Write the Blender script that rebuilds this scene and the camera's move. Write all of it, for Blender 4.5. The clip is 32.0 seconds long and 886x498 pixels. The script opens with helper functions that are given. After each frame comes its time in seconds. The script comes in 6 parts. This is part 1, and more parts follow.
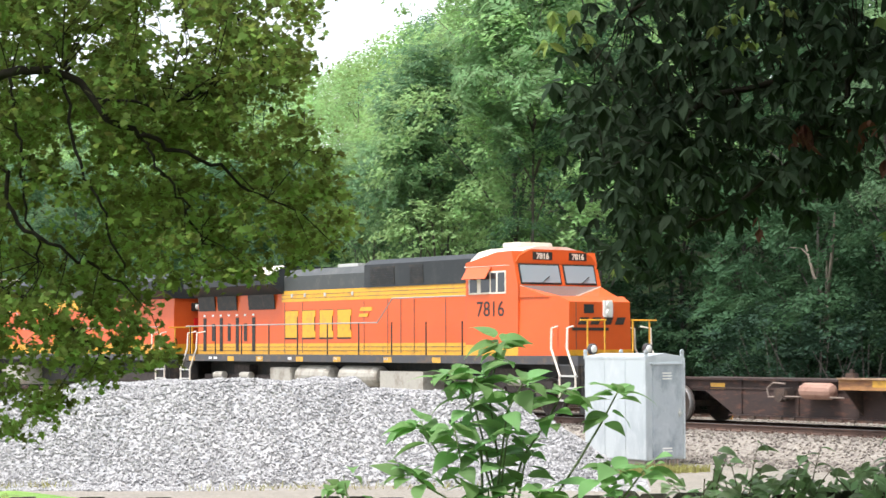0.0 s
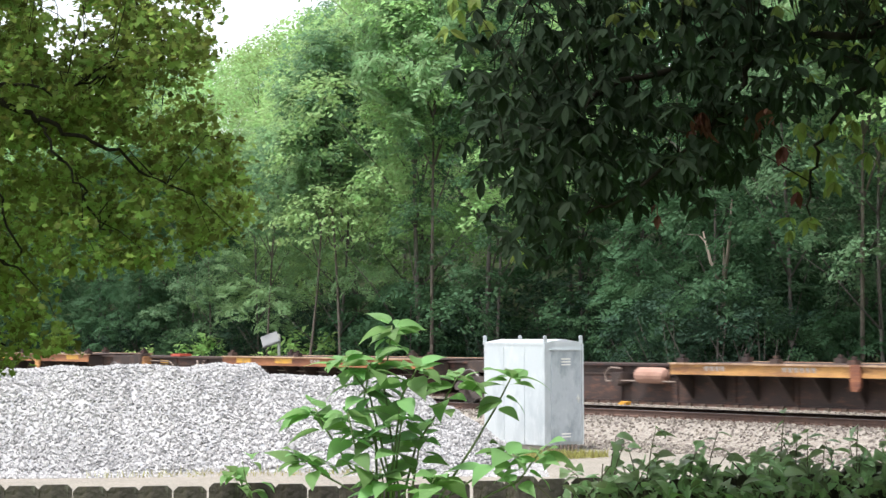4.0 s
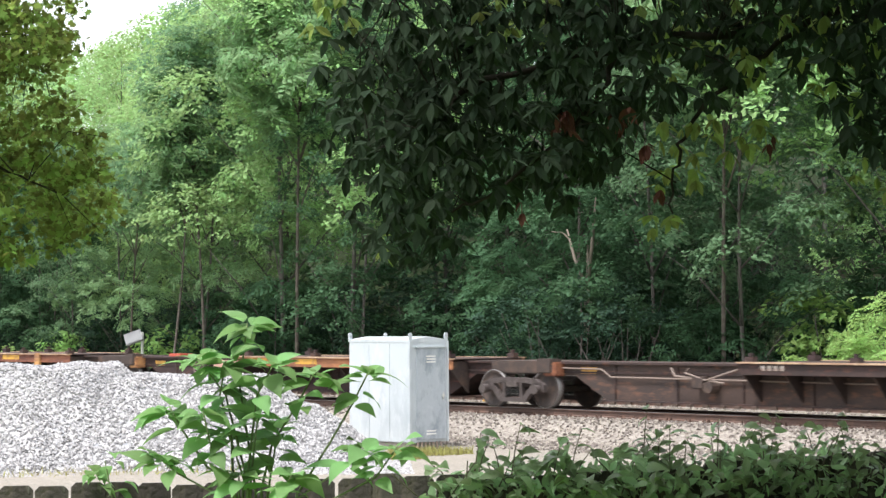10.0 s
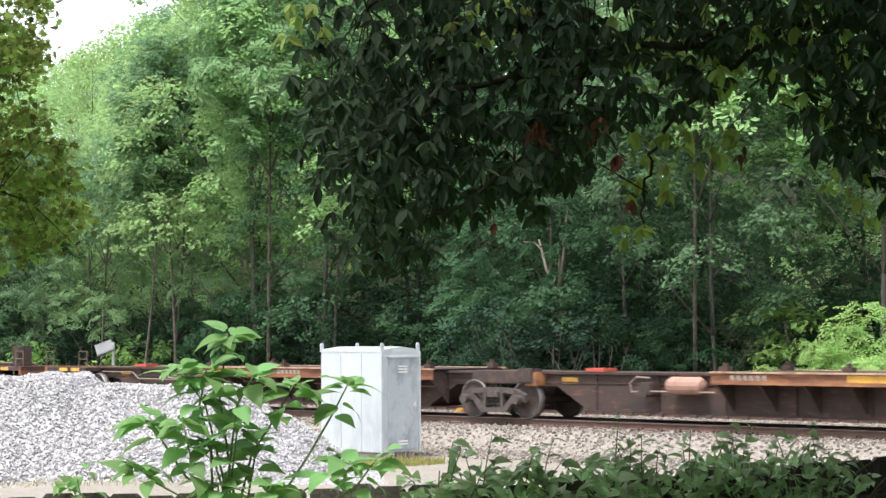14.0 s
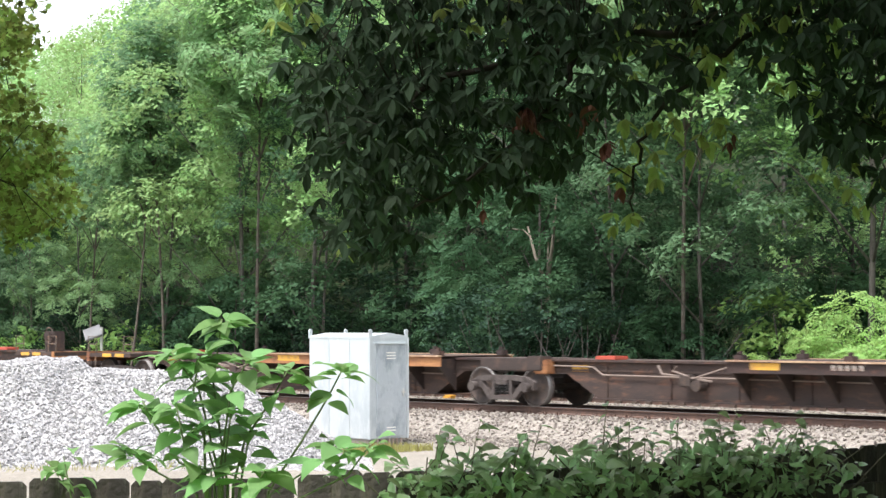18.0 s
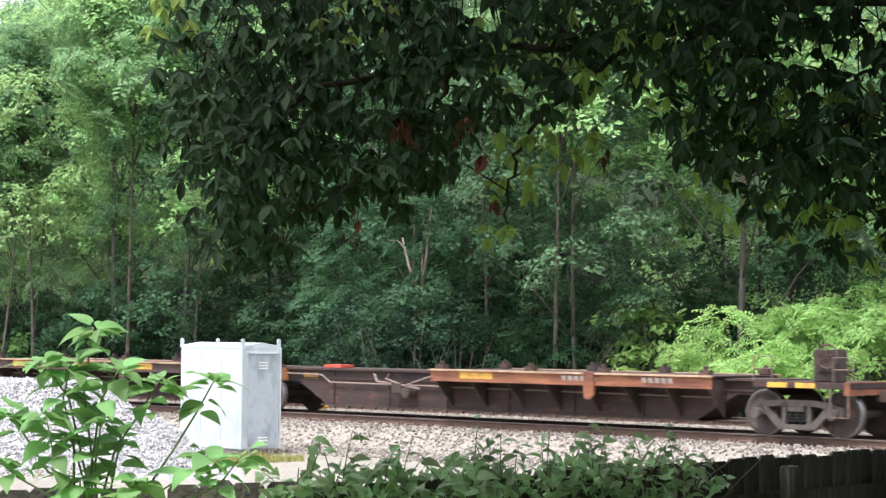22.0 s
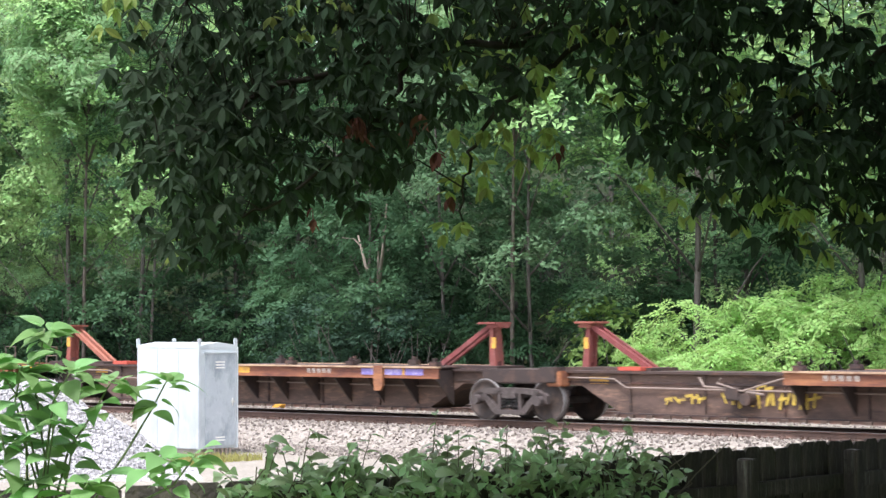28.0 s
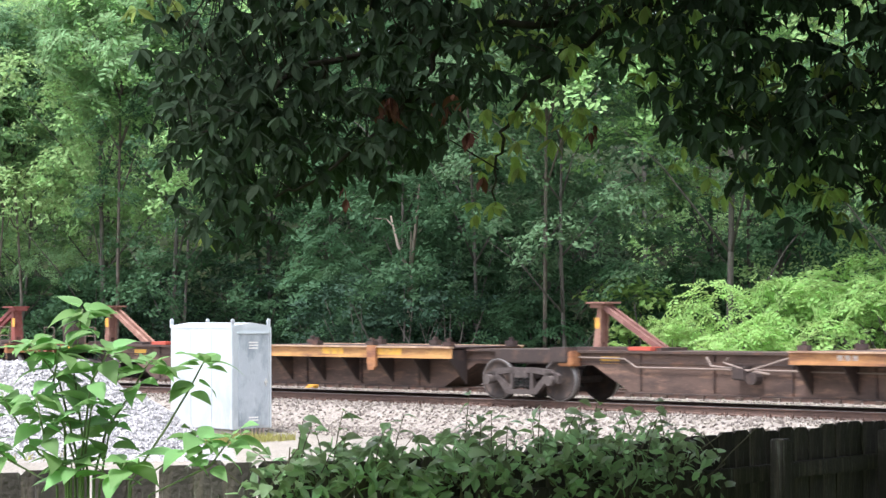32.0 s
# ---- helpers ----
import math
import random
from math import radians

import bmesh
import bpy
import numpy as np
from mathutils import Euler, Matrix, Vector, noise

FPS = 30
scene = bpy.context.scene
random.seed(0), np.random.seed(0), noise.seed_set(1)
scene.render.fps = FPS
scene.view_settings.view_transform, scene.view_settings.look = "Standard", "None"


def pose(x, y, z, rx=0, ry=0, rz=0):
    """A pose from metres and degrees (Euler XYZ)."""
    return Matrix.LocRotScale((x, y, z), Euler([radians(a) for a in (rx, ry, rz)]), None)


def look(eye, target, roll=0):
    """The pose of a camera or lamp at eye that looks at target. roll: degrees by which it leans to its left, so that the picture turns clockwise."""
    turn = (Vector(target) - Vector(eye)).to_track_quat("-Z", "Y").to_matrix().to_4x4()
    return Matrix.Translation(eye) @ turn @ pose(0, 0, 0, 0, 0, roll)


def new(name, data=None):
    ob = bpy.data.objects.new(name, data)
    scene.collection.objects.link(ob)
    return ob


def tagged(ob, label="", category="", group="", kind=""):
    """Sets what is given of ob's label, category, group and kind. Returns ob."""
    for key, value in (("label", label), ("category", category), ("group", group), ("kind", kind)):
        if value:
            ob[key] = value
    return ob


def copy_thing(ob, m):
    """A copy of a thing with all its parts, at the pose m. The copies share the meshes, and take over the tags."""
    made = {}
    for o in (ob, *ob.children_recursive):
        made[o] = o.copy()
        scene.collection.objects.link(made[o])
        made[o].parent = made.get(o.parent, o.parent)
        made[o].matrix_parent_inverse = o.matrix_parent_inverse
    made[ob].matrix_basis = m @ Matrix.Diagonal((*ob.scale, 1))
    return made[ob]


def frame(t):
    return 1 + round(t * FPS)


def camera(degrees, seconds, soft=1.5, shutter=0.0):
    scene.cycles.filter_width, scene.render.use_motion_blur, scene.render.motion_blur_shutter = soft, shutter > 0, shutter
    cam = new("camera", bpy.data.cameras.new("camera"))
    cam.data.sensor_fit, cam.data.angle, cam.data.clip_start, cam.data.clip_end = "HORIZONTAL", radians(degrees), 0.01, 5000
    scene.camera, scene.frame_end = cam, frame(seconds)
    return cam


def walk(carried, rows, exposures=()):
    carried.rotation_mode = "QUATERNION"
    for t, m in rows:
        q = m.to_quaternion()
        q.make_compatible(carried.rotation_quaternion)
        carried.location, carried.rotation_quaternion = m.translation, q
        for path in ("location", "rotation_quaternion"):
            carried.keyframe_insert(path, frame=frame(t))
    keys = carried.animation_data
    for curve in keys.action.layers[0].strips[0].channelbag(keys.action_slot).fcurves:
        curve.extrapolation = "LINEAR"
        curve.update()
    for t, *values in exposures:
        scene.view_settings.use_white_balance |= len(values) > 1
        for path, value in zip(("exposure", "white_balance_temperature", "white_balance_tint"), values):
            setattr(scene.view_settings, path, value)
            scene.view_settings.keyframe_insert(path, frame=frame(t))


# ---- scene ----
cam = camera(25.25, 32.0, soft=1.45, shutter=0.16)
EYE = Vector((0.0, 0.0, 2.59))


def heading(bearing, rise, roll):
    """A pose at the eye: bearing clockwise from +y, rise above the horizon."""
    b, r = radians(bearing), radians(rise)
    way = Vector((math.sin(b) * math.cos(r), math.cos(b) * math.cos(r), math.sin(r)))
    return look(EYE, EYE + way, roll)


EXPOSURES = [(0, 0.38, 6250, 12), (2, 0.38, 6250, 12), (4.5, 0.44, 6250, 12), (9, 0.49, 6250, 13), (13, 0.49, 6250, 13), (19, 0.62, 6250, 13), (24, 0.76, 5980, 16), (28, 0.75, 6020, 17), (32, 0.75, 5980, 16)]
walk(cam, [(t, heading(b, r, roll)) for t, b, r, roll in (
    (0, 3.556, 2.747, -0.19), (0.5, 1.725, 2.740, -0.39), (1, 1.892, 2.486, -0.23), (1.5, 2.564, 1.871, 0.02),
    (2, 3.077, 1.819, 0.12), (2.5, 4.001, 1.939, 0.23), (3, 4.815, 2.210, 0.16), (3.5, 5.193, 2.362, -0.15),
    (4, 6.457, 2.335, -0.20), (4.5, 7.677, 2.248, -0.07), (6.5, 8.902, 1.769, -0.39), (7, 9.110, 1.759, -0.54),
    (7.5, 9.232, 1.753, -0.52), (8, 9.390, 1.706, -0.36), (8.5, 9.539, 1.743, -0.35), (9, 9.820, 1.866, -0.37),
    (9.5, 10.143, 1.992, -0.40), (10, 10.359, 2.242, -0.31), (10.5, 10.393, 2.281, 0.06), (11, 10.441, 2.342, 0.04),
    (11.5, 10.406, 2.454, -0.13), (12, 10.643, 2.532, -0.12), (12.5, 10.888, 2.523, -0.04), (13, 11.073, 2.454, -0.14),
    (13.5, 11.102, 2.533, -0.31), (15.5, 11.439, 2.480, -0.32), (16, 11.430, 2.367, -0.11), (16.5, 11.348, 2.289, 0.04),
    (17, 11.298, 2.111, 0.04), (17.5, 11.377, 2.058, 0.01), (18, 11.498, 2.140, -0.08), (18.5, 11.767, 2.230, -0.02),
    (19, 12.789, 2.490, 0.06), (19.5, 14.215, 2.695, 0.25), (20, 15.070, 2.683, 0.23), (20.5, 15.191, 2.640, 0.47),
    (21, 15.003, 2.366, 0.81), (21.5, 14.997, 2.486, 0.67), (22, 15.138, 2.470, 0.50), (22.5, 15.273, 2.270, 0.27),
    (23, 15.312, 2.146, 0.33), (23.5, 15.411, 2.069, 0.45), (24, 15.254, 2.287, 0.07), (24.5, 15.261, 2.531, -0.08),
    (25, 15.664, 2.706, -0.13), (25.5, 15.951, 2.887, -0.20), (27.5, 16.648, 2.513, -0.18), (28, 16.418, 2.386, -0.18),
    (28.5, 16.219, 2.256, -0.16), (29, 15.843, 2.043, -0.21), (29.5, 15.715, 1.886, -0.13), (30, 15.615, 1.848, -0.02),
    (30.5, 15.633, 1.875, -0.03), (31, 15.702, 1.840, -0.20), (31.5, 15.612, 1.918, -0.26), (32, 15.471, 1.820, -0.22))], EXPOSURES)

# ---- light: a bright, thinly clouded summer day ----
world = bpy.data.worlds.new("sky")
scene.world = world
world.use_nodes = True
wn = world.node_tree
sky = wn.nodes.new("ShaderNodeTexSky")
sky.sky_type = "NISHITA"
sky.sun_disc = False
sky.sun_elevation = radians(66)
sky.sun_rotation = radians(225)
sky.air_density = 1.0
sky.dust_density = 6.0
sky.ozone_density = 1.0
veil = wn.nodes.new("ShaderNodeMix")          # thin cloud takes the blue out of the sky
veil.data_type = "RGBA"
veil.inputs[0].default_value = 0.65
veil.inputs[7].default_value = (9.5, 9.8, 10.0, 1)
wn.links.new(sky.outputs[0], veil.inputs[6])
bg = wn.nodes["Background"]
bg.inputs[1].default_value = 0.175
wn.links.new(veil.outputs[2], bg.inputs[0])

sun_data = bpy.data.lights.new("sun", "SUN")
sun_data.energy = 3.7
sun_data.angle = radians(12)
sun_data.color = (1.0, 0.96, 0.9)
sun = new("sun", sun_data)
sun.matrix_world = look((0, 0, 50), Vector((0, 0, 50)) - Vector((math.sin(radians(225)) * 0.4, math.cos(radians(225)) * 0.4, 0.917)))

# ---- plan ----
# The railway runs straight; "along" grows towards the right of the garden, "off" is away from it,
# both from the head of the nearer rail abreast of the eye.
ALPHA = radians(57.548)
ALONG = Vector((math.cos(ALPHA), -math.sin(ALPHA), 0))
AWAY = Vector((math.sin(ALPHA), math.cos(ALPHA), 0))
NEAR = 34.356
RAIL_Z = 0.60
TRACK = Matrix((
    (ALONG.x, AWAY.x, 0, AWAY.x * NEAR),
    (ALONG.y, AWAY.y, 0, AWAY.y * NEAR),
    (0, 0, 1, 0), (0, 0, 0, 1)))
GAUGE = 1.505
SPEED = 14.1


def smooth(a, b, x):
    x = min(1.0, max(0.0, (x - a) / (b - a)))
    return x * x * (3 - 2 * x)


def ground_height(along, off):
    """Height of the ground: flat yard, ballast bed, wooded hill beyond the line."""
    bed = 0.412 * smooth(-2.6, -1.1, off) * (1 - smooth(6.9, 8.3, off))
    bed += 0.09 * smooth(1.9, 2.6, off) * (1 - smooth(6.9, 8.3, off))
    hill = 0.0
    if off > 9:
        hill = 0.24 * (min(off, 190) - 9) * smooth(9, 26, off)
        hill += 1.4 * noise.noise(Vector((along * 0.03, off * 0.03, 1.7))) * smooth(12, 40, off)
    return bed + hill + 0.05 * noise.noise(Vector((along * 0.25, off * 0.25, 0.0))) * (1 - smooth(-3, -1.5, off) * (1 - smooth(7, 9, off)))


def track_point(along, off, z=0.0):
    return TRACK @ Vector((along, off, z))


def to_track(x, y):
    p = Vector((x, y, 0))
    return p.dot(ALONG), p.dot(AWAY) - NEAR

# ---- materials ----
def material(name, base, rough=0.6, metal=0.0, spots=(), grain=0.0, grain_scale=40, bump=0.0, bump_scale=60,
             per_object=0.0, per_island=0.0, translucent=0.0, streak=None, spec=0.5, coat=0.0):
    """A surface: base colour, patches of other colours (colour, scale, amount), fine grain and relief."""
    m = bpy.data.materials.new(name)
    m.use_nodes = True
    nt = m.node_tree
    n, l = nt.nodes, nt.links
    b = n["Principled BSDF"]
    b.inputs["Roughness"].default_value = rough
    b.inputs["Metallic"].default_value = metal
    b.inputs["Specular IOR Level"].default_value = spec
    b.inputs["Coat Weight"].default_value = coat
    geo = n.new("ShaderNodeTexCoord")
    col = n.new("ShaderNodeRGB")
    col.outputs[0].default_value = (*base, 1)
    out = col.outputs[0]

    def mixed(a, c, fac, mode="MIX"):
        x = n.new("ShaderNodeMix")
        x.data_type, x.blend_type = "RGBA", mode
        l.new(a, x.inputs[6])
        if isinstance(c, tuple):
            x.inputs[7].default_value = (*c, 1)
        else:
            l.new(c, x.inputs[7])
        if isinstance(fac, float):
            x.inputs[0].default_value = fac
        else:
            l.new(fac, x.inputs[0])
        return x.outputs[2]

    for k, (c, scale, amount) in enumerate(spots):
        t = n.new("ShaderNodeTexNoise")
        t.inputs["Scale"].default_value = scale
        t.inputs["Detail"].default_value = 6
        t.inputs["Roughness"].default_value = 0.65
        if streak:
            mp = n.new("ShaderNodeMapping")
            mp.inputs["Scale"].default_value = streak
            mp.inputs["Location"].default_value = (k * 3.1, k * 1.7, k)
            l.new(geo.outputs["Object"], mp.inputs[0])
            l.new(mp.outputs[0], t.inputs[0])
        else:
            l.new(geo.outputs["Object"], t.inputs[0])
        r = n.new("ShaderNodeMapRange")
        r.inputs["From Min"].default_value = 0.62 - 0.35 * amount
        r.inputs["From Max"].default_value = 0.80 - 0.30 * amount
        l.new(t.outputs[0], r.inputs[0])
        out = mixed(out, c, r.outputs[0])
    if grain:
        t = n.new("ShaderNodeTexNoise")
        t.inputs["Scale"].default_value = grain_scale
        t.inputs["Detail"].default_value = 4
        l.new(geo.outputs["Object"], t.inputs[0])
        r = n.new("ShaderNodeMapRange")
        r.inputs["To Min"].default_value = 1 - grain
        r.inputs["To Max"].default_value = 1 + grain
        l.new(t.outputs[0], r.inputs[0])
        hsv = n.new("ShaderNodeHueSaturation")
        l.new(r.outputs[0], hsv.inputs["Value"])
        l.new(out, hsv.inputs["Color"])
        out = hsv.outputs[0]
    for amount, source in ((per_object, "ShaderNodeObjectInfo"), (per_island, "ShaderNodeNewGeometry")):
        if amount:
            o = n.new(source)
            socket = o.outputs["Random"] if source.endswith("Info") else o.outputs["Random Per Island"]
            hsv = n.new("ShaderNodeHueSaturation")
            for key, lo, hi in (("Value", 1 - amount, 1 + amount), ("Hue", 0.5 - amount * 0.06, 0.5 + amount * 0.04)):
                r = n.new("ShaderNodeMapRange")
                r.inputs["To Min"].default_value = lo
                r.inputs["To Max"].default_value = hi
                l.new(socket, r.inputs[0])
                l.new(r.outputs[0], hsv.inputs[key])
            l.new(out, hsv.inputs["Color"])
            out = hsv.outputs[0]
    l.new(out, b.inputs["Base Color"])
    if bump:
        t = n.new("ShaderNodeTexNoise")
        t.inputs["Scale"].default_value = bump_scale
        t.inputs["Detail"].default_value = 5
        l.new(geo.outputs["Object"], t.inputs[0])
        bp = n.new("ShaderNodeBump")
        bp.inputs["Strength"].default_value = bump
        bp.inputs["Distance"].default_value = 0.02
        l.new(t.outputs[0], bp.inputs["Height"])
        l.new(bp.outputs[0], b.inputs["Normal"])
    if translucent:
        tr = n.new("ShaderNodeBsdfTranslucent")
        bright = n.new("ShaderNodeHueSaturation")
        bright.inputs["Value"].default_value = 1.5
        bright.inputs["Hue"].default_value = 0.485
        l.new(out, bright.inputs["Color"])
        l.new(bright.outputs[0], tr.inputs[0])
        mx = n.new("ShaderNodeMixShader")
        mx.inputs[0].default_value = translucent
        l.new(b.outputs[0], mx.inputs[1])
        l.new(tr.outputs[0], mx.inputs[2])
        l.new(mx.outputs[0], n["Material Output"].inputs[0])
    return m


ORANGE = material("orange_paint", (0.64, 0.1, 0.016), 0.45, spots=[((0.6, 0.1, 0.02), 1.3, 0.25)], grain=0.06, grain_scale=6, coat=0.2)
YELLOW = material("yellow_paint", (0.72, 0.36, 0.028), 0.45, spots=[((0.45, 0.25, 0.05), 3, 0.3)], grain=0.1, grain_scale=8)
BLACK_PAINT = material("dark_green_black_paint", (0.018, 0.022, 0.025), 0.55, spots=[((0.035, 0.038, 0.038), 2, 0.4)], grain=0.1, grain_scale=10)
GREY_HOOD = material("weathered_grey_paint", (0.06, 0.066, 0.066), 0.6, spots=[((0.1, 0.1, 0.095), 2, 0.3)], grain=0.12, grain_scale=10)
SILL_GREY = material("sill_grey", (0.07, 0.07, 0.075), 0.6, spots=[((0.14, 0.1, 0.07), 3, 0.3)], grain=0.15, grain_scale=20)
CREAM = material("cream_roof_paint", (0.75, 0.68, 0.58), 0.5, spots=[((0.55, 0.42, 0.3), 3, 0.2)], grain=0.05, grain_scale=12)
SILVER = material("silver_paint", (0.55, 0.55, 0.52), 0.45, 0.3, grain=0.1, grain_scale=10)
TANK = material("dusty_grey_tank", (0.4, 0.38, 0.33), 0.65, spots=[((0.22, 0.19, 0.15), 2, 0.4)], grain=0.15, grain_scale=12)
WHITE_PAINT = material("white_paint", (0.75, 0.74, 0.7), 0.5, grain=0.1, grain_scale=15)
BLACK = material("black_steel", (0.02, 0.02, 0.02), 0.6, spots=[((0.06, 0.045, 0.035), 4, 0.4)], grain=0.2, grain_scale=20)
DARK_GLASS = material("dark_cab_glass", (0.03, 0.035, 0.04), 0.08, spec=0.8)
# The sky's reflection in the windshield is put into this pale base colour.
WINDSHIELD = material("windshield_sky_glass", (0.3, 0.35, 0.38), 0.05, spec=1.0, coat=1.0)
LAMP_GLASS = material("headlamp_glass", (0.8, 0.8, 0.75), 0.1, spec=0.8, coat=0.5)
RED_LENS = material("red_lens", (0.6, 0.02, 0.02), 0.2)
GREY_PANEL = material("grey_brow_paint", (0.32, 0.32, 0.31), 0.5, grain=0.08, grain_scale=12)
RUST = material("rust_brown_steel", (0.052, 0.032, 0.026), 0.8, spots=[((0.034, 0.024, 0.021), 2.2, 0.5), ((0.13, 0.06, 0.038), 5, 0.25)], grain=0.25, grain_scale=18, per_object=0.25, streak=(0.5, 1, 1.6))
RUST_TAN = material("tan_brown_rusty_steel", (0.105, 0.066, 0.05), 0.8, spots=[((0.06, 0.038, 0.03), 2.2, 0.5), ((0.2, 0.12, 0.08), 5, 0.3)], grain=0.25, grain_scale=18, streak=(0.5, 1, 1.6))
RUST_DARK = material("dark_rusty_steel", (0.045, 0.032, 0.027), 0.85, spots=[((0.09, 0.055, 0.04), 3, 0.4)], grain=0.25, grain_scale=18, per_object=0.2)
RUST_ORANGE = material("faded_yellow_over_rust", (0.4, 0.195, 0.075), 0.75, spots=[((0.16, 0.07, 0.04), 2.0, 0.6), ((0.3, 0.13, 0.05), 7, 0.4)], grain=0.2, grain_scale=20, per_object=0.35, streak=(0.35, 1, 2))
DECK_LIP = material("worn_tan_deck_lip", (0.4, 0.27, 0.17), 0.7, spots=[((0.2, 0.11, 0.07), 3, 0.5), ((0.55, 0.4, 0.28), 6, 0.3)], grain=0.2, grain_scale=18, streak=(0.4, 1, 1))
SAFETY_YELLOW = material("yellow_marker_plate", (0.66, 0.36, 0.05), 0.6, spots=[((0.35, 0.19, 0.07), 4, 0.4)], grain=0.1)
RED_OXIDE = material("faded_red_oxide_paint", (0.24, 0.075, 0.052), 0.7, spots=[((0.15, 0.06, 0.045), 3, 0.4), ((0.32, 0.13, 0.1), 6, 0.3)], grain=0.2, grain_scale=16, per_object=0.3)
RED_BRIGHT = material("red_pad_paint", (0.42, 0.075, 0.045), 0.6, grain=0.15)
TRUCK_GREY = material("dusty_cast_steel", (0.07, 0.056, 0.05), 0.75, spots=[((0.042, 0.032, 0.028), 5, 0.4), ((0.12, 0.1, 0.09), 9, 0.25)], grain=0.2, grain_scale=22, per_object=0.2)
WHEEL = material("dark_wheel_steel", (0.045, 0.034, 0.029), 0.75, 0.05, spots=[((0.09, 0.06, 0.045), 6, 0.4)], grain=0.2)
TREAD = material("polished_tread_steel", (0.26, 0.25, 0.24), 0.5, 0.8)
AIR_TANK = material("pale_pink_air_tank", (0.34, 0.2, 0.15), 0.7, spots=[((0.25, 0.13, 0.09), 4, 0.3)], grain=0.15)
PIPE = material("rusty_grey_pipe", (0.22, 0.17, 0.14), 0.7, grain=0.2, grain_scale=15)
RAIL_SIDE = material("rusty_rail_web", (0.09, 0.055, 0.042), 0.8, spots=[((0.14, 0.08, 0.055), 4, 0.4)], grain=0.2)
RAIL_HEAD = material("worn_rail_head", (0.32, 0.3, 0.29), 0.35, 0.8)
TIE = material("creosoted_tie_wood", (0.085, 0.06, 0.045), 0.9, spots=[((0.14, 0.1, 0.075), 5, 0.4)], grain=0.25, grain_scale=25, bump=0.4, per_object=0.25, streak=(1, 0.15, 1))
LAMP_GREY = material("dull_grey_lamp_box", (0.16, 0.165, 0.17), 0.6, grain=0.1, grain_scale=15)
PALE_RAIL = material("worn_hand_rail", (0.13, 0.1, 0.08), 0.7, spots=[((0.35, 0.16, 0.06), 5, 0.3)], grain=0.2)
GALVANISED = material("galvanised_steel", (0.5, 0.54, 0.555), 0.42, 0.2, spots=[((0.4, 0.44, 0.46), 1.6, 0.45), ((0.56, 0.59, 0.6), 5, 0.3)], grain=0.05, grain_scale=30, streak=(1, 1, 0.45))
GALVANISED_DOOR = material("weathered_galvanised_door", (0.42, 0.46, 0.49), 0.45, 0.3, spots=[((0.26, 0.3, 0.33), 2.5, 0.5), ((0.48, 0.52, 0.54), 6, 0.35)], grain=0.08, grain_scale=30, streak=(1, 1, 0.6))
CONCRETE = material("concrete", (0.42, 0.4, 0.36), 0.9, grain=0.15, grain_scale=15, bump=0.2)
FENCE_WOOD = material("weathered_fence_wood", (0.05, 0.043, 0.036), 0.95, spots=[((0.038, 0.034, 0.028), 3, 0.5), ((0.125, 0.105, 0.08), 7, 0.3), ((0.2, 0.21, 0.17), 11, 0.12)], grain=0.25, grain_scale=30, bump=0.5, bump_scale=40, per_object=0.3, streak=(3, 3, 0.25))
BARK = material("grey_brown_bark", (0.09, 0.08, 0.07), 0.95, spots=[((0.17, 0.16, 0.14), 3, 0.4), ((0.07, 0.06, 0.05), 6, 0.4)], grain=0.25, grain_scale=20, bump=0.6, bump_scale=12, streak=(2, 2, 0.5))
BARK_DARK = material("dark_bark", (0.02, 0.017, 0.012), 0.95, spec=0.1, spots=[((0.035, 0.031, 0.025), 5, 0.4)], grain=0.25, grain_scale=20, bump=0.6, bump_scale=20)
BARK_PALE = material("pale_dead_bark", (0.2, 0.17, 0.135), 0.95, spots=[((0.18, 0.15, 0.12), 3, 0.4)], grain=0.2, grain_scale=14)
STEM = material("green_stem", (0.12, 0.17, 0.06), 0.6, grain=0.1)
STEM_DARK = material("brown_green_stem", (0.1, 0.09, 0.05), 0.7, grain=0.1)


def leaf_material(name, colour, translucent=0.42, rough=0.7, island=0.25, obj=0.14, spec=0.15):
    return material(name, colour, rough, per_island=island, per_object=obj, translucent=translucent, spec=spec)


# The dark kind carries the deep wood's shade in its leaf colour.
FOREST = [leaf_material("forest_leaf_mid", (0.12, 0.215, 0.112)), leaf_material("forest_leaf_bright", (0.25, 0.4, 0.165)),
          leaf_material("forest_leaf_shade_dark", (0.056, 0.118, 0.058)), leaf_material("forest_leaf_blue", (0.19, 0.325, 0.155))]
# Shade under the trees is put into this darker leaf colour.
LEAF_SHADE = leaf_material("understorey_shade_leaf", (0.025, 0.054, 0.033), 0.25)
# Haze over the far hill is put into this lightened olive.
LEAF_FAR = leaf_material("hill_leaf_hazed_olive", (0.23, 0.36, 0.13))
LEAF_MAPLE = leaf_material("maple_leaf", (0.108, 0.16, 0.036), 0.6, 0.65, island=0.65)
# Deep shade of the crown is put into this near-black leaf colour.
LEAF_DARK = leaf_material("shade_dark_leaf", (0.029, 0.046, 0.027), 0.25, 0.8, island=0.35, spec=0.05)
LEAF_DEAD = leaf_material("dead_brown_leaf", (0.1, 0.044, 0.027), 0.2, 0.7)
LEAF_WEED = leaf_material("bright_weed_leaf", (0.19, 0.35, 0.135), 0.4, 0.5, island=0.0, obj=0.3)
LEAF_VINE = leaf_material("vine_leaf", (0.19, 0.275, 0.135), 0.3, 0.45, island=0.4, obj=0.4, spec=0.3)
LEAF_SUMAC = leaf_material("bright_bush_leaf", (0.27, 0.44, 0.15), 0.5, 0.6, island=0.25)
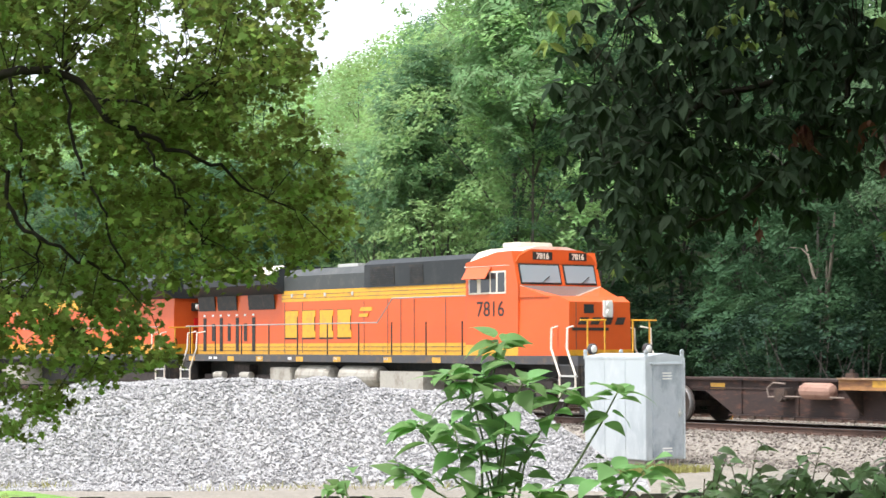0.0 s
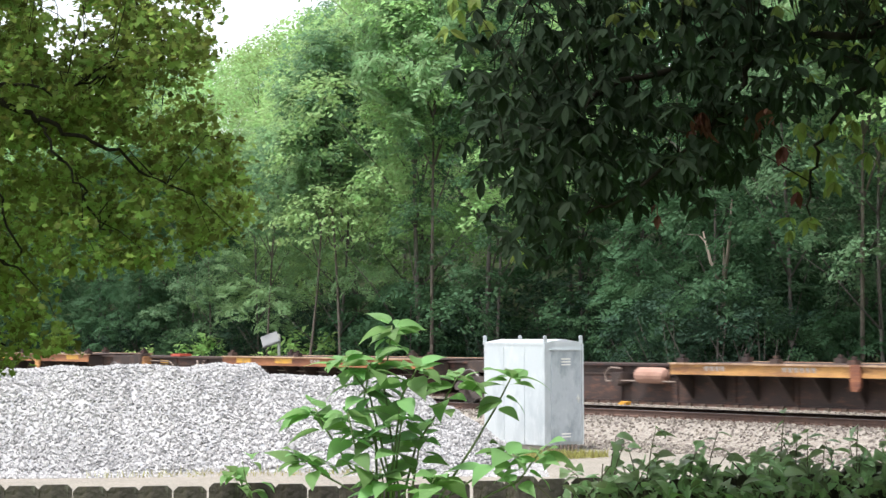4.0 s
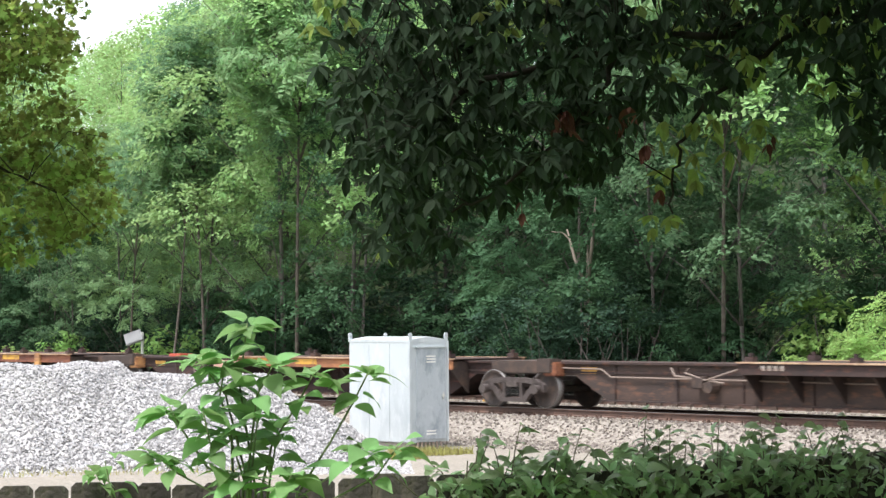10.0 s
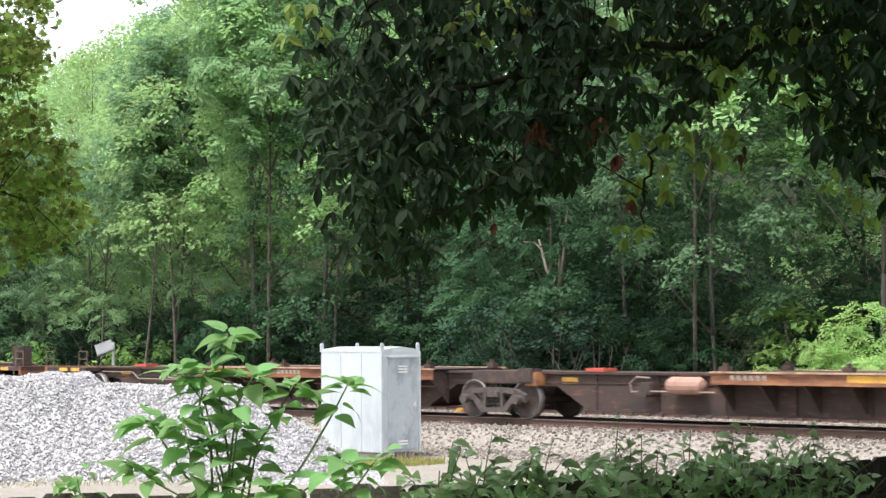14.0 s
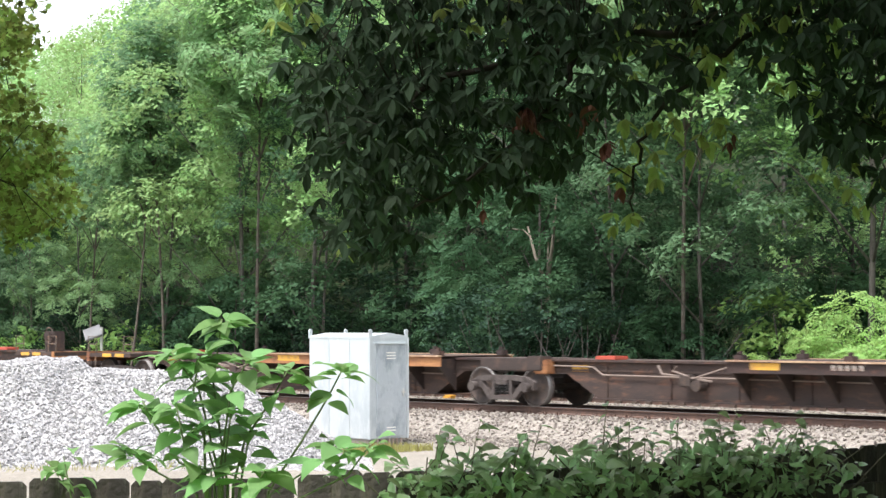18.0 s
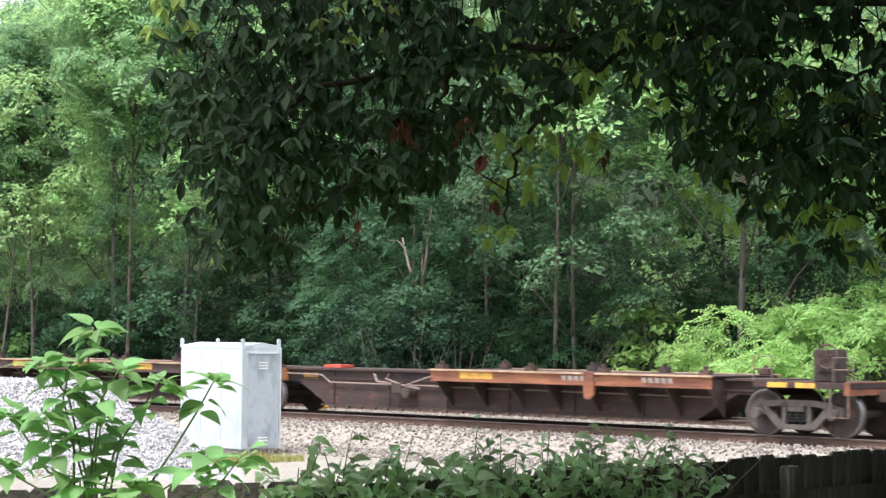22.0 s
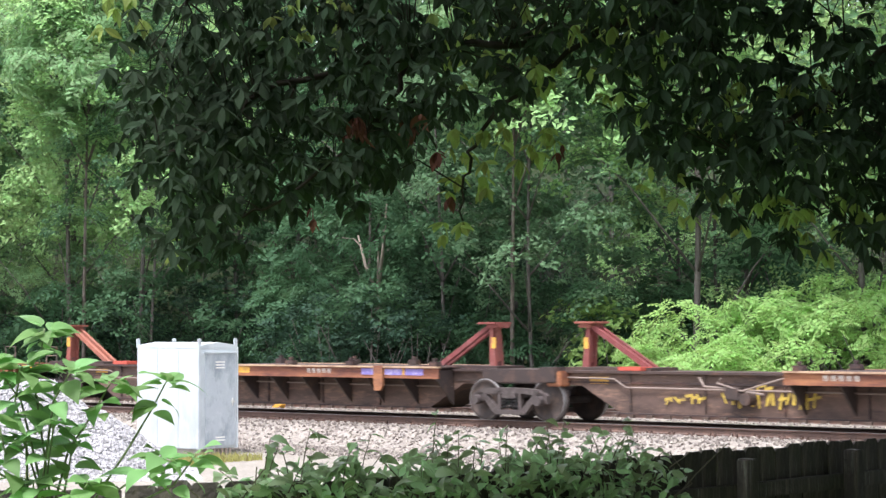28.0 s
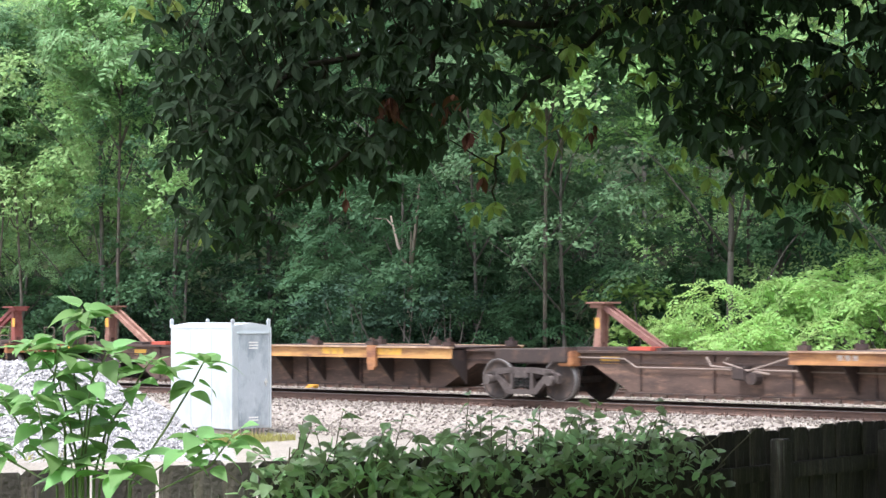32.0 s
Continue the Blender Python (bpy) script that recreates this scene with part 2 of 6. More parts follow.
LEAF_LIME = leaf_material("yellow_green_sapling_leaf", (0.15, 0.24, 0.07), 0.4, 0.6, island=0.25)
GRAVEL = material("pale_limestone_gravel", (0.345, 0.34, 0.338), 0.9, per_island=0.36, grain=0.12, grain_scale=30)
GRAVEL_OBJ = material("pale_limestone_lump", (0.345, 0.338, 0.33), 0.9, per_object=0.3, grain=0.12, grain_scale=30)


def stone_ground(name, tones, scale, bump):
    """Loose stone: cells of several tones with relief."""
    m = bpy.data.materials.new(name)
    m.use_nodes = True
    n, l = m.node_tree.nodes, m.node_tree.links
    b = n["Principled BSDF"]
    b.inputs["Roughness"].default_value = 0.95
    tc = n.new("ShaderNodeTexCoord")
    v = n.new("ShaderNodeTexVoronoi")
    v.inputs["Scale"].default_value = scale
    l.new(tc.outputs["Object"], v.inputs[0])
    ramp = n.new("ShaderNodeValToRGB")
    e = ramp.color_ramp.elements
    e[0].color, e[1].color = (*tones[0], 1), (*tones[-1], 1)
    for k, c in enumerate(tones[1:-1]):
        x = e.new((k + 1) / (len(tones) - 1))
        x.color = (*c, 1)
    sep = n.new("ShaderNodeSeparateColor")
    l.new(v.outputs["Color"], sep.inputs[0])
    l.new(sep.outputs[0], ramp.inputs[0])
    big = n.new("ShaderNodeTexNoise")
    big.inputs["Scale"].default_value = 0.6
    big.inputs["Detail"].default_value = 4
    l.new(tc.outputs["Object"], big.inputs[0])
    mr = n.new("ShaderNodeMapRange")
    mr.inputs["To Min"].default_value = 0.8
    mr.inputs["To Max"].default_value = 1.2
    l.new(big.outputs[0], mr.inputs[0])
    hsv = n.new("ShaderNodeHueSaturation")
    l.new(mr.outputs[0], hsv.inputs["Value"])
    l.new(ramp.outputs[0], hsv.inputs["Color"])
    l.new(hsv.outputs[0], b.inputs["Base Color"])
    bp = n.new("ShaderNodeBump")
    bp.inputs["Strength"].default_value = bump
    bp.inputs["Distance"].default_value = 0.03
    bp.invert = True
    l.new(v.outputs["Distance"], bp.inputs["Height"])
    l.new(bp.outputs[0], b.inputs["Normal"])
    return m


YARD = stone_ground("pale_stone_dust_yard", [(0.17, 0.152, 0.125), (0.225, 0.2, 0.165), (0.27, 0.245, 0.21), (0.2, 0.18, 0.135)], 22, 0.5)
BALLAST = stone_ground("ballast_stone", [(0.165, 0.14, 0.12), (0.225, 0.2, 0.17), (0.29, 0.265, 0.23), (0.195, 0.165, 0.135)], 16, 0.9)
PILE_STONE = stone_ground("limestone_heap", [(0.25, 0.25, 0.25), (0.36, 0.36, 0.36), (0.43, 0.42, 0.41), (0.305, 0.315, 0.33)], 13, 1.0)
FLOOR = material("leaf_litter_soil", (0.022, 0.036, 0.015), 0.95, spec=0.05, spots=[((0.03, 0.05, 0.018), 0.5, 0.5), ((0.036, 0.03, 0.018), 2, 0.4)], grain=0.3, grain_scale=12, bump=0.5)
LAWN = material("mown_grass", (0.14, 0.27, 0.04), 0.9, spots=[((0.2, 0.32, 0.06), 0.8, 0.5), ((0.07, 0.11, 0.03), 3, 0.4)], grain=0.3, grain_scale=60, bump=0.6, bump_scale=90)

# ---- small mesh kit ----
class Shape:
    """Collects faces; becomes one mesh."""

    def __init__(self):
        self.v, self.f = [], []

    def add(self, verts, faces):
        k = len(self.v)
        self.v.extend(tuple(p) for p in verts)
        self.f.extend(tuple(i + k for i in f) for f in faces)
        return self

    def box(self, x0, x1, y0, y1, z0, z1, m=None):
        p = [(x, y, z) for z in (z0, z1) for y in (y0, y1) for x in (x0, x1)]
        if m:
            p = [m @ Vector(q) for q in p]
        return self.add(p, [(0, 2, 3, 1), (4, 5, 7, 6), (0, 1, 5, 4), (2, 6, 7, 3), (0, 4, 6, 2), (1, 3, 7, 5)])

    def soft_box(self, x0, x1, y0, y1, z0, z1, r):
        """A box with chamfered edges all round."""
        bm = bmesh.new()
        bmesh.ops.create_cube(bm, size=1)
        for v in bm.verts:
            v.co = Vector(((x0 + x1) / 2 + v.co.x * (x1 - x0), (y0 + y1) / 2 + v.co.y * (y1 - y0), (z0 + z1) / 2 + v.co.z * (z1 - z0)))
        bmesh.ops.bevel(bm, geom=bm.edges[:], offset=r, segments=2, affect="EDGES")
        bm.verts.index_update()
        self.add([v.co for v in bm.verts], [[v.index for v in f.verts] for f in bm.faces])
        bm.free()
        return self

    def prism(self, outline, axis, a, b):
        """Extrudes an outline (two coordinates each) from a to b along axis x, y or z."""
        n = len(outline)
        put = {"x": lambda p, w: (w, p[0], p[1]), "y": lambda p, w: (p[0], w, p[1]), "z": lambda p, w: (p[0], p[1], w)}[axis]
        v = [put(p, a) for p in outline] + [put(p, b) for p in outline]
        f = [tuple(range(n))[::-1], tuple(range(n, 2 * n))] + [(i, (i + 1) % n, n + (i + 1) % n, n + i) for i in range(n)]
        return self.add(v, f)

    def cyl(self, p0, p1, r0, r1=None, n=12, caps=True):
        p0, p1 = Vector(p0), Vector(p1)
        r1 = r0 if r1 is None else r1
        w = (p1 - p0).normalized()
        a = w.orthogonal().normalized()
        b = w.cross(a)
        v = [p0 + r0 * (a * math.cos(2 * math.pi * i / n) + b * math.sin(2 * math.pi * i / n)) for i in range(n)]
        v += [p1 + r1 * (a * math.cos(2 * math.pi * i / n) + b * math.sin(2 * math.pi * i / n)) for i in range(n)]
        f = [(i, (i + 1) % n, n + (i + 1) % n, n + i) for i in range(n)]
        if caps:
            f += [tuple(range(n))[::-1], tuple(range(n, 2 * n))]
        return self.add(v, f)

    def tube(self, points, r, n=6, r_end=None):
        pts = [Vector(p) for p in points]
        m = len(pts)
        v, up = [], None
        for k, p in enumerate(pts):
            w = (pts[min(k + 1, m - 1)] - pts[max(k - 1, 0)]).normalized()
            a = w.orthogonal().normalized() if up is None else (up - w * up.dot(w)).normalized()
            up = a
            b = w.cross(a)
            rad = r if r_end is None else r + (r_end - r) * k / (m - 1)
            v += [p + rad * (a * math.cos(2 * math.pi * i / n) + b * math.sin(2 * math.pi * i / n)) for i in range(n)]
        f = [(k * n + i, k * n + (i + 1) % n, (k + 1) * n + (i + 1) % n, (k + 1) * n + i) for k in range(m - 1) for i in range(n)]
        f += [tuple(range(n))[::-1], tuple(range((m - 1) * n, m * n))]
        return self.add(v, f)

    def lathe(self, profile, origin, axis="y", n=20, caps=True):
        """Turns (radius, distance) pairs round an axis through origin."""
        o = Vector(origin)
        v = []
        for r, d in profile:
            for i in range(n):
                c, s = math.cos(2 * math.pi * i / n) * r, math.sin(2 * math.pi * i / n) * r
                v.append(o + Vector({"y": (c, d, s), "x": (d, c, s), "z": (c, s, d)}[axis]))
        m = len(profile)
        f = [(k * n + i, k * n + (i + 1) % n, (k + 1) * n + (i + 1) % n, (k + 1) * n + i) for k in range(m - 1) for i in range(n)]
        if caps:
            f += [tuple(range(n))[::-1], tuple(range((m - 1) * n, m * n))]
        return self.add(v, f)

    def mesh(self, name, mats, smooth_shade=False):
        me = bpy.data.meshes.new(name)
        me.from_pydata(self.v, [], self.f)
        for m in mats if isinstance(mats, (list, tuple)) else [mats]:
            me.materials.append(m)
        if smooth_shade:
            me.polygons.foreach_set("use_smooth", [True] * len(me.polygons))
        me.update()
        return me


def part(name, shape, mat, parent, label="", kind="", smooth_shade=False, m=None):
    me = shape if isinstance(shape, bpy.types.Mesh) else shape.mesh(name, mat, smooth_shade)
    ob = new(name, me)
    ob.parent = parent
    if m is not None:
        ob.matrix_basis = m
    if label or kind:
        tagged(ob, label, kind=kind)
    return ob


def thing(name, label, category, m=None, group="", kind="", data=None):
    ob = new(name, data)
    if m is not None:
        ob.matrix_basis = m
    return tagged(ob, label, category, group, kind)


def writing(text, size, mat, name="lettering", squeeze=1.0, bold=0.0):
    """Flat letters in the built-in font, as a mesh in the xz plane, facing -y."""
    cu = bpy.data.curves.new(name, "FONT")
    cu.body, cu.size, cu.align_x, cu.offset = text, size, "CENTER", bold
    cu.extrude = 0.004
    ob = new(name, cu)
    me = bpy.data.meshes.new_from_object(ob)
    bpy.data.objects.remove(ob)
    me.transform(Matrix.Rotation(radians(90), 4, "X") @ Matrix.Diagonal((squeeze, 1, 1, 1)))
    me.materials.clear()
    me.materials.append(mat)
    return me


def scatter(centres, normals, spins, sizes, template, faces):
    """Copies of a small leaf (template points: across, along, lift) laid at many places; all in one Shape."""
    centres, normals = np.asarray(centres, float), np.asarray(normals, float)
    normals = normals / np.linalg.norm(normals, axis=1, keepdims=True)
    ref = np.where(np.abs(normals[:, 2:3]) < 0.9, np.array([[0, 0, 1.0]]), np.array([[1.0, 0, 0]]))
    a = np.cross(ref, normals)
    a /= np.linalg.norm(a, axis=1, keepdims=True)
    b = np.cross(normals, a)
    c, s = np.cos(spins)[:, None], np.sin(spins)[:, None]
    u, w = a * c + b * s, b * c - a * s
    t = np.asarray(template, float)
    sz = np.asarray(sizes, float)[:, None, None]
    p = centres[:, None] + sz * (u[:, None] * t[None, :, :1] + w[:, None] * t[None, :, 1:2] + normals[:, None] * t[None, :, 2:])
    k = len(t)
    shape = Shape()
    shape.v = [tuple(q) for q in p.reshape(-1, 3).tolist()]
    shape.f = [tuple(i + o for i in f) for o in range(0, len(centres) * k, k) for f in faces]
    return shape


SPRAY = [(0, -0.5, 0), (0.27, 0.02, 0.07), (0, 0.55, -0.05), (-0.27, -0.04, 0.07)]
SPRAY_F = [(0, 1, 2, 3)]
OVATE = [(0, -0.5, 0), (0.17, -0.28, 0.035), (0.23, 0.0, 0.04), (0.13, 0.28, 0.02), (0, 0.52, -0.05),
         (-0.13, 0.28, 0.02), (-0.23, 0.0, 0.04), (-0.17, -0.28, 0.035), (0, 0.0, -0.015)]
OVATE_F = [(0, 1, 8), (1, 2, 8), (2, 3, 8), (3, 4, 8), (4, 5, 8), (5, 6, 8), (6, 7, 8), (7, 0, 8)]
MAPLE = [(0, -0.45, 0), (0.16, -0.3, 0), (0.42, -0.28, 0.03), (0.24, -0.05, 0.01), (0.5, 0.18, 0.04), (0.2, 0.16, 0), (0.14, 0.34, 0),
         (0, 0.55, -0.04), (-0.14, 0.34, 0), (-0.2, 0.16, 0), (-0.5, 0.18, 0.04), (-0.24, -0.05, 0.01), (-0.42, -0.28, 0.03), (-0.16, -0.3, 0)]
MAPLE_F = [(0, 1, 13), (1, 2, 3), (1, 3, 11, 13), (13, 11, 12), (3, 4, 5), (3, 5, 9, 11), (9, 10, 11), (5, 6, 8, 9), (6, 7, 8)]



def pinnate_shape(pairs):
    """A drooping compound leaf: pointed leaflets in pairs along one stalk, and one at its tip."""
    v, f = [], []

    def leaflet(px, py, pz, dx, dy, ln, w):
        k = len(v)
        v.extend([(px, py, pz), (px + dx * ln * 0.5 - dy * w, py + dy * ln * 0.5 + dx * w, pz + 0.015),
                  (px + dx * ln, py + dy * ln, pz - 0.06), (px + dx * ln * 0.5 + dy * w, py + dy * ln * 0.5 - dx * w, pz + 0.015)])
        f.append((k, k + 1, k + 2, k + 3))

    for i in range(pairs):
        t = (i + 0.6) / (pairs + 0.4)
        ln = 0.36 * (0.75 + 0.5 * math.sin(math.pi * t))
        for side in (-1, 1):
            leaflet(0, -0.5 + t, 0.08 - 0.3 * t * t, side * 0.88, 0.47, ln, 0.098)
    leaflet(0, 0.46, -0.2, 0, 1, 0.3, 0.09)
    return v, f


PINNATE, PINNATE_F = pinnate_shape(4)

# ---- ground, one sheet to the horizon ----
def steps(*spans):
    out = []
    for a, b, d in spans:
        n = max(1, round((b - a) / d))
        out += [a + (b - a) * i / n for i in range(n)]
    return out + [spans[-1][1]]


def ground_sheet():
    xs = steps((-1800, -400, 140), (-400, -150, 16), (-150, -70, 4), (-70, 0, 1.4), (0, 60, 4), (60, 400, 40), (400, 1800, 140))
    ys = steps((-1800, -400, 200), (-400, -60, 40), (-60, -40, 4), (-40, -4, 1.2), (-4, 9, 0.35), (9, 60, 2.5), (60, 200, 9), (200, 1800, 160))
    sh = Shape()
    sh.v = [tuple(TRACK @ Vector((x, y, ground_height(x, y)))) for y in ys for x in xs]
    w = len(xs)
    sh.f = [(j * w + i, j * w + i + 1, (j + 1) * w + i + 1, (j + 1) * w + i) for j in range(len(ys) - 1) for i in range(w - 1)]
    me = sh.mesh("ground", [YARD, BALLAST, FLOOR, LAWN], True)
    for p in me.polygons:
        a, o = to_track(p.center.x, p.center.y)
        garden = (p.center.y - 8.2) - 0.113 * p.center.x       # behind the fence
        lawn = p.center.x < -2.4 - 0.5 * (p.center.y - 31) and 8 < p.center.y < 60 and o < -9
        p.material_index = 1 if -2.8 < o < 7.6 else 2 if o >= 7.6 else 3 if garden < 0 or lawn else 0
    return tagged(new("ground", me), "gravel yard, ballast bed and wooded hillside ground", "ground", kind="structure")


ground_sheet()


SECOND = 4.5          # the second line beyond the first


def rails():
    prof = [(-0.075, 0), (0.075, 0), (0.075, 0.02), (0.012, 0.045), (0.012, 0.13), (0.036, 0.14), (0.036, 0.165), (-0.036, 0.165), (-0.036, 0.14), (-0.012, 0.13), (-0.012, 0.045), (-0.075, 0.02)]
    line = thing("railway_track", "double railway line of rusty steel rails on wooden ties", "railway track", TRACK, kind="structure")
    for off in (0.0, GAUGE, SECOND, SECOND + GAUGE):
        up = RAIL_Z + (0.045 if off > 3 else 0.0)
        sh = Shape().prism([(y + off, z + up - 0.172) for y, z in prof], "x", -420, 160)
        r = part("rail", sh, RAIL_SIDE, line, "rusty steel rail with a worn bright head")
        part("rail_head", Shape().box(-420, 160, off - 0.034, off + 0.034, up - 0.006, up), RAIL_HEAD, r)
    rnd = random.Random(5)
    tie_mesh = Shape().soft_box(-0.115, 0.115, -0.55, GAUGE + 0.55, RAIL_Z - 0.35, RAIL_Z - 0.175, 0.012).mesh("tie", TIE)
    plate = Shape()
    for off in (0.0, GAUGE):
        plate.box(-0.1, 0.1, off - 0.17, off + 0.17, RAIL_Z - 0.175, RAIL_Z - 0.162)
    plate = plate.mesh("tie_plate", RAIL_SIDE)
    spikes = Shape()
    for off in (0.0, GAUGE):
        for x in (-0.06, 0.06):
            for y in (-0.1, 0.1):
                spikes.box(x - 0.018, x + 0.018, off + y - 0.025, off + y + 0.025, RAIL_Z - 0.162, RAIL_Z - 0.11)
    spikes = spikes.mesh("spikes", RAIL_SIDE)
    rest = Shape()
    for i in range(280):
        x = -92 + i * 0.53
        m = pose(x, rnd.uniform(-0.06, 0.06), rnd.uniform(-0.012, 0.006), 0, 0, rnd.uniform(-1, 1))
        if -66 < x < -10:
            t = part("tie", tie_mesh, TIE, line, m=m)
            part("tie_plate", plate, RAIL_SIDE, t)
            part("spikes", spikes, RAIL_SIDE, t)
        else:
            rest.box(-0.115, 0.115, -0.55, GAUGE + 0.55, RAIL_Z - 0.35, RAIL_Z - 0.175, m)
    for i in range(280):                     # the second line beyond the first
        m = pose(-92 + i * 0.53 + rnd.uniform(-0.03, 0.03), SECOND + rnd.uniform(-0.06, 0.06), 0.045 + rnd.uniform(-0.012, 0.006), 0, 0, rnd.uniform(-1, 1))
        rest.box(-0.115, 0.115, -0.55, GAUGE + 0.55, RAIL_Z - 0.35, RAIL_Z - 0.175, m)
        for off in (0.0, GAUGE):
            rest.box(-0.1, 0.1, off - 0.17, off + 0.17, RAIL_Z - 0.175, RAIL_Z - 0.162, m)
            rest.box(-0.085, 0.085, off - 0.14, off - 0.05, RAIL_Z - 0.162, RAIL_Z - 0.06, m)
    part("far_ties", rest, TIE, line, kind="stuff")


rails()


def lump_template():
    """An angular stone."""
    bm = bmesh.new()
    bmesh.ops.create_icosphere(bm, subdivisions=1, radius=0.5)
    rnd = random.Random(3)
    for v in bm.verts:
        v.co *= rnd.uniform(0.7, 1.15)
        v.co.z *= 0.75
    bm.verts.index_update()
    out = [tuple(v.co) for v in bm.verts], [tuple(v.index for v in f.verts) for f in bm.faces]
    bm.free()
    return out


LUMP, LUMP_F = lump_template()
TETRA = [(-0.5, -0.3, -0.2), (0.5, -0.35, -0.15), (0.05, 0.5, -0.2), (0.1, -0.05, 0.42), (-0.3, 0.2, 0.25)]
TETRA_F = [(0, 1, 3), (1, 2, 3), (2, 4, 3), (0, 3, 4), (0, 4, 2), (0, 2, 1)]


def ballast_stones():
    g = np.random.default_rng(11)
    n = 26000
    a = g.uniform(-66, -8, n)
    o = np.concatenate([g.uniform(-5.2, -0.25, n * 2 // 3), g.uniform(0.25, 4.25, n - n * 2 // 3)])
    c = [tuple(track_point(x, y, ground_height(x, y) + (0.0 if y > 0 else 0.015))) for x, y in zip(a, o)]
    sh = scatter(c, g.normal(size=(n, 3)) + [0, 0, 0.4], g.uniform(0, 6.28, n), g.uniform(0.05, 0.11, n), TETRA, TETRA_F)
    me = sh.mesh("ballast_stones", BALLAST_STONE)
    tagged(new("ballast_stones", me), "loose pale tan ballast stones beside the rails", "ballast", kind="stuff")


BALLAST_STONE = material("tan_ballast_lump", (0.215, 0.19, 0.162), 0.9, per_island=0.4)
ballast_stones()


# ---- gravel heap ----
HEAP_AT = Vector((-1.2, 39.6, 0))      # middle of the heap
HEAP_TURN = radians(-8)


def heap_height(u, w):
    """u along the heap, w across it, away from the garden."""
    crest = 0.0
    for cu, half, h in ((-4.6, 3.0, 1.55), (-2.9, 3.4, 1.82), (-0.9, 3.5, 1.86), (0.9, 3.1, 1.86), (2.5, 2.7, 1.62), (3.9, 2.9, 1.62), (5.0, 2.3, 1.05)):
        d = math.hypot((u - cu) / half, (w - 0.12 * (u - cu)) / 3.3)
        crest = max(crest, min(h, h * 1.5 * (1 - d)))
    bump = 0.11 * noise.noise(Vector((u * 0.9, w * 0.9, 2))) + 0.06 * noise.noise(Vector((u * 2.3, w * 2.3, 5)))
    return max(-0.1, crest + bump * (1 if crest > 0.05 else 0))


def gravel_heap():
    base = thing("gravel_heap", "long heap of pale grey crushed limestone on the yard", "gravel heap",
                 Matrix.Translation(HEAP_AT) @ Matrix.Rotation(HEAP_TURN, 4, "Z"))
    us, ws = steps((-8, 8, 0.14)), steps((-4.4, 4.4, 0.14))
    sh = Shape()
    sh.v = [(u, w, heap_height(u, w) - 0.03) for w in ws for u in us]
    k = len(us)
    sh.f = [(j * k + i, j * k + i + 1, (j + 1) * k + i + 1, (j + 1) * k + i) for j in range(len(ws) - 1) for i in range(k - 1)]
    part("heap_body", sh, PILE_STONE, base, smooth_shade=True)
    g = np.random.default_rng(21)
    n = 46000
    u = g.uniform(-7.8, 7.6, n)
    w = g.uniform(-4.2, 1.0, n)
    z = np.array([heap_height(a, b) for a, b in zip(u, w)])
    keep = z > -0.02
    c = np.stack([u, w, z - 0.01], 1)[keep]
    m = len(c)
    sh = scatter(c, g.normal(size=(m, 3)) + [0, 0, 0.5], g.uniform(0, 6.28, m), g.uniform(0.035, 0.09, m), TETRA, TETRA_F)
    part("loose_stone_layer", sh, GRAVEL, base, kind="stuff")
    lump = Shape().add(LUMP, LUMP_F).mesh("stone", GRAVEL_OBJ)
    rnd = random.Random(8)
    for i in range(260):
        a, b = rnd.uniform(-7.4, 7), rnd.uniform(-3.7, 0.3)
        h = heap_height(a, b)
        if h > 0:
            s = rnd.uniform(0.08, 0.15)
            part("stone", lump, GRAVEL_OBJ, base, m=Matrix.Translation((a, b, h)) @ Euler((rnd.uniform(0, 6), rnd.uniform(0, 6), 0)).to_matrix().to_4x4() @ Matrix.Diagonal((s, s, s * 0.8, 1)))
    return base


gravel_heap()


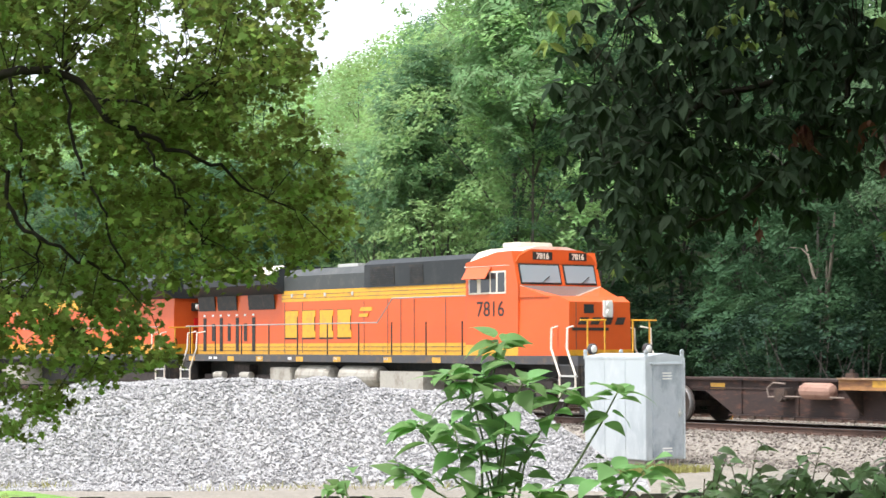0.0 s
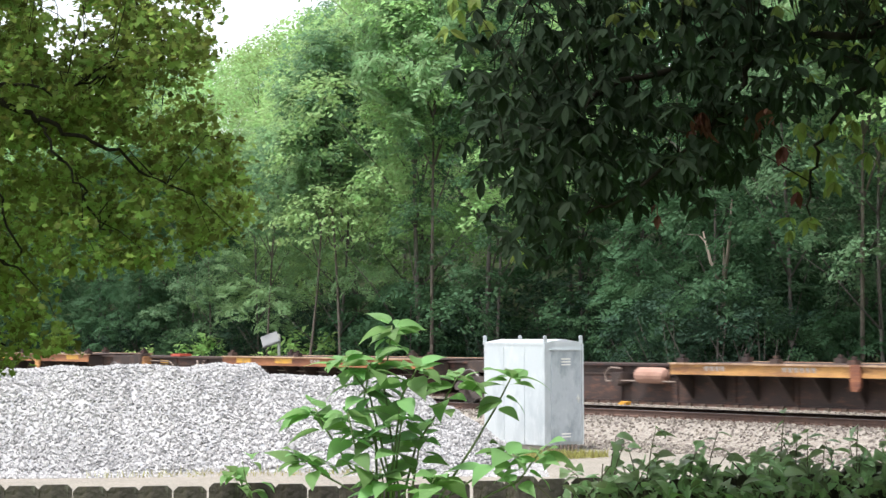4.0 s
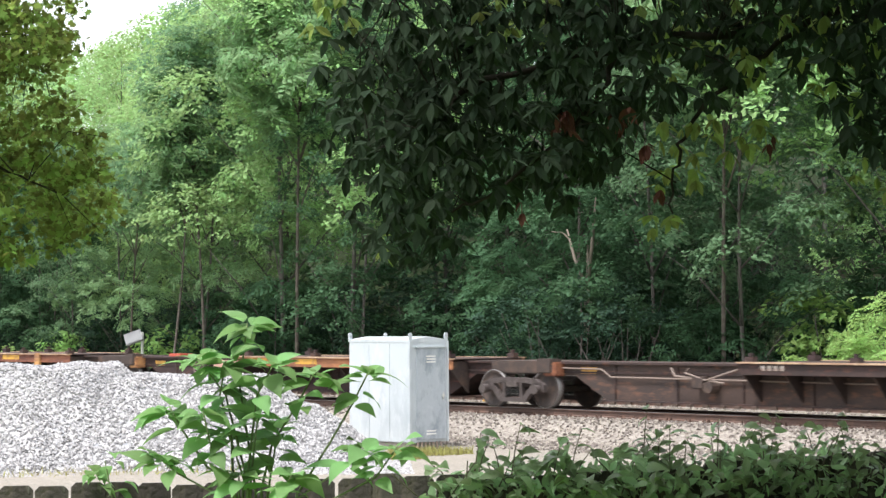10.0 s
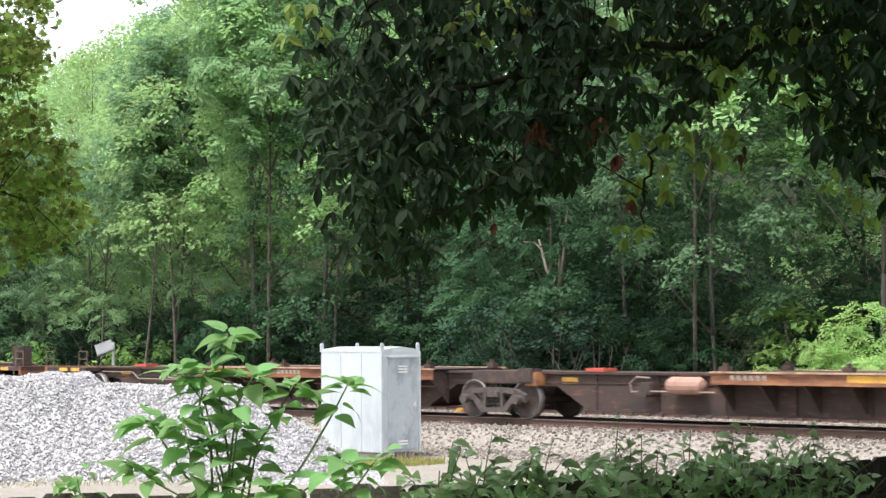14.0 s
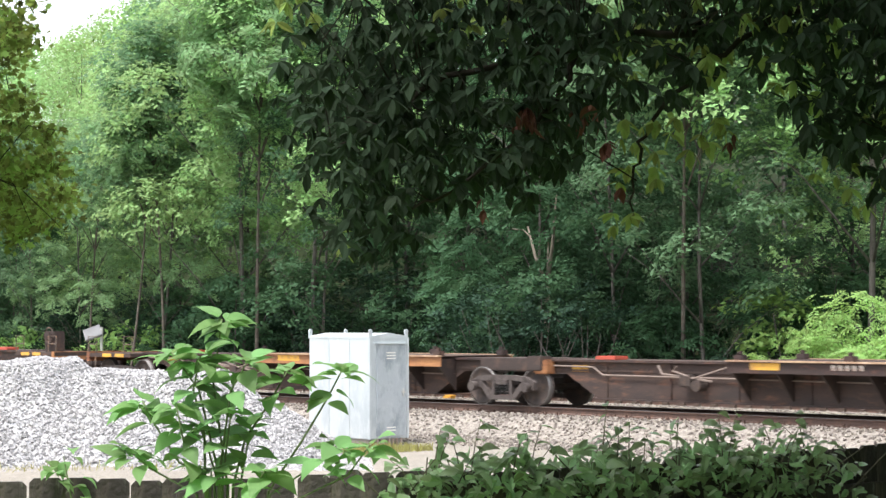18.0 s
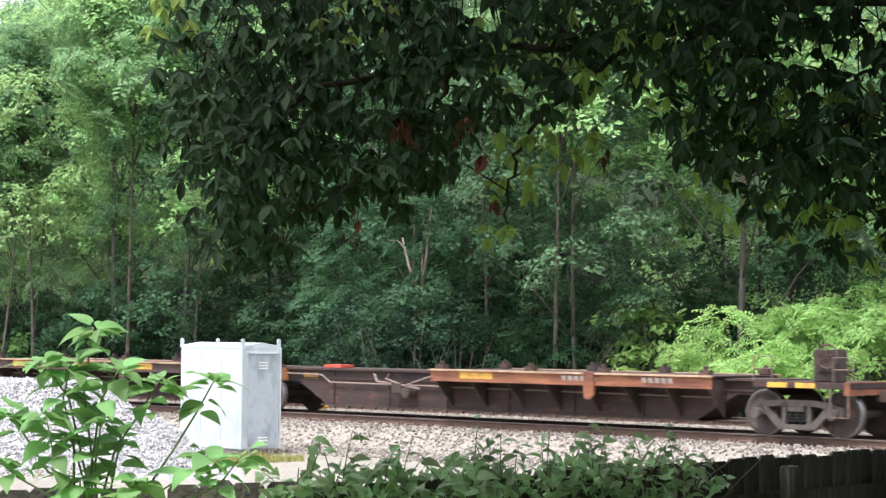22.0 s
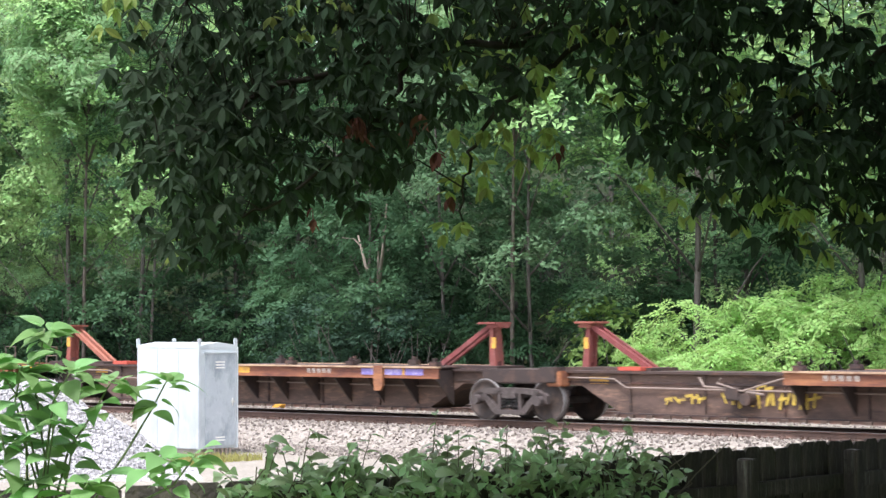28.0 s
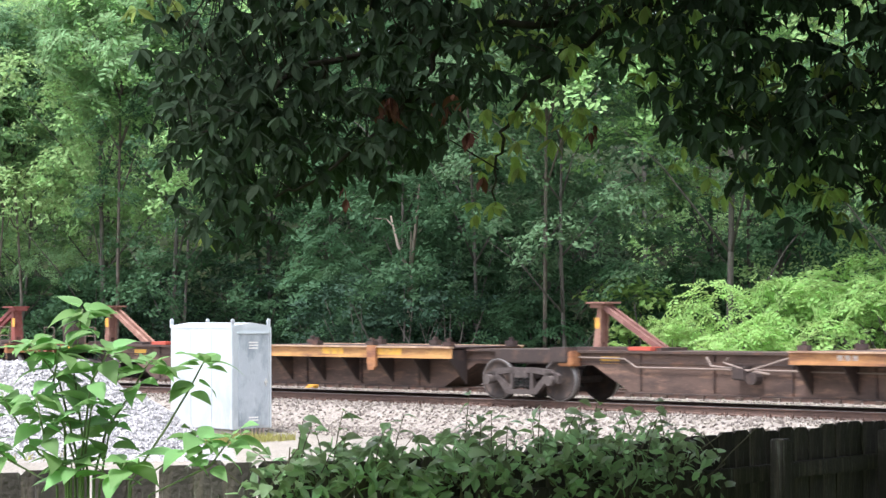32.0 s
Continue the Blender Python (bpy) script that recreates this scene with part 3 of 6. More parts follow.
# ---- steel signal cabinet ----
def signal_cabinet():
    """Local frame: x along the railway, -y towards the garden; door on the +x end."""
    L, W, H = CAB_L, CAB_W, CAB_H
    base = thing("signal_cabinet", "galvanised steel railway signal cabinet on a concrete footing", "signal cabinet",
                 Matrix.Translation(CAB_AT) @ Matrix.Rotation(CAB_TURN, 4, "Z"))
    part("footing", Shape().soft_box(-L / 2 + 0.15, L / 2 - 0.15, -W / 2 + 0.1, W / 2 - 0.1, -0.2, 0.14, 0.02), CONCRETE, base)
    part("body", Shape().soft_box(-L / 2, L / 2, -W / 2, W / 2, 0.14, H - 0.1, 0.018), GALVANISED, base)
    roof = Shape().prism([(-W / 2 - 0.008, H - 0.12), (W / 2 + 0.008, H - 0.12), (W / 2 + 0.008, H - 0.07), (0, H), (-W / 2 - 0.008, H - 0.07)], "x", -L / 2 - 0.008, L / 2 + 0.008)
    part("roof", roof, GALVANISED, base)
    for x in (-L / 6, L / 6):
        part("side_seam", Shape().soft_box(x - 0.012, x + 0.012, -W / 2 - 0.012, -W / 2 + 0.01, 0.16, H - 0.15, 0.004), GALVANISED, base)
    for x in (-L / 2 + 0.02, L / 2 - 0.02):
        for y in (-W / 2 + 0.02, W / 2 - 0.02):
            lug = Shape().cyl((x - 0.012, y, H + 0.03), (x + 0.012, y, H + 0.03), 0.05, n=14).box(x - 0.012, x + 0.012, y - 0.045, y + 0.045, H - 0.12, H + 0.02)
            part("lifting_lug", lug, GALVANISED, base)
    for y in (-W / 2 - 0.005, W / 2 + 0.005):
        part("corner_post", Shape().soft_box(L / 2 - 0.05, L / 2 + 0.02, y - 0.03, y + 0.03, 0.14, H - 0.1, 0.008), GALVANISED, base)
    door = part("door", Shape().soft_box(L / 2 + 0.001, L / 2 + 0.028, -W / 2 + 0.16, W / 2 - 0.07, 0.2, H - 0.24, 0.008), GALVANISED_DOOR, base, "weathered grey metal door with a handle")
    part("drip_rail", Shape().soft_box(L / 2, L / 2 + 0.06, -W / 2 + 0.12, W / 2 - 0.04, H - 0.24, H - 0.21, 0.006), GALVANISED, door)
    for z in (H - 0.42, H - 0.48, H - 0.54, 0.38, 0.32):
        part("vent_slot", Shape().soft_box(L / 2 + 0.026, L / 2 + 0.042, -0.1, 0.16, z - 0.014, z + 0.014, 0.004), WHITE_PAINT, door)
    part("door_handle", Shape().soft_box(L / 2 + 0.028, L / 2 + 0.075, W / 2 - 0.2, W / 2 - 0.12, H * 0.46, H * 0.46 + 0.05, 0.008).cyl((L / 2 + 0.05, W / 2 - 0.16, H * 0.46 - 0.06), (L / 2 + 0.05, W / 2 - 0.16, H * 0.46 + 0.1), 0.014), SILVER, door)
    for z in (0.55, H * 0.5, H - 0.6):
        part("hinge", Shape().cyl((L / 2 + 0.03, -W / 2 + 0.15, z - 0.06), (L / 2 + 0.03, -W / 2 + 0.15, z + 0.06), 0.014, n=8), GALVANISED_DOOR, door)
    for k in range(7):
        y = -W / 2 + 0.2 + k * (W - 0.4) / 6
        part("base_conduit", Shape().cyl((L / 2 + 0.01, y, -0.15), (L / 2 + 0.01, y, 0.15), 0.022, n=8), PIPE, base)
    return base


CAB_AT = Vector((6.8, 41.1, 0.0)) - ALONG * 1.0 + AWAY * 0.53
CAB_TURN = -ALPHA
CAB_L, CAB_W, CAB_H = 2.0, 1.06, 2.38
signal_cabinet()


# ---- lamp on a post across the line ----
def solar_post(at, turn):
    base = thing("track_side_lamp", "grey post with a tilted box lamp beyond the railway", "lamp post", Matrix.Translation(at) @ Matrix.Rotation(turn, 4, "Z"))
    part("post", Shape().cyl((0, 0, -0.2), (0, 0, 1.95), 0.055, n=10), SILVER, base)
    part("cross_arm", Shape().soft_box(-0.3, 0.05, -0.03, 0.03, 1.68, 1.74, 0.01), PIPE, base)
    head = part("lamp_head", Shape().soft_box(-0.32, 0.32, -0.27, 0.27, -0.05, 0.05, 0.015), LAMP_GREY, base, "tilted box on the post", m=pose(-0.32, 0, 1.74, 48, -20, 0))
    part("panel", Shape().soft_box(-0.29, 0.29, -0.24, 0.24, 0.05, 0.062, 0.004), LAMP_GREY, head, "dull grey flat panel")


# ---- yellow block between the lines ----
def yellow_block():
    base = thing("track_marker_block", "small yellow block on the ballast between the two lines", "marker", TRACK @ Matrix.Translation((-39.4, 3.85, 0.4)))
    part("block", Shape().soft_box(-0.15, 0.15, -0.12, 0.12, 0, 0.16, 0.02), SAFETY_YELLOW, base)
    part("cap", Shape().soft_box(-0.09, 0.2, -0.09, 0.09, 0.16, 0.2, 0.012), SAFETY_YELLOW, base)


yellow_block()


# ---- paling fence ----
FENCE_A, FENCE_CORNER, FENCE_B = Vector((-5.6, 8.84, 0)), Vector((2.1, 8.72, 0)), Vector((9.0, 12.86, 0))
FENCE_TOP = 1.93


def picket_mesh(w, h, name):
    o = [(-w / 2, 0), (w / 2, 0), (w / 2, h - 0.02), (w / 2 - 0.02, h), (-w / 2 + 0.02, h), (-w / 2, h - 0.02)]
    return Shape().prism(o, "y", -0.009, 0.009).mesh(name, FENCE_WOOD)


def fence():
    """Two straight runs that meet behind the vine; rails and posts stand on the garden side."""
    base = thing("fence", "weathered grey wooden dog-ear picket fence", "fence", Matrix.Translation(FENCE_A), kind="structure")
    rnd = random.Random(4)
    w = 0.146
    kinds = [picket_mesh(w - 0.001 * k, FENCE_TOP - 0.01 * k, "picket") for k in range(3)]
    for a, b, first in ((FENCE_A, FENCE_CORNER, 1.35), (FENCE_CORNER, FENCE_B, 0.64)):
        way = (b - a).normalized()
        run = (b - a).length
        m = Matrix.Translation(a - FENCE_A) @ Matrix.Rotation(math.atan2(way.y, way.x), 4, "Z")
        x = w / 2
        while x < run:
            part("picket", kinds[rnd.randrange(3)], FENCE_WOOD, base, m=m @ pose(x, 0.006 * (len(base.children) % 2) + rnd.uniform(0, 0.002), rnd.uniform(-0.008, 0.008), 0, rnd.uniform(-0.25, 0.25), 0))
            x += w + rnd.uniform(-0.002, 0.002)
        for z in (0.4, 1.05, 1.68):
            s = 0.0
            while s < run:
                part("fence_rail", Shape().soft_box(s, min(s + 2.43, run), -0.05, -0.012, z - 0.045, z + 0.045, 0.005), FENCE_WOOD, base, m=m)
                s += 2.44
        s = first
        while s < run:
            part("fence_post", Shape().soft_box(s - 0.047, s + 0.047, -0.145, -0.052, -0.3, FENCE_TOP - 0.06, 0.008), FENCE_WOOD, base, m=m)
            s += 2.44
        if a == FENCE_CORNER:
            part("fence_post", Shape().soft_box(4.17, 4.27, -0.145, -0.052, -0.3, FENCE_TOP - 0.06, 0.008), FENCE_WOOD, base, m=m)


fence()
solar_post(track_point(-60.2, 6.5, ground_height(-60.2, 6.5)), -ALPHA + 0.9)

# ---- train ----
WORN_WHITE = material("worn_white_stencil", (0.5, 0.45, 0.4), 0.7, spots=[((0.25, 0.15, 0.1), 8, 0.5)], grain=0.2)
def wheel_mesh(r, name):
    prof = [(0.09, -0.10), (0.1, -0.06), (0.34 * r / 0.42, -0.035), (r * 0.86, -0.06), (r, -0.065), (r, 0.05), (r + 0.028, 0.06), (r + 0.028, 0.085), (r * 0.82, 0.085), (0.3 * r / 0.42, 0.03), (0.1, 0.06)]
    return Shape().lathe(prof, (0, 0, 0), "y", 24).mesh(name, WHEEL, True)


WHEEL_CAR, WHEEL_LOCO = wheel_mesh(0.46, "wheel"), wheel_mesh(0.53, "wheel")
TREAD_CAR = Shape().lathe([(0.448, -0.067), (0.458, -0.068), (0.464, -0.064), (0.464, 0.048)], (0, 0, 0), "y", 24, False).mesh("tread", TREAD, True)
TREAD_LOCO = Shape().lathe([(0.516, -0.067), (0.526, -0.068), (0.534, -0.064), (0.534, 0.048)], (0, 0, 0), "y", 24, False).mesh("tread", TREAD, True)


def side_frame_mesh():
    """Cast side frame of a freight bogie: arched top chord, sloping arms round two open windows, spring seat, bearing jaws."""
    sh = Shape()
    y0, y1 = -0.06, 0.06
    sh.prism([(-0.98, 0.58), (-0.82, 0.70), (-0.36, 0.74), (0.36, 0.74), (0.82, 0.70), (0.98, 0.58), (0.8, 0.57), (0.34, 0.62), (-0.34, 0.62), (-0.8, 0.57)], "y", y0, y1)
    for s in (-1, 1):
        sh.prism([(s * 0.86, 0.60), (s * 0.68, 0.60), (s * 0.27, 0.20), (s * 0.44, 0.16)], "y", y0, y1)
        sh.prism([(s * 0.25, 0.67), (s * 0.32, 0.67), (s * 0.34, 0.22), (s * 0.25, 0.22)], "y", y0, y1)
        sh.prism([(s * 1.06, 0.40), (s * 1.06, 0.58), (s * 0.96, 0.64), (s * 0.76, 0.64), (s * 0.72, 0.44), (s * 0.78, 0.44), (s * 0.82, 0.56), (s * 0.98, 0.56), (s * 1.0, 0.40)], "y", y0, y1)
    sh.prism([(-0.43, 0.15), (0.43, 0.15), (0.36, 0.25), (-0.36, 0.25)], "y", y0 - 0.03, y1 + 0.03)
    return sh.mesh("side_frame", TRUCK_GREY)


SIDE_FRAME = side_frame_mesh()


def springs_mesh():
    pts = [(0.06 * math.cos(a), 0.06 * math.sin(a) - 0.02, 0.27 + 0.0105 * a) for a in np.linspace(0, 8 * math.pi, 40)]
    return Shape().tube(pts, 0.016, 4).mesh("spring", BLACK)


SPRING = springs_mesh()
BOLSTER = Shape().soft_box(-0.2, 0.2, -1.1, 1.1, 0.5, 0.63, 0.02).mesh("bolster", TRUCK_GREY)
CAP = Shape().cyl((0, -0.16, 0.46), (0, 0.0, 0.46), 0.11, n=12).mesh("bearing_cap", TRUCK_GREY)
AXLE = Shape().cyl((0, -0.95, 0), (0, 0.95, 0), 0.08, n=8).mesh("axle", WHEEL)


def bogie(parent, x, base=0.89):
    """Two-axle freight bogie as a part of its car."""
    b = part("bogie", BOLSTER, TRUCK_GREY, parent, "two-axle cast steel bogie", m=pose(x, 0, 0))
    for side in (-1, 1):
        part("side_frame", SIDE_FRAME, TRUCK_GREY, b, m=pose(0, side * 1.0, 0))
        for sx in (-0.16, 0.0, 0.16):
            part("spring", SPRING, BLACK, b, m=pose(sx, side * 1.0, 0))
        for e in (-base, base):
            part("bearing_cap", CAP, TRUCK_GREY, b, m=pose(e, side * 1.06, 0, 0, 0, 0 if side < 0 else 180))
    for e in (-base, base):
        part("axle", AXLE, WHEEL, b, m=pose(e, 0, 0.46))
        for side in (-1, 1):
            w = part("wheel", WHEEL_CAR, WHEEL, b, m=pose(e, side * 0.7525, 0.46, 0, 0, 0 if side < 0 else 180))
            part("tread", TREAD_CAR, TREAD, b, m=pose(e, side * 0.7525, 0.46, 0, 0, 0 if side < 0 else 180))
    return b


def hitch(parent, x, facing, colour=None):
    """Raised trailer hitch: upright head frame and a sloping strut."""
    colour = colour or RED_OXIDE
    f = facing
    h = part("trailer_hitch", Shape().prism([(x - 0.12, 1.15), (x + 0.07, 1.15), (x + 0.07 * f + 0.05, 2.15), (x + 0.07 * f - 0.05, 2.15)], "y", -0.15, -0.08)
             .prism([(x - 0.12, 1.15), (x + 0.07, 1.15), (x + 0.07 * f + 0.05, 2.15), (x + 0.07 * f - 0.05, 2.15)], "y", 0.08, 0.15)
             .box(x - 0.05, x + 0.05, -0.08, 0.08, 1.3, 2.1), colour, parent, "raised red trailer hitch with a sloping strut")
    part("hitch_plate", Shape().soft_box(x + 0.07 * f - 0.3, x + 0.07 * f + 0.26, -0.3, 0.3, 2.15, 2.2, 0.015).soft_box(x - 0.16, x + 0.2, -0.24, 0.24, 2.06, 2.15, 0.02), colour, h)
    st = Shape()
    for y in (-0.11, 0.11):
        st.prism([(x + f * 0.08, 2.08), (x + f * 0.24, 2.1), (x + f * 1.75, 1.2), (x + f * 1.52, 1.2)], "y", y - 0.045, y + 0.045)
    part("strut", st, colour, h)
    part("hazard_plate", Shape().box(x - 0.06, x + 0.07, -0.158, -0.153, 1.6, 1.85), SAFETY_YELLOW, h)
    part("hitch_base", Shape().soft_box(x + f * 0.8 - 1.2, x + f * 0.8 + 1.2, -0.5, 0.5, 1.12, 1.2, 0.01), RUST, h)


def platform(parent, a, b, rnd, style):
    """One unit of a spine car between bogies at a and b: deep centre sill, wide deck between, gussets, pads."""
    sill = Shape()
    ends = 0.75
    sill.prism([(a + ends, 1.08), (b - ends, 1.08), (b - ends, 0.80), (b - 1.7, 0.80), (b - 2.7, 0.24), (a + 2.7, 0.24), (a + 1.7, 0.80), (a + ends, 0.80)], "y", -0.62, 0.62)
    s = part("centre_sill", sill, style["sill"], parent, "deep rusty brown centre sill")
    part("sill_flange", Shape().box(a + ends, b - ends, -0.72, 0.72, 1.08, 1.13).box(a + 2.6, b - 2.6, -0.7, 0.7, 0.21, 0.24), RUST, s)
    p0, p1 = a + style["lead"], b - style["tail"]
    deck = part("side_deck", Shape().box(p0, p1, -1.28, -1.24, 0.91, 1.15).box(p0, p1, 1.24, 1.28, 0.91, 1.15), style["edge"], parent, "faded yellow and rust deck edge beam")
    part("deck_lip", Shape().box(p0, p1, -1.34, -1.2, 1.152, 1.19).box(p0, p1, 1.2, 1.34, 1.152, 1.19), DECK_LIP, deck, "pale worn lip of the deck edge")
    part("deck_plate", Shape().box(p0 + 0.02, p1 - 0.02, -1.2, 1.2, 1.155, 1.175), RUST, deck)
    n = max(5, int((p1 - p0) / 1.05))
    for i in range(n + 1):
        x = p0 + 0.12 + (p1 - p0 - 0.24) * i / n
        for side in (-1, 1):
            part("gusset", Shape().prism([(side * 0.6, 1.1), (side * 1.24, 1.1), (side * 1.24, 0.91), (side * 0.62, 0.3)], "x", x - 0.02, x + 0.02), RUST_DARK, deck)
    # yellow reflective plates and stencilled marks on the edge beam
    x = p0 + rnd.uniform(0.4, 1.2)
    while x < p1 - 1.4:
        w = rnd.uniform(0.7, 1.1)
        if rnd.random() < 0.55:
            part("marker_plate", Shape().box(x, x + w, -1.286, -1.281, 0.985, 1.135), SAFETY_YELLOW, deck, "yellow marker plate")
        else:
            c = x
            for k in range(rnd.randint(3, 6)):
                part("stencil_mark", STENCIL, WORN_WHITE, deck, m=pose(c, -1.2835, 1.06))
                c += 0.17
        x += w + rnd.uniform(1.0, 2.6)
    # container pedestals on the deck
    for f in (0.03, 0.37, 0.63, 0.97):
        for side in (-1, 1):
            x = p0 + (p1 - p0) * f
            part("container_pedestal", Shape().soft_box(x - 0.13, x + 0.13, side * 1.12 - 0.1, side * 1.12 + 0.1, 1.17, 1.3, 0.02).soft_box(x - 0.05, x + 0.05, side * 1.12 - 0.05, side * 1.12 + 0.05, 1.3, 1.38, 0.015), RUST, parent)
    # bracket that hangs from the deck edge
    x = p0 + (p1 - p0) * rnd.uniform(0.55, 0.8)
    part("hanging_bracket", Shape().prism([(x - 0.14, 1.2), (x + 0.14, 1.2), (x + 0.14, 0.72), (x + 0.06, 0.62), (x - 0.1, 0.62), (x - 0.14, 0.8)], "y", -1.36, -1.288), style["edge"], deck, "bracket hanging from the deck edge")
    if style["mirror"]:
        part("end_plate", Shape().soft_box(p1 + 0.004, p1 + 1.5, -1.05, 1.05, 1.135, 1.2, 0.01), style["edge"], deck)
        if style["pads"]:
            part("red_pad", Shape().soft_box(b - 3.0, b - 2.3, -0.7, -0.25, 1.135, 1.22, 0.01), RED_BRIGHT, parent)
    # red pads and yellow plate on the bare sill
    if style["pads"]:
        part("red_pad", Shape().soft_box(a + 2.7, a + 3.3, -0.7, -0.25, 1.135, 1.22, 0.01), RED_BRIGHT, parent)
    part("marker_plate", Shape().box(a + 1.9, a + 2.4, -0.626, -0.621, 0.85, 1.0), SAFETY_YELLOW, parent, "yellow marker plate")
    for x in np.arange(a + 3.0, b - 2.8, 1.9):
        part("sill_rib", Shape().box(x - 0.015, x + 0.015, -0.66, -0.62, 0.26, 1.07), RUST, s)
    part("sill_line", Shape().box(a + 1.2, b - 1.2, -0.645, -0.62, 0.86, 0.9), RUST, s)
    if style["tank"]:
        x = p1 + 0.45 if style["mirror"] else p0 - 1.0
        t = part("air_tank", Shape().lathe([(0.03, -0.52), (0.15, -0.48), (0.2, -0.38), (0.2, 0.38), (0.15, 0.48), (0.03, 0.52)], (x, -0.9, 0.86), "x", 14), AIR_TANK, parent, "pale reddish air brake tank")
        part("brake_valve", Shape().soft_box(x - 1.35, x - 0.95, -1.0, -0.65, 0.62, 0.92, 0.03).cyl((x - 1.15, -1.02, 0.7), (x - 1.15, -0.8, 0.7), 0.12), RUST_DARK, t)
        part("brake_pipe", Shape().tube([(x - 1.0, -0.95, 1.02), (x - 1.4, -0.95, 1.04), (x - 1.6, -0.95, 0.9), (x - 1.55, -0.95, 0.7), (x - 1.0, -0.96, 0.72), (x + 0.9, -1.0, 0.72)], 0.022), PIPE, t)
    else:
        part("brake_rod", Shape().tube([(a + 1.0, -0.68, 0.98), (a + 2.6, -0.68, 0.96), (a + 2.9, -0.68, 0.78), (b - 2.0, -0.68, 0.72)], 0.02), PIPE, parent)
        x = p0 - 1.4
        valve = part("brake_valve", Shape().soft_box(x - 0.2, x + 0.16, -0.95, -0.66, 0.56, 0.84, 0.03).cyl((x + 0.3, -0.98, 0.6), (x + 0.3, -0.7, 0.6), 0.13), RUST_DARK, parent)
        part("brake_pipe", Shape().tube([(x - 0.9, -0.8, 1.02), (x - 0.75, -0.85, 0.84), (x - 0.1, -0.9, 0.8), (x + 0.7, -0.9, 0.7)], 0.024)
             .tube([(x - 0.3, -0.9, 1.02), (x - 0.4, -0.92, 0.92), (x + 0.2, -0.92, 0.76), (x + 1.2, -0.9, 1.04)], 0.02), PIPE, valve)


def end_sill(parent, x, f, rnd):
    """Car end over its outer bogie: draft sill, coupler, hand rails, brake stand, steps."""
    part("end_platform", Shape().soft_box(min(x - f * 0.9, x + f * 1.35), max(x - f * 0.9, x + f * 1.35), -1.25, 1.25, 0.98, 1.1, 0.01), RUST, parent)
    part("end_beam", Shape().box(x + f * 1.28 - 0.06, x + f * 1.28 + 0.06, -1.27, 1.27, 0.86, 1.12), RUST_ORANGE, parent)
    part("coupler", Shape().soft_box(min(x + f * 1.2, x + f * 1.75), max(x + f * 1.2, x + f * 1.75), -0.11, 0.11, 0.7, 0.95, 0.03).soft_box(x + f * 1.72 - 0.16, x + f * 1.72 + 0.16, -0.19, 0.19, 0.66, 0.98, 0.05), RUST_DARK, parent)
    for px in (x - f * 0.7, x + f * 1.15):
        rail_h = 1.6
        part("hand_rail", Shape().tube([(px - 0.22, -1.2, 1.1), (px - 0.22, -1.2, rail_h), (px + 0.22, -1.2, rail_h), (px + 0.22, -1.2, 1.1)], 0.016).tube([(px - 0.22, -1.2, 1.36), (px + 0.22, -1.2, 1.36)], 0.013), PALE_RAIL, parent)
    part("sill_step", Shape().tube([(x + f * 1.1 - 0.2, -1.25, 1.0), (x + f * 1.1 - 0.2, -1.25, 0.42), (x + f * 1.1 + 0.2, -1.25, 0.42), (x + f * 1.1 + 0.2, -1.25, 1.0)], 0.02), PALE_RAIL, parent)
    for px in (-0.55, 0.1):
        part("marker_plate", Shape().box(x + px, x + px + 0.45, -1.257, -1.252, 0.99, 1.09), SAFETY_YELLOW, parent, "yellow marker plate")


def brake_stand(parent, x):
    part("brake_housing", Shape().soft_box(x - 0.28, x + 0.28, -0.95, -0.55, 1.1, 1.75, 0.03).soft_box(x - 0.16, x + 0.2, -1.0, -0.95, 1.3, 1.6, 0.02), RUST_DARK, parent, "dark hand brake housing")
    w = Shape()
    pts = [(x + 0.1 + 0.24 * math.cos(a), -1.04, 1.62 + 0.24 * math.sin(a)) for a in np.linspace(0, 2 * math.pi, 20)]
    w.tube(pts, 0.02, 5)
    for a in (0.4, 1.97, 3.54, 5.11):
        w.tube([(x + 0.1, -1.04, 1.62), (x + 0.1 + 0.24 * math.cos(a), -1.04, 1.62 + 0.24 * math.sin(a))], 0.014, 4)
    part("brake_wheel", w, RUST, parent)


MOVERS = []
STENCIL = Shape().box(-0.055, 0.055, -0.003, 0.003, -0.055, 0.055).mesh("stencil_mark", WORN_WHITE)


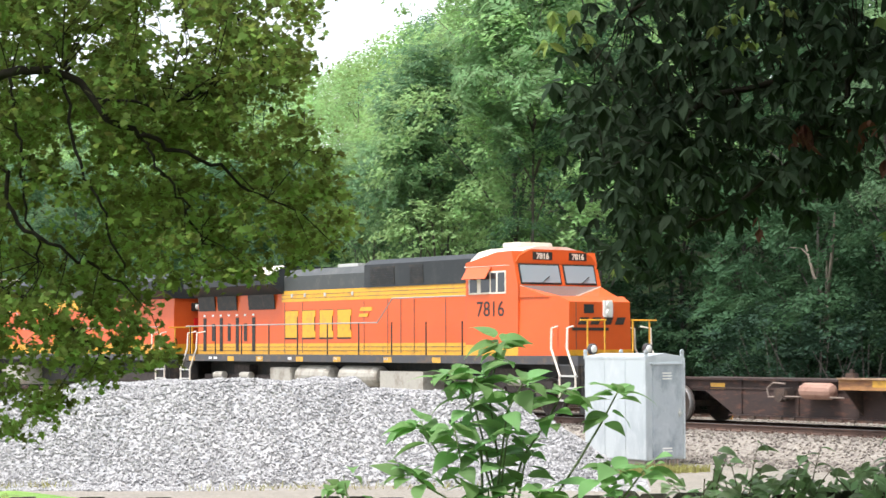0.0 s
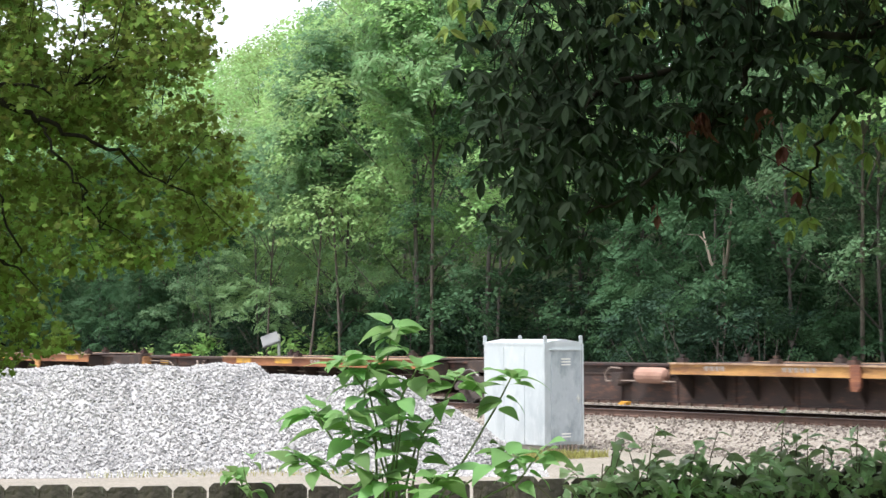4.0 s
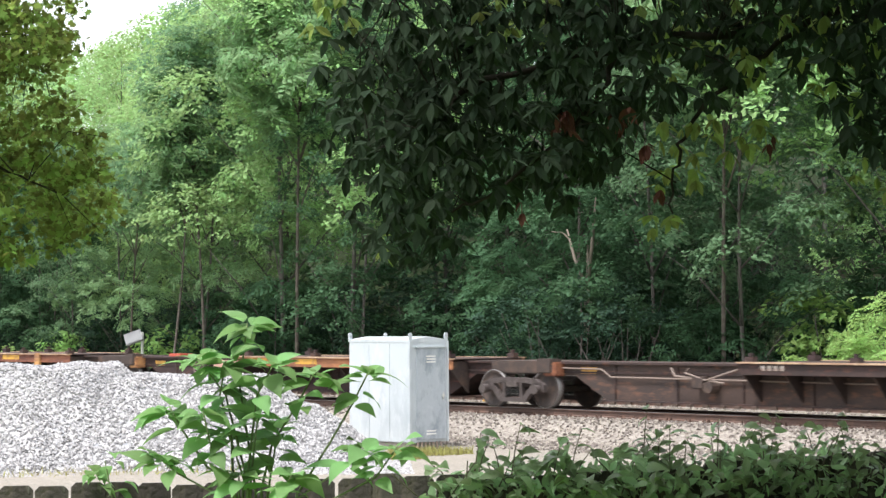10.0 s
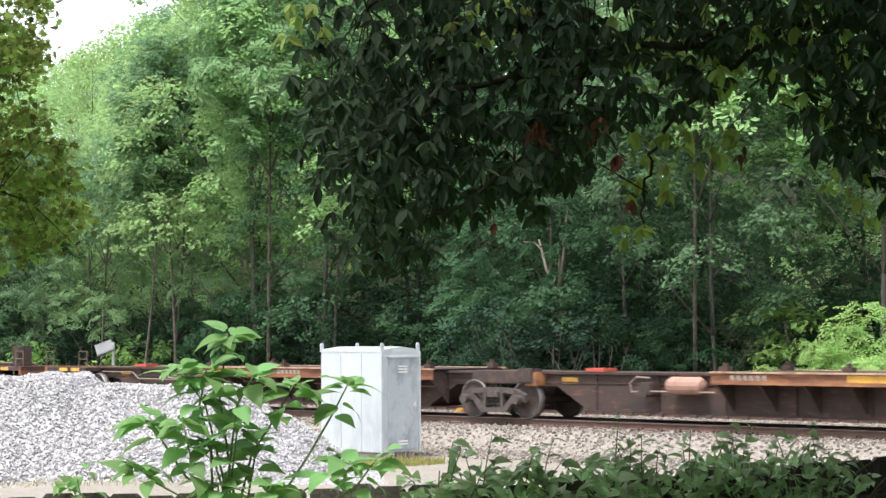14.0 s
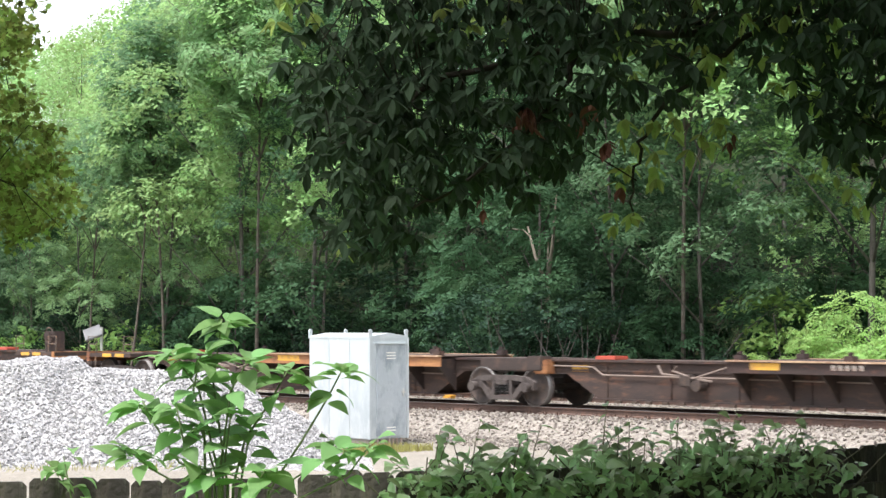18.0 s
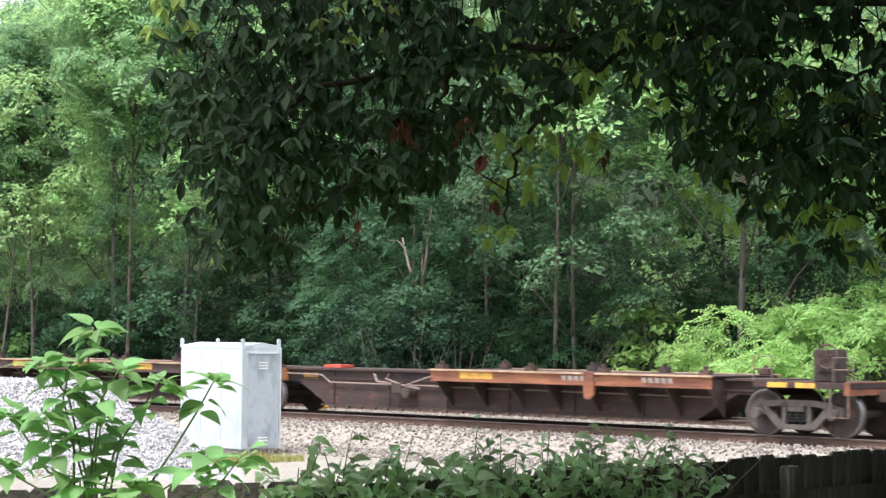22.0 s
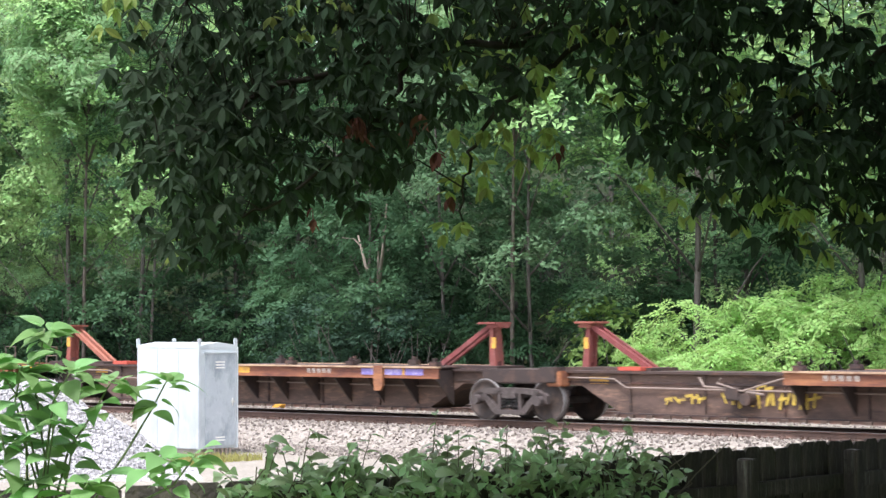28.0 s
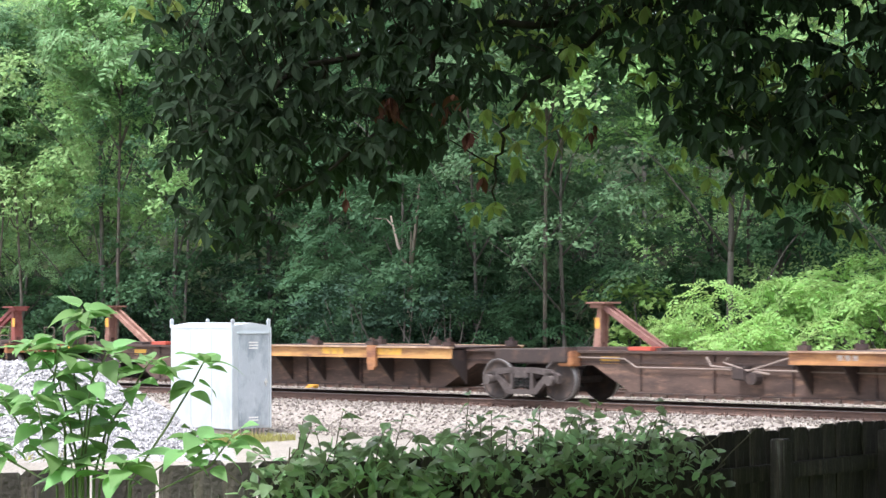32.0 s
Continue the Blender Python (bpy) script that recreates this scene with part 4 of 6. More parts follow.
def spine_car(bogies, seed, label, hitches=(), edge=None, pads=False, brake_end=None, tanks=(), mirror=(), mirror_tail=6.2, sill=None):
    """An articulated spine car; bogies are places along the train."""
    rnd = random.Random(seed)
    at = bogies[0]
    base = thing("spine_car", label, "rail car", group="empty spine cars of the train")
    MOVERS.append((base, at))
    u = [b - at for b in bogies]
    for x in u:
        bogie(base, x)
    for k, (a, b) in enumerate(zip(u, u[1:])):
        style = {"lead": (2.0 if k in mirror else 6.9) + rnd.uniform(-0.2, 0.3), "tail": mirror_tail if k in mirror else 1.9, "mirror": k in mirror, "sill": sill or RUST, "edge": edge or rnd.choice([RUST_ORANGE, RUST, RUST_ORANGE]), "pads": pads or rnd.random() < 0.5, "tank": k in tanks}
        platform(base, a, b, rnd, style)
    for x in u[1:-1]:
        part("articulation_joint", Shape().soft_box(x - 1.0, x + 1.1, -0.8, 0.8, 0.82, 1.14, 0.03).soft_box(x + 0.75, x + 1.25, -1.0, -0.6, 0.85, 1.2, 0.03), RUST_DARK, base)
        part("slack_block", Shape().soft_box(x + 0.95, x + 1.35, -0.95, -0.55, 0.78, 1.12, 0.03), RUST_ORANGE, base)
    end_sill(base, u[0], -1, rnd)
    end_sill(base, u[-1], 1, rnd)
    if brake_end is not None:
        brake_stand(base, u[-1] + 0.6 if brake_end else u[0] - 0.6)
    for k, f, colour in hitches:
        hitch(base, u[k] + (0.1 if k in (0, len(u) - 1) else 1.45 if f > 0 else -1.2), f, colour)
    return base


# graffiti: thin paint shapes on the near face of a sill, in the car's own space
GRAFFITI_BLUE = material("blue_spray_paint", (0.03, 0.26, 0.4), 0.6, spots=[((0.02, 0.1, 0.16), 4, 0.4)], grain=0.2, grain_scale=14)
GRAFFITI_WHITE = material("white_spray_paint", (0.62, 0.66, 0.68), 0.6, spots=[((0.4, 0.45, 0.5), 5, 0.3)], grain=0.15, grain_scale=14)
GRAFFITI_BLACK = material("black_spray_paint", (0.02, 0.02, 0.022), 0.6)
GRAFFITI_YELLOW = material("yellow_spray_paint", (0.5, 0.36, 0.05), 0.7, spots=[((0.2, 0.13, 0.05), 6, 0.5)], grain=0.2)
GRAFFITI_VIOLET = material("violet_spray_paint", (0.2, 0.16, 0.42), 0.6, spots=[((0.45, 0.4, 0.55), 5, 0.4)], grain=0.2)


def paint(parent, name, outline, mat, y, label=""):
    part(name, Shape().prism(outline, "y", y - 0.002, y), mat, parent, label)


def big_graffiti(car, x):
    """Three fat white figures with black edges on a blue ground."""
    y = -0.664
    paint(car, "graffiti_ground", [(x, 0.28), (x + 5.0, 0.26), (x + 5.2, 0.5), (x + 5.1, 0.82), (x + 4.9, 1.05), (x + 0.1, 1.05), (x - 0.05, 0.8), (x + 0.1, 0.55)], GRAFFITI_BLACK, y, "black graffiti ground")
    for patch in ([(-0.45, 0.3), (0.15, 0.28), (0.35, 0.5), (0.1, 0.7), (0.35, 0.85), (0.1, 1.04), (-0.4, 1.02), (-0.15, 0.72)], [(1.72, 0.75), (2.05, 0.72), (2.0, 0.95), (1.75, 0.9)],
                  [(3.05, 0.55), (3.4, 0.4), (3.45, 0.62), (3.2, 0.72)], [(4.75, 0.3), (5.4, 0.28), (5.6, 0.6), (5.3, 1.0), (4.95, 1.02), (4.85, 0.6)]):
        paint(car, "graffiti_patch", [(x + a, b) for a, b in patch], GRAFFITI_BLUE, y - 0.003, "blue spray paint patch")
    figures = ([(0, 0.15), (0.12, 0.05), (0.55, 0.08), (0.62, 0.5), (0.95, 0.02), (1.75, 0.0), (1.72, 0.42), (1.5, 0.28), (1.52, 1.0), (1.1, 0.98), (1.15, 0.5), (0.72, 0.98), (0.2, 1.0), (0.1, 0.85), (0.3, 0.8), (0.32, 0.3), (0.1, 0.3)],
               [(1.95, 0.1), (3.1, 0.0), (3.2, 0.3), (3.0, 0.55), (2.8, 0.45), (2.9, 0.28), (2.45, 0.3), (2.4, 0.75), (2.75, 0.7), (3.0, 0.8), (2.95, 0.97), (2.2, 1.0), (1.92, 0.85), (2.1, 0.6)],
               [(3.45, 0.05), (4.5, 0.05), (4.55, 0.3), (4.35, 0.5), (4.2, 0.25), (4.0, 0.3), (4.05, 0.75), (4.75, 0.75), (4.85, 0.95), (3.3, 0.98), (3.1, 0.8), (3.3, 0.6), (3.6, 0.72), (3.5, 0.35)])
    figures = [[(a + 0.12, 0.32 + 0.71 * b) for a, b in f] for f in figures]
    for f in figures:
        paint(car, "graffiti_figure", [(x + a, b) for a, b in f], GRAFFITI_WHITE, y - 0.006, "fat white graffiti figure")


def scrawl(car, x, width, z, h, mat, seed, name):
    """A thin unreadable tag drawn as short slanted strokes."""
    rnd = random.Random(seed)
    n = int(width / 0.15)
    for i in range(n):
        a = x + width * i / n
        z0, z1 = z + rnd.uniform(0, 0.12), z + h - rnd.uniform(0, 0.12)
        lean, w = rnd.uniform(-0.12, 0.14), rnd.uniform(0.045, 0.08)
        paint(car, name, [(a, z0), (a + w, z0), (a + w + lean, z1), (a + lean, z1)], mat, -0.664)
        if rnd.random() < 0.8:
            zz = rnd.uniform(z0, z1)
            paint(car, name, [(a, zz), (a + 0.19, zz + 0.03), (a + 0.19, zz + 0.09), (a, zz + 0.06)], mat, -0.667)


def loco(kind):
    """Six-axle diesel locomotive. Local x forward from the rear end of its frame, z from the rail head."""
    long_label = {"lead": "orange, yellow and black six-axle diesel locomotive with cream cab roof",
                  "trail": "orange and black six-axle diesel locomotive coupled behind the other"}[kind]
    base = thing("locomotive", long_label, "locomotive", group="locomotives of the train")
    H = 1.66
    part("frame_sill", Shape().box(0.15, 21.5, -1.5, 1.5, 1.43, H), SILL_GREY, base, "dark grey frame sill")
    part("underframe", Shape().box(0.6, 21.2, -0.62, 0.62, 0.55, 1.43), BLACK, base, "dark underframe gear")
    for x in (0.6, 3.3, 5.2, 7.7, 9.9, 12.7, 15.2):
        part("marker_plate", Shape().box(x, x + 0.42, -1.507, -1.502, 1.44, 1.6), SAFETY_YELLOW, base, "yellow marker plate")
    for x in (2.0, 2.35, 5.3, 7.2, 9.9, 12.7):
        part("small_label", Shape().box(x, x + 0.22, -1.507, -1.502, 1.5, 1.58), WHITE_PAINT, base)
    # hood in bands
    part("hood_lower", Shape().box(0.35, 16.95, -1.0, 1.0, H, H + 0.36), YELLOW, base, "yellow band along the hood foot")
    part("hood_side", Shape().box(0.35, 16.95, -1.0, 1.0, H + 0.36, H + 1.72), ORANGE, base, "orange hood side")
    part("hood_stripe", Shape().box(6.0, 16.95, -1.004, 1.004, H + 1.72, H + 2.08), YELLOW, base, "yellow stripe")
    part("hood_stripe_line", Shape().box(6.0, 16.95, -1.008, -1.0045, H + 1.94, H + 1.955).box(6.0, 16.95, -1.008, -1.0045, H + 1.82, H + 1.835).box(0.4, 16.95, -1.008, -1.0005, H + 0.24, H + 0.255).box(0.4, 16.95, -1.008, -1.0005, H + 0.12, H + 0.135), SILL_GREY, base)
    part("hood_top", Shape().prism([(-1.0, H + 2.08), (1.0, H + 2.08), (1.0, H + 2.55), (0.75, H + 2.78), (-0.75, H + 2.78), (-1.0, H + 2.55)], "x", 6.15, 10.95), GREY_HOOD, base, "weathered grey hood top")
    part("engine_hood_top", Shape().prism([(-1.03, H + 2.08), (1.03, H + 2.08), (1.03, H + 2.78), (0.8, H + 2.93), (-0.8, H + 2.93), (-1.03, H + 2.78)], "x", 10.95, 16.95), BLACK_PAINT, base, "black engine hood top")
    for x0, x1 in ((11.3, 12.6), (13.4, 14.1), (16.2, 16.7)):
        vent = part("vent_panel", Shape().box(x0, x1, -1.045, -1.031, H + 2.16, H + 2.7), BLACK, base, "dark louvred vent")
        for k in range(7):
            z = H + 2.2 + k * 0.07
            part("louvre", Shape().box(x0 + 0.03, x1 - 0.03, -1.06, -1.046, z, z + 0.02), BLACK_PAINT, vent)
    part("exhaust_stack", Shape().soft_box(8.6, 9.8, -0.5, 0.5, H + 2.78, H + 2.9, 0.02), SILVER, base)
    for x in (6.2, 7.3, 10.9, 12.2, 12.9, 13.6, 15.2, 16.2):
        part("door_seam", Shape().box(x - 0.012, x + 0.012, -1.012, -1.0085, H + 0.05, H + 1.7), SILL_GREY, base)
    for k, x in enumerate((6.6, 7.4, 8.6, 10.2)):
        part("hood_latch", Shape().soft_box(x, x + 0.12, -1.03, -1.0, H + 1.86, H + 1.98, 0.01), SILVER, base)
    # radiator section with flared wings
    part("radiator_wing", Shape().prism([(-1.05, H + 2.0), (1.05, H + 2.0), (1.52, H + 2.3), (1.52, H + 2.62), (0.9, H + 2.92), (-0.9, H + 2.92), (-1.52, H + 2.62), (-1.52, H + 2.3)], "x", 0.2, 6.15), BLACK_PAINT, base, "dark flared radiator housing")
    part("wing_top", Shape().prism([(-1.52, H + 2.625), (-0.9, H + 2.925), (-0.9, H + 2.94), (-1.52, H + 2.64)], "x", 3.9, 6.1), CREAM if kind == "lead" else GREY_HOOD, base, "pale wing top")
    for x0, x1 in ((0.45, 1.6), (1.8, 3.1), (3.9, 5.6)):
        part("radiator_screen", Shape().prism([(-1.012, H + 1.5), (-1.06, H + 2.0), (-1.075, H + 2.0), (-1.027, H + 1.5)], "x", x0, x1), BLACK, base, "dark intake screen")
    for k, x in enumerate((0.75, 1.35, 1.9, 2.45, 3.0, 3.55, 4.1)):
        z0, z1 = ((0.1, 1.25), (0.45, 1.05))[k % 2]
        part("louvre_strip", Shape().box(x, x + 0.2, -1.018, -1.0085, H + z0, H + z1), BLACK, base, "black vertical louvre")
        part("small_label", Shape().box(x, x + 0.14, -1.018, -1.0085, H + 1.3, H + 1.37), WHITE_PAINT, base)
    part("radiator_wall", Shape().box(0.35, 6.12, -0.98, 0.98, H + 1.72, H + 2.02), ORANGE, base)
    # rear end face
    part("rear_headlight", Shape().soft_box(0.2, 0.36, -0.3, 0.3, H + 1.55, H + 1.85, 0.02), BLACK, base)
    for y in (-0.13, 0.13):
        part("lamp", Shape().lathe([(0.09, -0.03), (0.1, 0.0), (0.06, 0.03)], (0.19, y, H + 1.7), "x", 14), LAMP_GLASS, base)
    part("rear_marker", Shape().soft_box(0.27, 0.36, -0.2, 0.2, H + 0.9, H + 1.3, 0.02), RED_LENS, base)
    # cab
    cab = [(16.85, H), (19.25, H), (19.25, H + 1.95), (18.98, H + 2.9), (18.3, H + 2.88), (16.85, H + 2.62)]
    part("cab", Shape().prism(cab, "y", -1.5, 1.5), ORANGE, base, "orange cab")
    part("cab_roof", Shape().prism([(-1.51, H + 2.5), (-1.0, H + 2.94), (-0.55, H + 3.05), (0.55, H + 3.05), (1.0, H + 2.94), (1.51, H + 2.5)], "x", 16.8, 18.9), CREAM, base, "cream cab roof")
    part("roof_unit", Shape().soft_box(17.4, 18.2, -0.6, 0.6, H + 3.04, H + 3.2, 0.03), CREAM, base)
    part("cab_foot_band", Shape().box(16.85, 19.25, -1.506, -1.501, H, H + 0.3), YELLOW, base)
    win = part("side_window", Shape().box(17.0, 18.72, -1.512, -1.501, H + 1.72, H + 2.36), CREAM, base, "cab side window with pale frames")
    for x0, x1 in ((17.06, 17.4), (17.58, 17.98), (18.05, 18.28), (18.36, 18.67)):
        part("pane", Shape().box(x0, x1, -1.52, -1.5125, H + 1.77, H + 2.31), DARK_GLASS, win)
    part("awning", Shape().prism([(-1.52, H + 2.44), (-1.72, H + 2.14), (-1.74, H + 2.15), (-1.52, H + 2.48)], "x", 16.95, 18.05), ORANGE, win, "orange sunshade flap")
    # windshield band
    slope = Vector((18.98 - 19.25, 0, 0.95)).normalized()
    for y0, y1 in ((-1.34, 0.02), (0.24, 1.3)):
        sh = Shape()
        a = Vector((19.25, 0, H + 1.95)) + slope * 0.06 + Vector((0.015, 0, 0.006))
        b = a + slope * 0.5
        sh.prism([(a.x, a.z), (a.x + 0.02, a.z + 0.01), (b.x + 0.02, b.z + 0.01), (b.x, b.z)], "y", y0, y1)
        ws = part("windshield", sh, WINDSHIELD, base, "windshield in a dark rubber frame")
        part("rubber_frame", Shape().prism([(a.x - 0.01, a.z - 0.05), (a.x + 0.008, a.z - 0.045), (b.x + 0.008, b.z + 0.05), (b.x - 0.01, b.z + 0.045)], "y", y0 - 0.05, y1 + 0.05), BLACK, ws)
        part("wiper", Shape().tube([(a.x + 0.04, (y0 + y1) / 2, a.z), (a.x * 0.6 + b.x * 0.4 + 0.04, (y0 + y1) / 2 + 0.3, a.z * 0.6 + b.z * 0.4)], 0.012, 4), BLACK, ws)
    for y0, y1 in ((-0.85, -0.15), (0.45, 1.1)):
        nb = part("number_board", Shape().box(18.86, 19.1, y0, y1, H + 2.66, H + 2.88), BLACK, base, "black number board with pale digits")
        if kind == "lead":
            me = writing("7816", 0.22, CREAM, "digits", 1.0, 0.008)
            part("board_number", me, CREAM, nb, m=pose(19.104, (y0 + y1) / 2, H + 2.69, 0, 0, 90))
    part("brow", Shape().prism([(-1.46, H + 2.56), (1.46, H + 2.56), (1.3, H + 2.78), (0.9, H + 2.95), (-0.9, H + 2.95), (-1.3, H + 2.78)], "x", 18.8, 19.09), ORANGE, base)
    # nose
    nose = [(19.25, H), (20.95, H), (20.95, H + 1.46), (20.6, H + 1.62), (19.25, H + 1.66)]
    n = Shape()
    prof = nose
    k = len(prof)
    taper = [1.5, 1.12, 1.08, 1.15, 1.42]
    n.add([(x, -w, z) for (x, z), w in zip(prof, taper)] + [(x, w, z) for (x, z), w in zip(prof, taper)],
          [tuple(range(k))[::-1], tuple(range(k, 2 * k))] + [(i, (i + 1) % k, k + (i + 1) % k, k + i) for i in range(k)])
    nose_part = part("nose", n, ORANGE, base, "orange sloping nose")
    part("brow_panel", Shape().prism([(-1.44, H + 1.93), (-1.44, H + 1.62), (1.44, H + 1.62), (1.44, H + 1.93)], "x", 19.252, 19.27), GREY_PANEL, nose_part, "grey panel under the windshield")
    for side, inner in ((-1, -0.72), (1, 0.5)):
        part("nose_shoulder", Shape().add([(19.275, side * 1.46, H + 1.93), (19.275, side * 1.46, H + 1.6), (19.275, inner, H + 1.6), (20.3, side * 1.25, H + 1.6), (20.3, inner, H + 1.6)],
                                          [(0, 1, 2), (0, 3, 1), (0, 2, 4, 3), (1, 3, 4, 2)]), ORANGE, nose_part)
        part("brow_stripe", Shape().tube([(19.29, side * 1.45, H + 1.93), (19.3, inner, H + 1.64)], 0.025, 4), CREAM, nose_part)
    lamp_box = part("headlight", Shape().soft_box(20.9, 21.0, 0.1, 0.44, H + 1.04, H + 1.5, 0.02), WHITE_PAINT, nose_part, "paired round headlights")
    for z in (1.16, 1.39):
        part("lamp", Shape().lathe([(0.06, -0.02), (0.1, 0.0), (0.085, 0.025), (0.02, 0.03)], (21.0, 0.27, H + z), "x", 16), LAMP_GLASS, lamp_box)
    part("nose_door_window", Shape().soft_box(20.8, 20.962, -0.6, -0.2, H + 1.12, H + 1.42, 0.03), DARK_GLASS, nose_part)
    part("nose_seam", Shape().box(20.952, 20.956, -0.86, -0.84, H + 0.05, H + 1.45), SILL_GREY, nose_part)
    part("nose_foot_band", Shape().box(20.5, 20.96, -1.13, 1.13, H + 0.002, H + 0.16), YELLOW, nose_part)
    # emblem on the nose as plain slanted bars
    for k, x in enumerate((-0.86, -0.42, 0.02, 0.46)):
        part("emblem_bar", Shape().add([(20.954, x + 0.06, H + 0.84), (20.954, x + 0.36, H + 0.84), (20.954, x + 0.46, H + 1.04), (20.954, x + 0.16, H + 1.04), (20.962, x + 0.06, H + 0.84), (20.962, x + 0.36, H + 0.84), (20.962, x + 0.46, H + 1.04), (20.962, x + 0.16, H + 1.04)], [(0, 3, 2, 1), (4, 5, 6, 7), (0, 1, 5, 4), (1, 2, 6, 5), (2, 3, 7, 6), (3, 0, 4, 7)]), BLACK, nose_part)
    part("emblem_line", Shape().box(20.954, 20.962, -1.0, 0.3, H + 0.68, H + 0.76), BLACK, nose_part)
    # pilot, steps, coupler
    for x0, x1, f in ((20.95, 21.8, 1), (0.0, 0.35, -1)):
        part("end_platform", Shape().box(x0, x1, -1.5, 1.5, 1.4, H), SILL_GREY, base)
        xe = x1 if f > 0 else x0
        part("pilot", Shape().prism([(xe - f * 0.05, 0.15), (xe + f * 0.18, 0.15), (xe + f * 0.02, 1.4), (xe - f * 0.05, 1.4)], "y", -1.4, 1.4), BLACK, base, "dark pilot plate")
        part("coupler", Shape().soft_box(min(xe, xe + f * 0.55), max(xe, xe + f * 0.55), -0.12, 0.12, 0.72, 0.98, 0.04).soft_box(xe + f * 0.5 - 0.17, xe + f * 0.5 + 0.17, -0.2, 0.2, 0.66, 1.02, 0.05), BLACK, base)
        for side in (-1, 1):
            st = part("step_well", Shape().box(min(xe, xe - f * 0.75), max(xe, xe - f * 0.75), side * 1.5 - (0.28 if side > 0 else 0), side * 1.5 + (0.28 if side < 0 else 0), 0.42, 1.4), BLACK, base, "dark step well")
            for z in (0.45, 0.78, 1.1):
                part("step", Shape().box(min(xe - f * 0.02, xe - f * 0.7), max(xe - f * 0.02, xe - f * 0.7), side * 1.53 - 0.04, side * 1.53 + 0.04, z, z + 0.05), SILVER, st)
            for dx, lean in ((0.06, 0.4), (0.72, 0.4)):
                xx = xe - f * dx
                part("grab_iron", Shape().tube([(xx, side * 1.54, 0.5), (xx, side * 1.54, 1.15), (xx - f * lean, side * 1.5, 1.85), (xx - f * lean, side * 1.48, 2.4), (xx - f * (lean + 0.1), side * 1.2, 2.45)], 0.03), CREAM, base, "pale bent grab iron")
            for y in (0.5, 1.1):
                part("end_rail_post", Shape().cyl((xe - f * 0.08, side * y, H), (xe - f * 0.08, side * y, H + 0.95), 0.025, n=8), YELLOW, base)
            part("end_rail", Shape().tube([(xe - f * 0.08, side * 0.45, H + 0.95), (xe - f * 0.08, side * 1.35, H + 0.95)], 0.025), YELLOW, base)
            if f > 0:
                d = part("ditch_light", Shape().lathe([(0.1, -0.12), (0.15, -0.1), (0.15, 0.0), (0.12, 0.02)], (xe + 0.02, side * 0.98, H + 0.18), "x", 16), SILL_GREY, base)
                part("lamp", Shape().lathe([(0.12, 0.0), (0.08, 0.03), (0.02, 0.04)], (xe + 0.03, side * 0.98, H + 0.18), "x", 16), LAMP_GLASS, d)
    # walkway handrails
    for side in (-1, 1):
        for x in np.arange(0.6, 16.9, 1.78):
            part("handrail_post", Shape().cyl((x, side * 1.46, H - 0.2), (x, side * 1.46, H + 0.98), 0.022, n=6), BLACK if kind == "lead" else YELLOW, base)
        part("handrail", Shape().tube([(0.3, side * 1.46, H + 0.98), (12.3, side * 1.46, H + 0.98), (13.1, side * 1.46, H + 1.7), (16.9, side * 1.46, H + 1.7)], 0.02), GREY_PANEL, base, "long grey handrail")
    # under the frame
    part("fuel_tank", Shape().prism([(-1.4, 1.18), (-1.4, 0.62), (-1.2, 0.4), (1.2, 0.4), (1.4, 0.62), (1.4, 1.18)], "x", 12.35, 14.6), TANK, base, "dusty grey fuel tank")
    for x0, x1 in ((7.4, 9.5), (9.95, 12.2)):
        part("air_reservoir", Shape().lathe([(0.05, 0), (0.26, 0.06), (0.33, 0.2), (0.33, x1 - x0 - 0.2), (0.26, x1 - x0 - 0.06), (0.05, x1 - x0)], (x0, -1.15, 1.0), "x", 18), TANK, base, "dusty grey air reservoir")
    part("equipment_box", Shape().soft_box(5.9, 7.2, -1.4, -0.7, 0.7, 1.25, 0.03), TANK, base)
    for cx in (3.3, 18.0):
        b = part("bogie", Shape().soft_box(cx - 2.3, cx + 2.3, -1.12, -0.94, 0.62, 0.98, 0.04).soft_box(cx - 2.3, cx + 2.3, 0.94, 1.12, 0.62, 0.98, 0.04).box(cx - 0.5, cx + 0.5, -0.95, 0.95, 0.7, 1.3), TRUCK_GREY, base, "three-axle dusty steel bogie")
        for dx in (-1.85, 0, 1.85):
            part("journal_box", Shape().soft_box(cx + dx - 0.24, cx + dx + 0.24, -1.2, -1.1, 0.36, 0.8, 0.03), TRUCK_GREY, b)
            for side in (-1, 1):
                m = pose(cx + dx, side * 0.7525, 0.53, 0, 0, 0 if side < 0 else 180)
                part("wheel", WHEEL_LOCO, WHEEL, b, m=m)
                part("tread", TREAD_LOCO, TREAD, b, m=m)
        for dx in (-1.2, 0.6):
            part("brake_cylinder", Shape().cyl((cx + dx, -1.28, 0.95), (cx + dx + 0.6, -1.28, 0.95), 0.13, n=12), TANK, b)
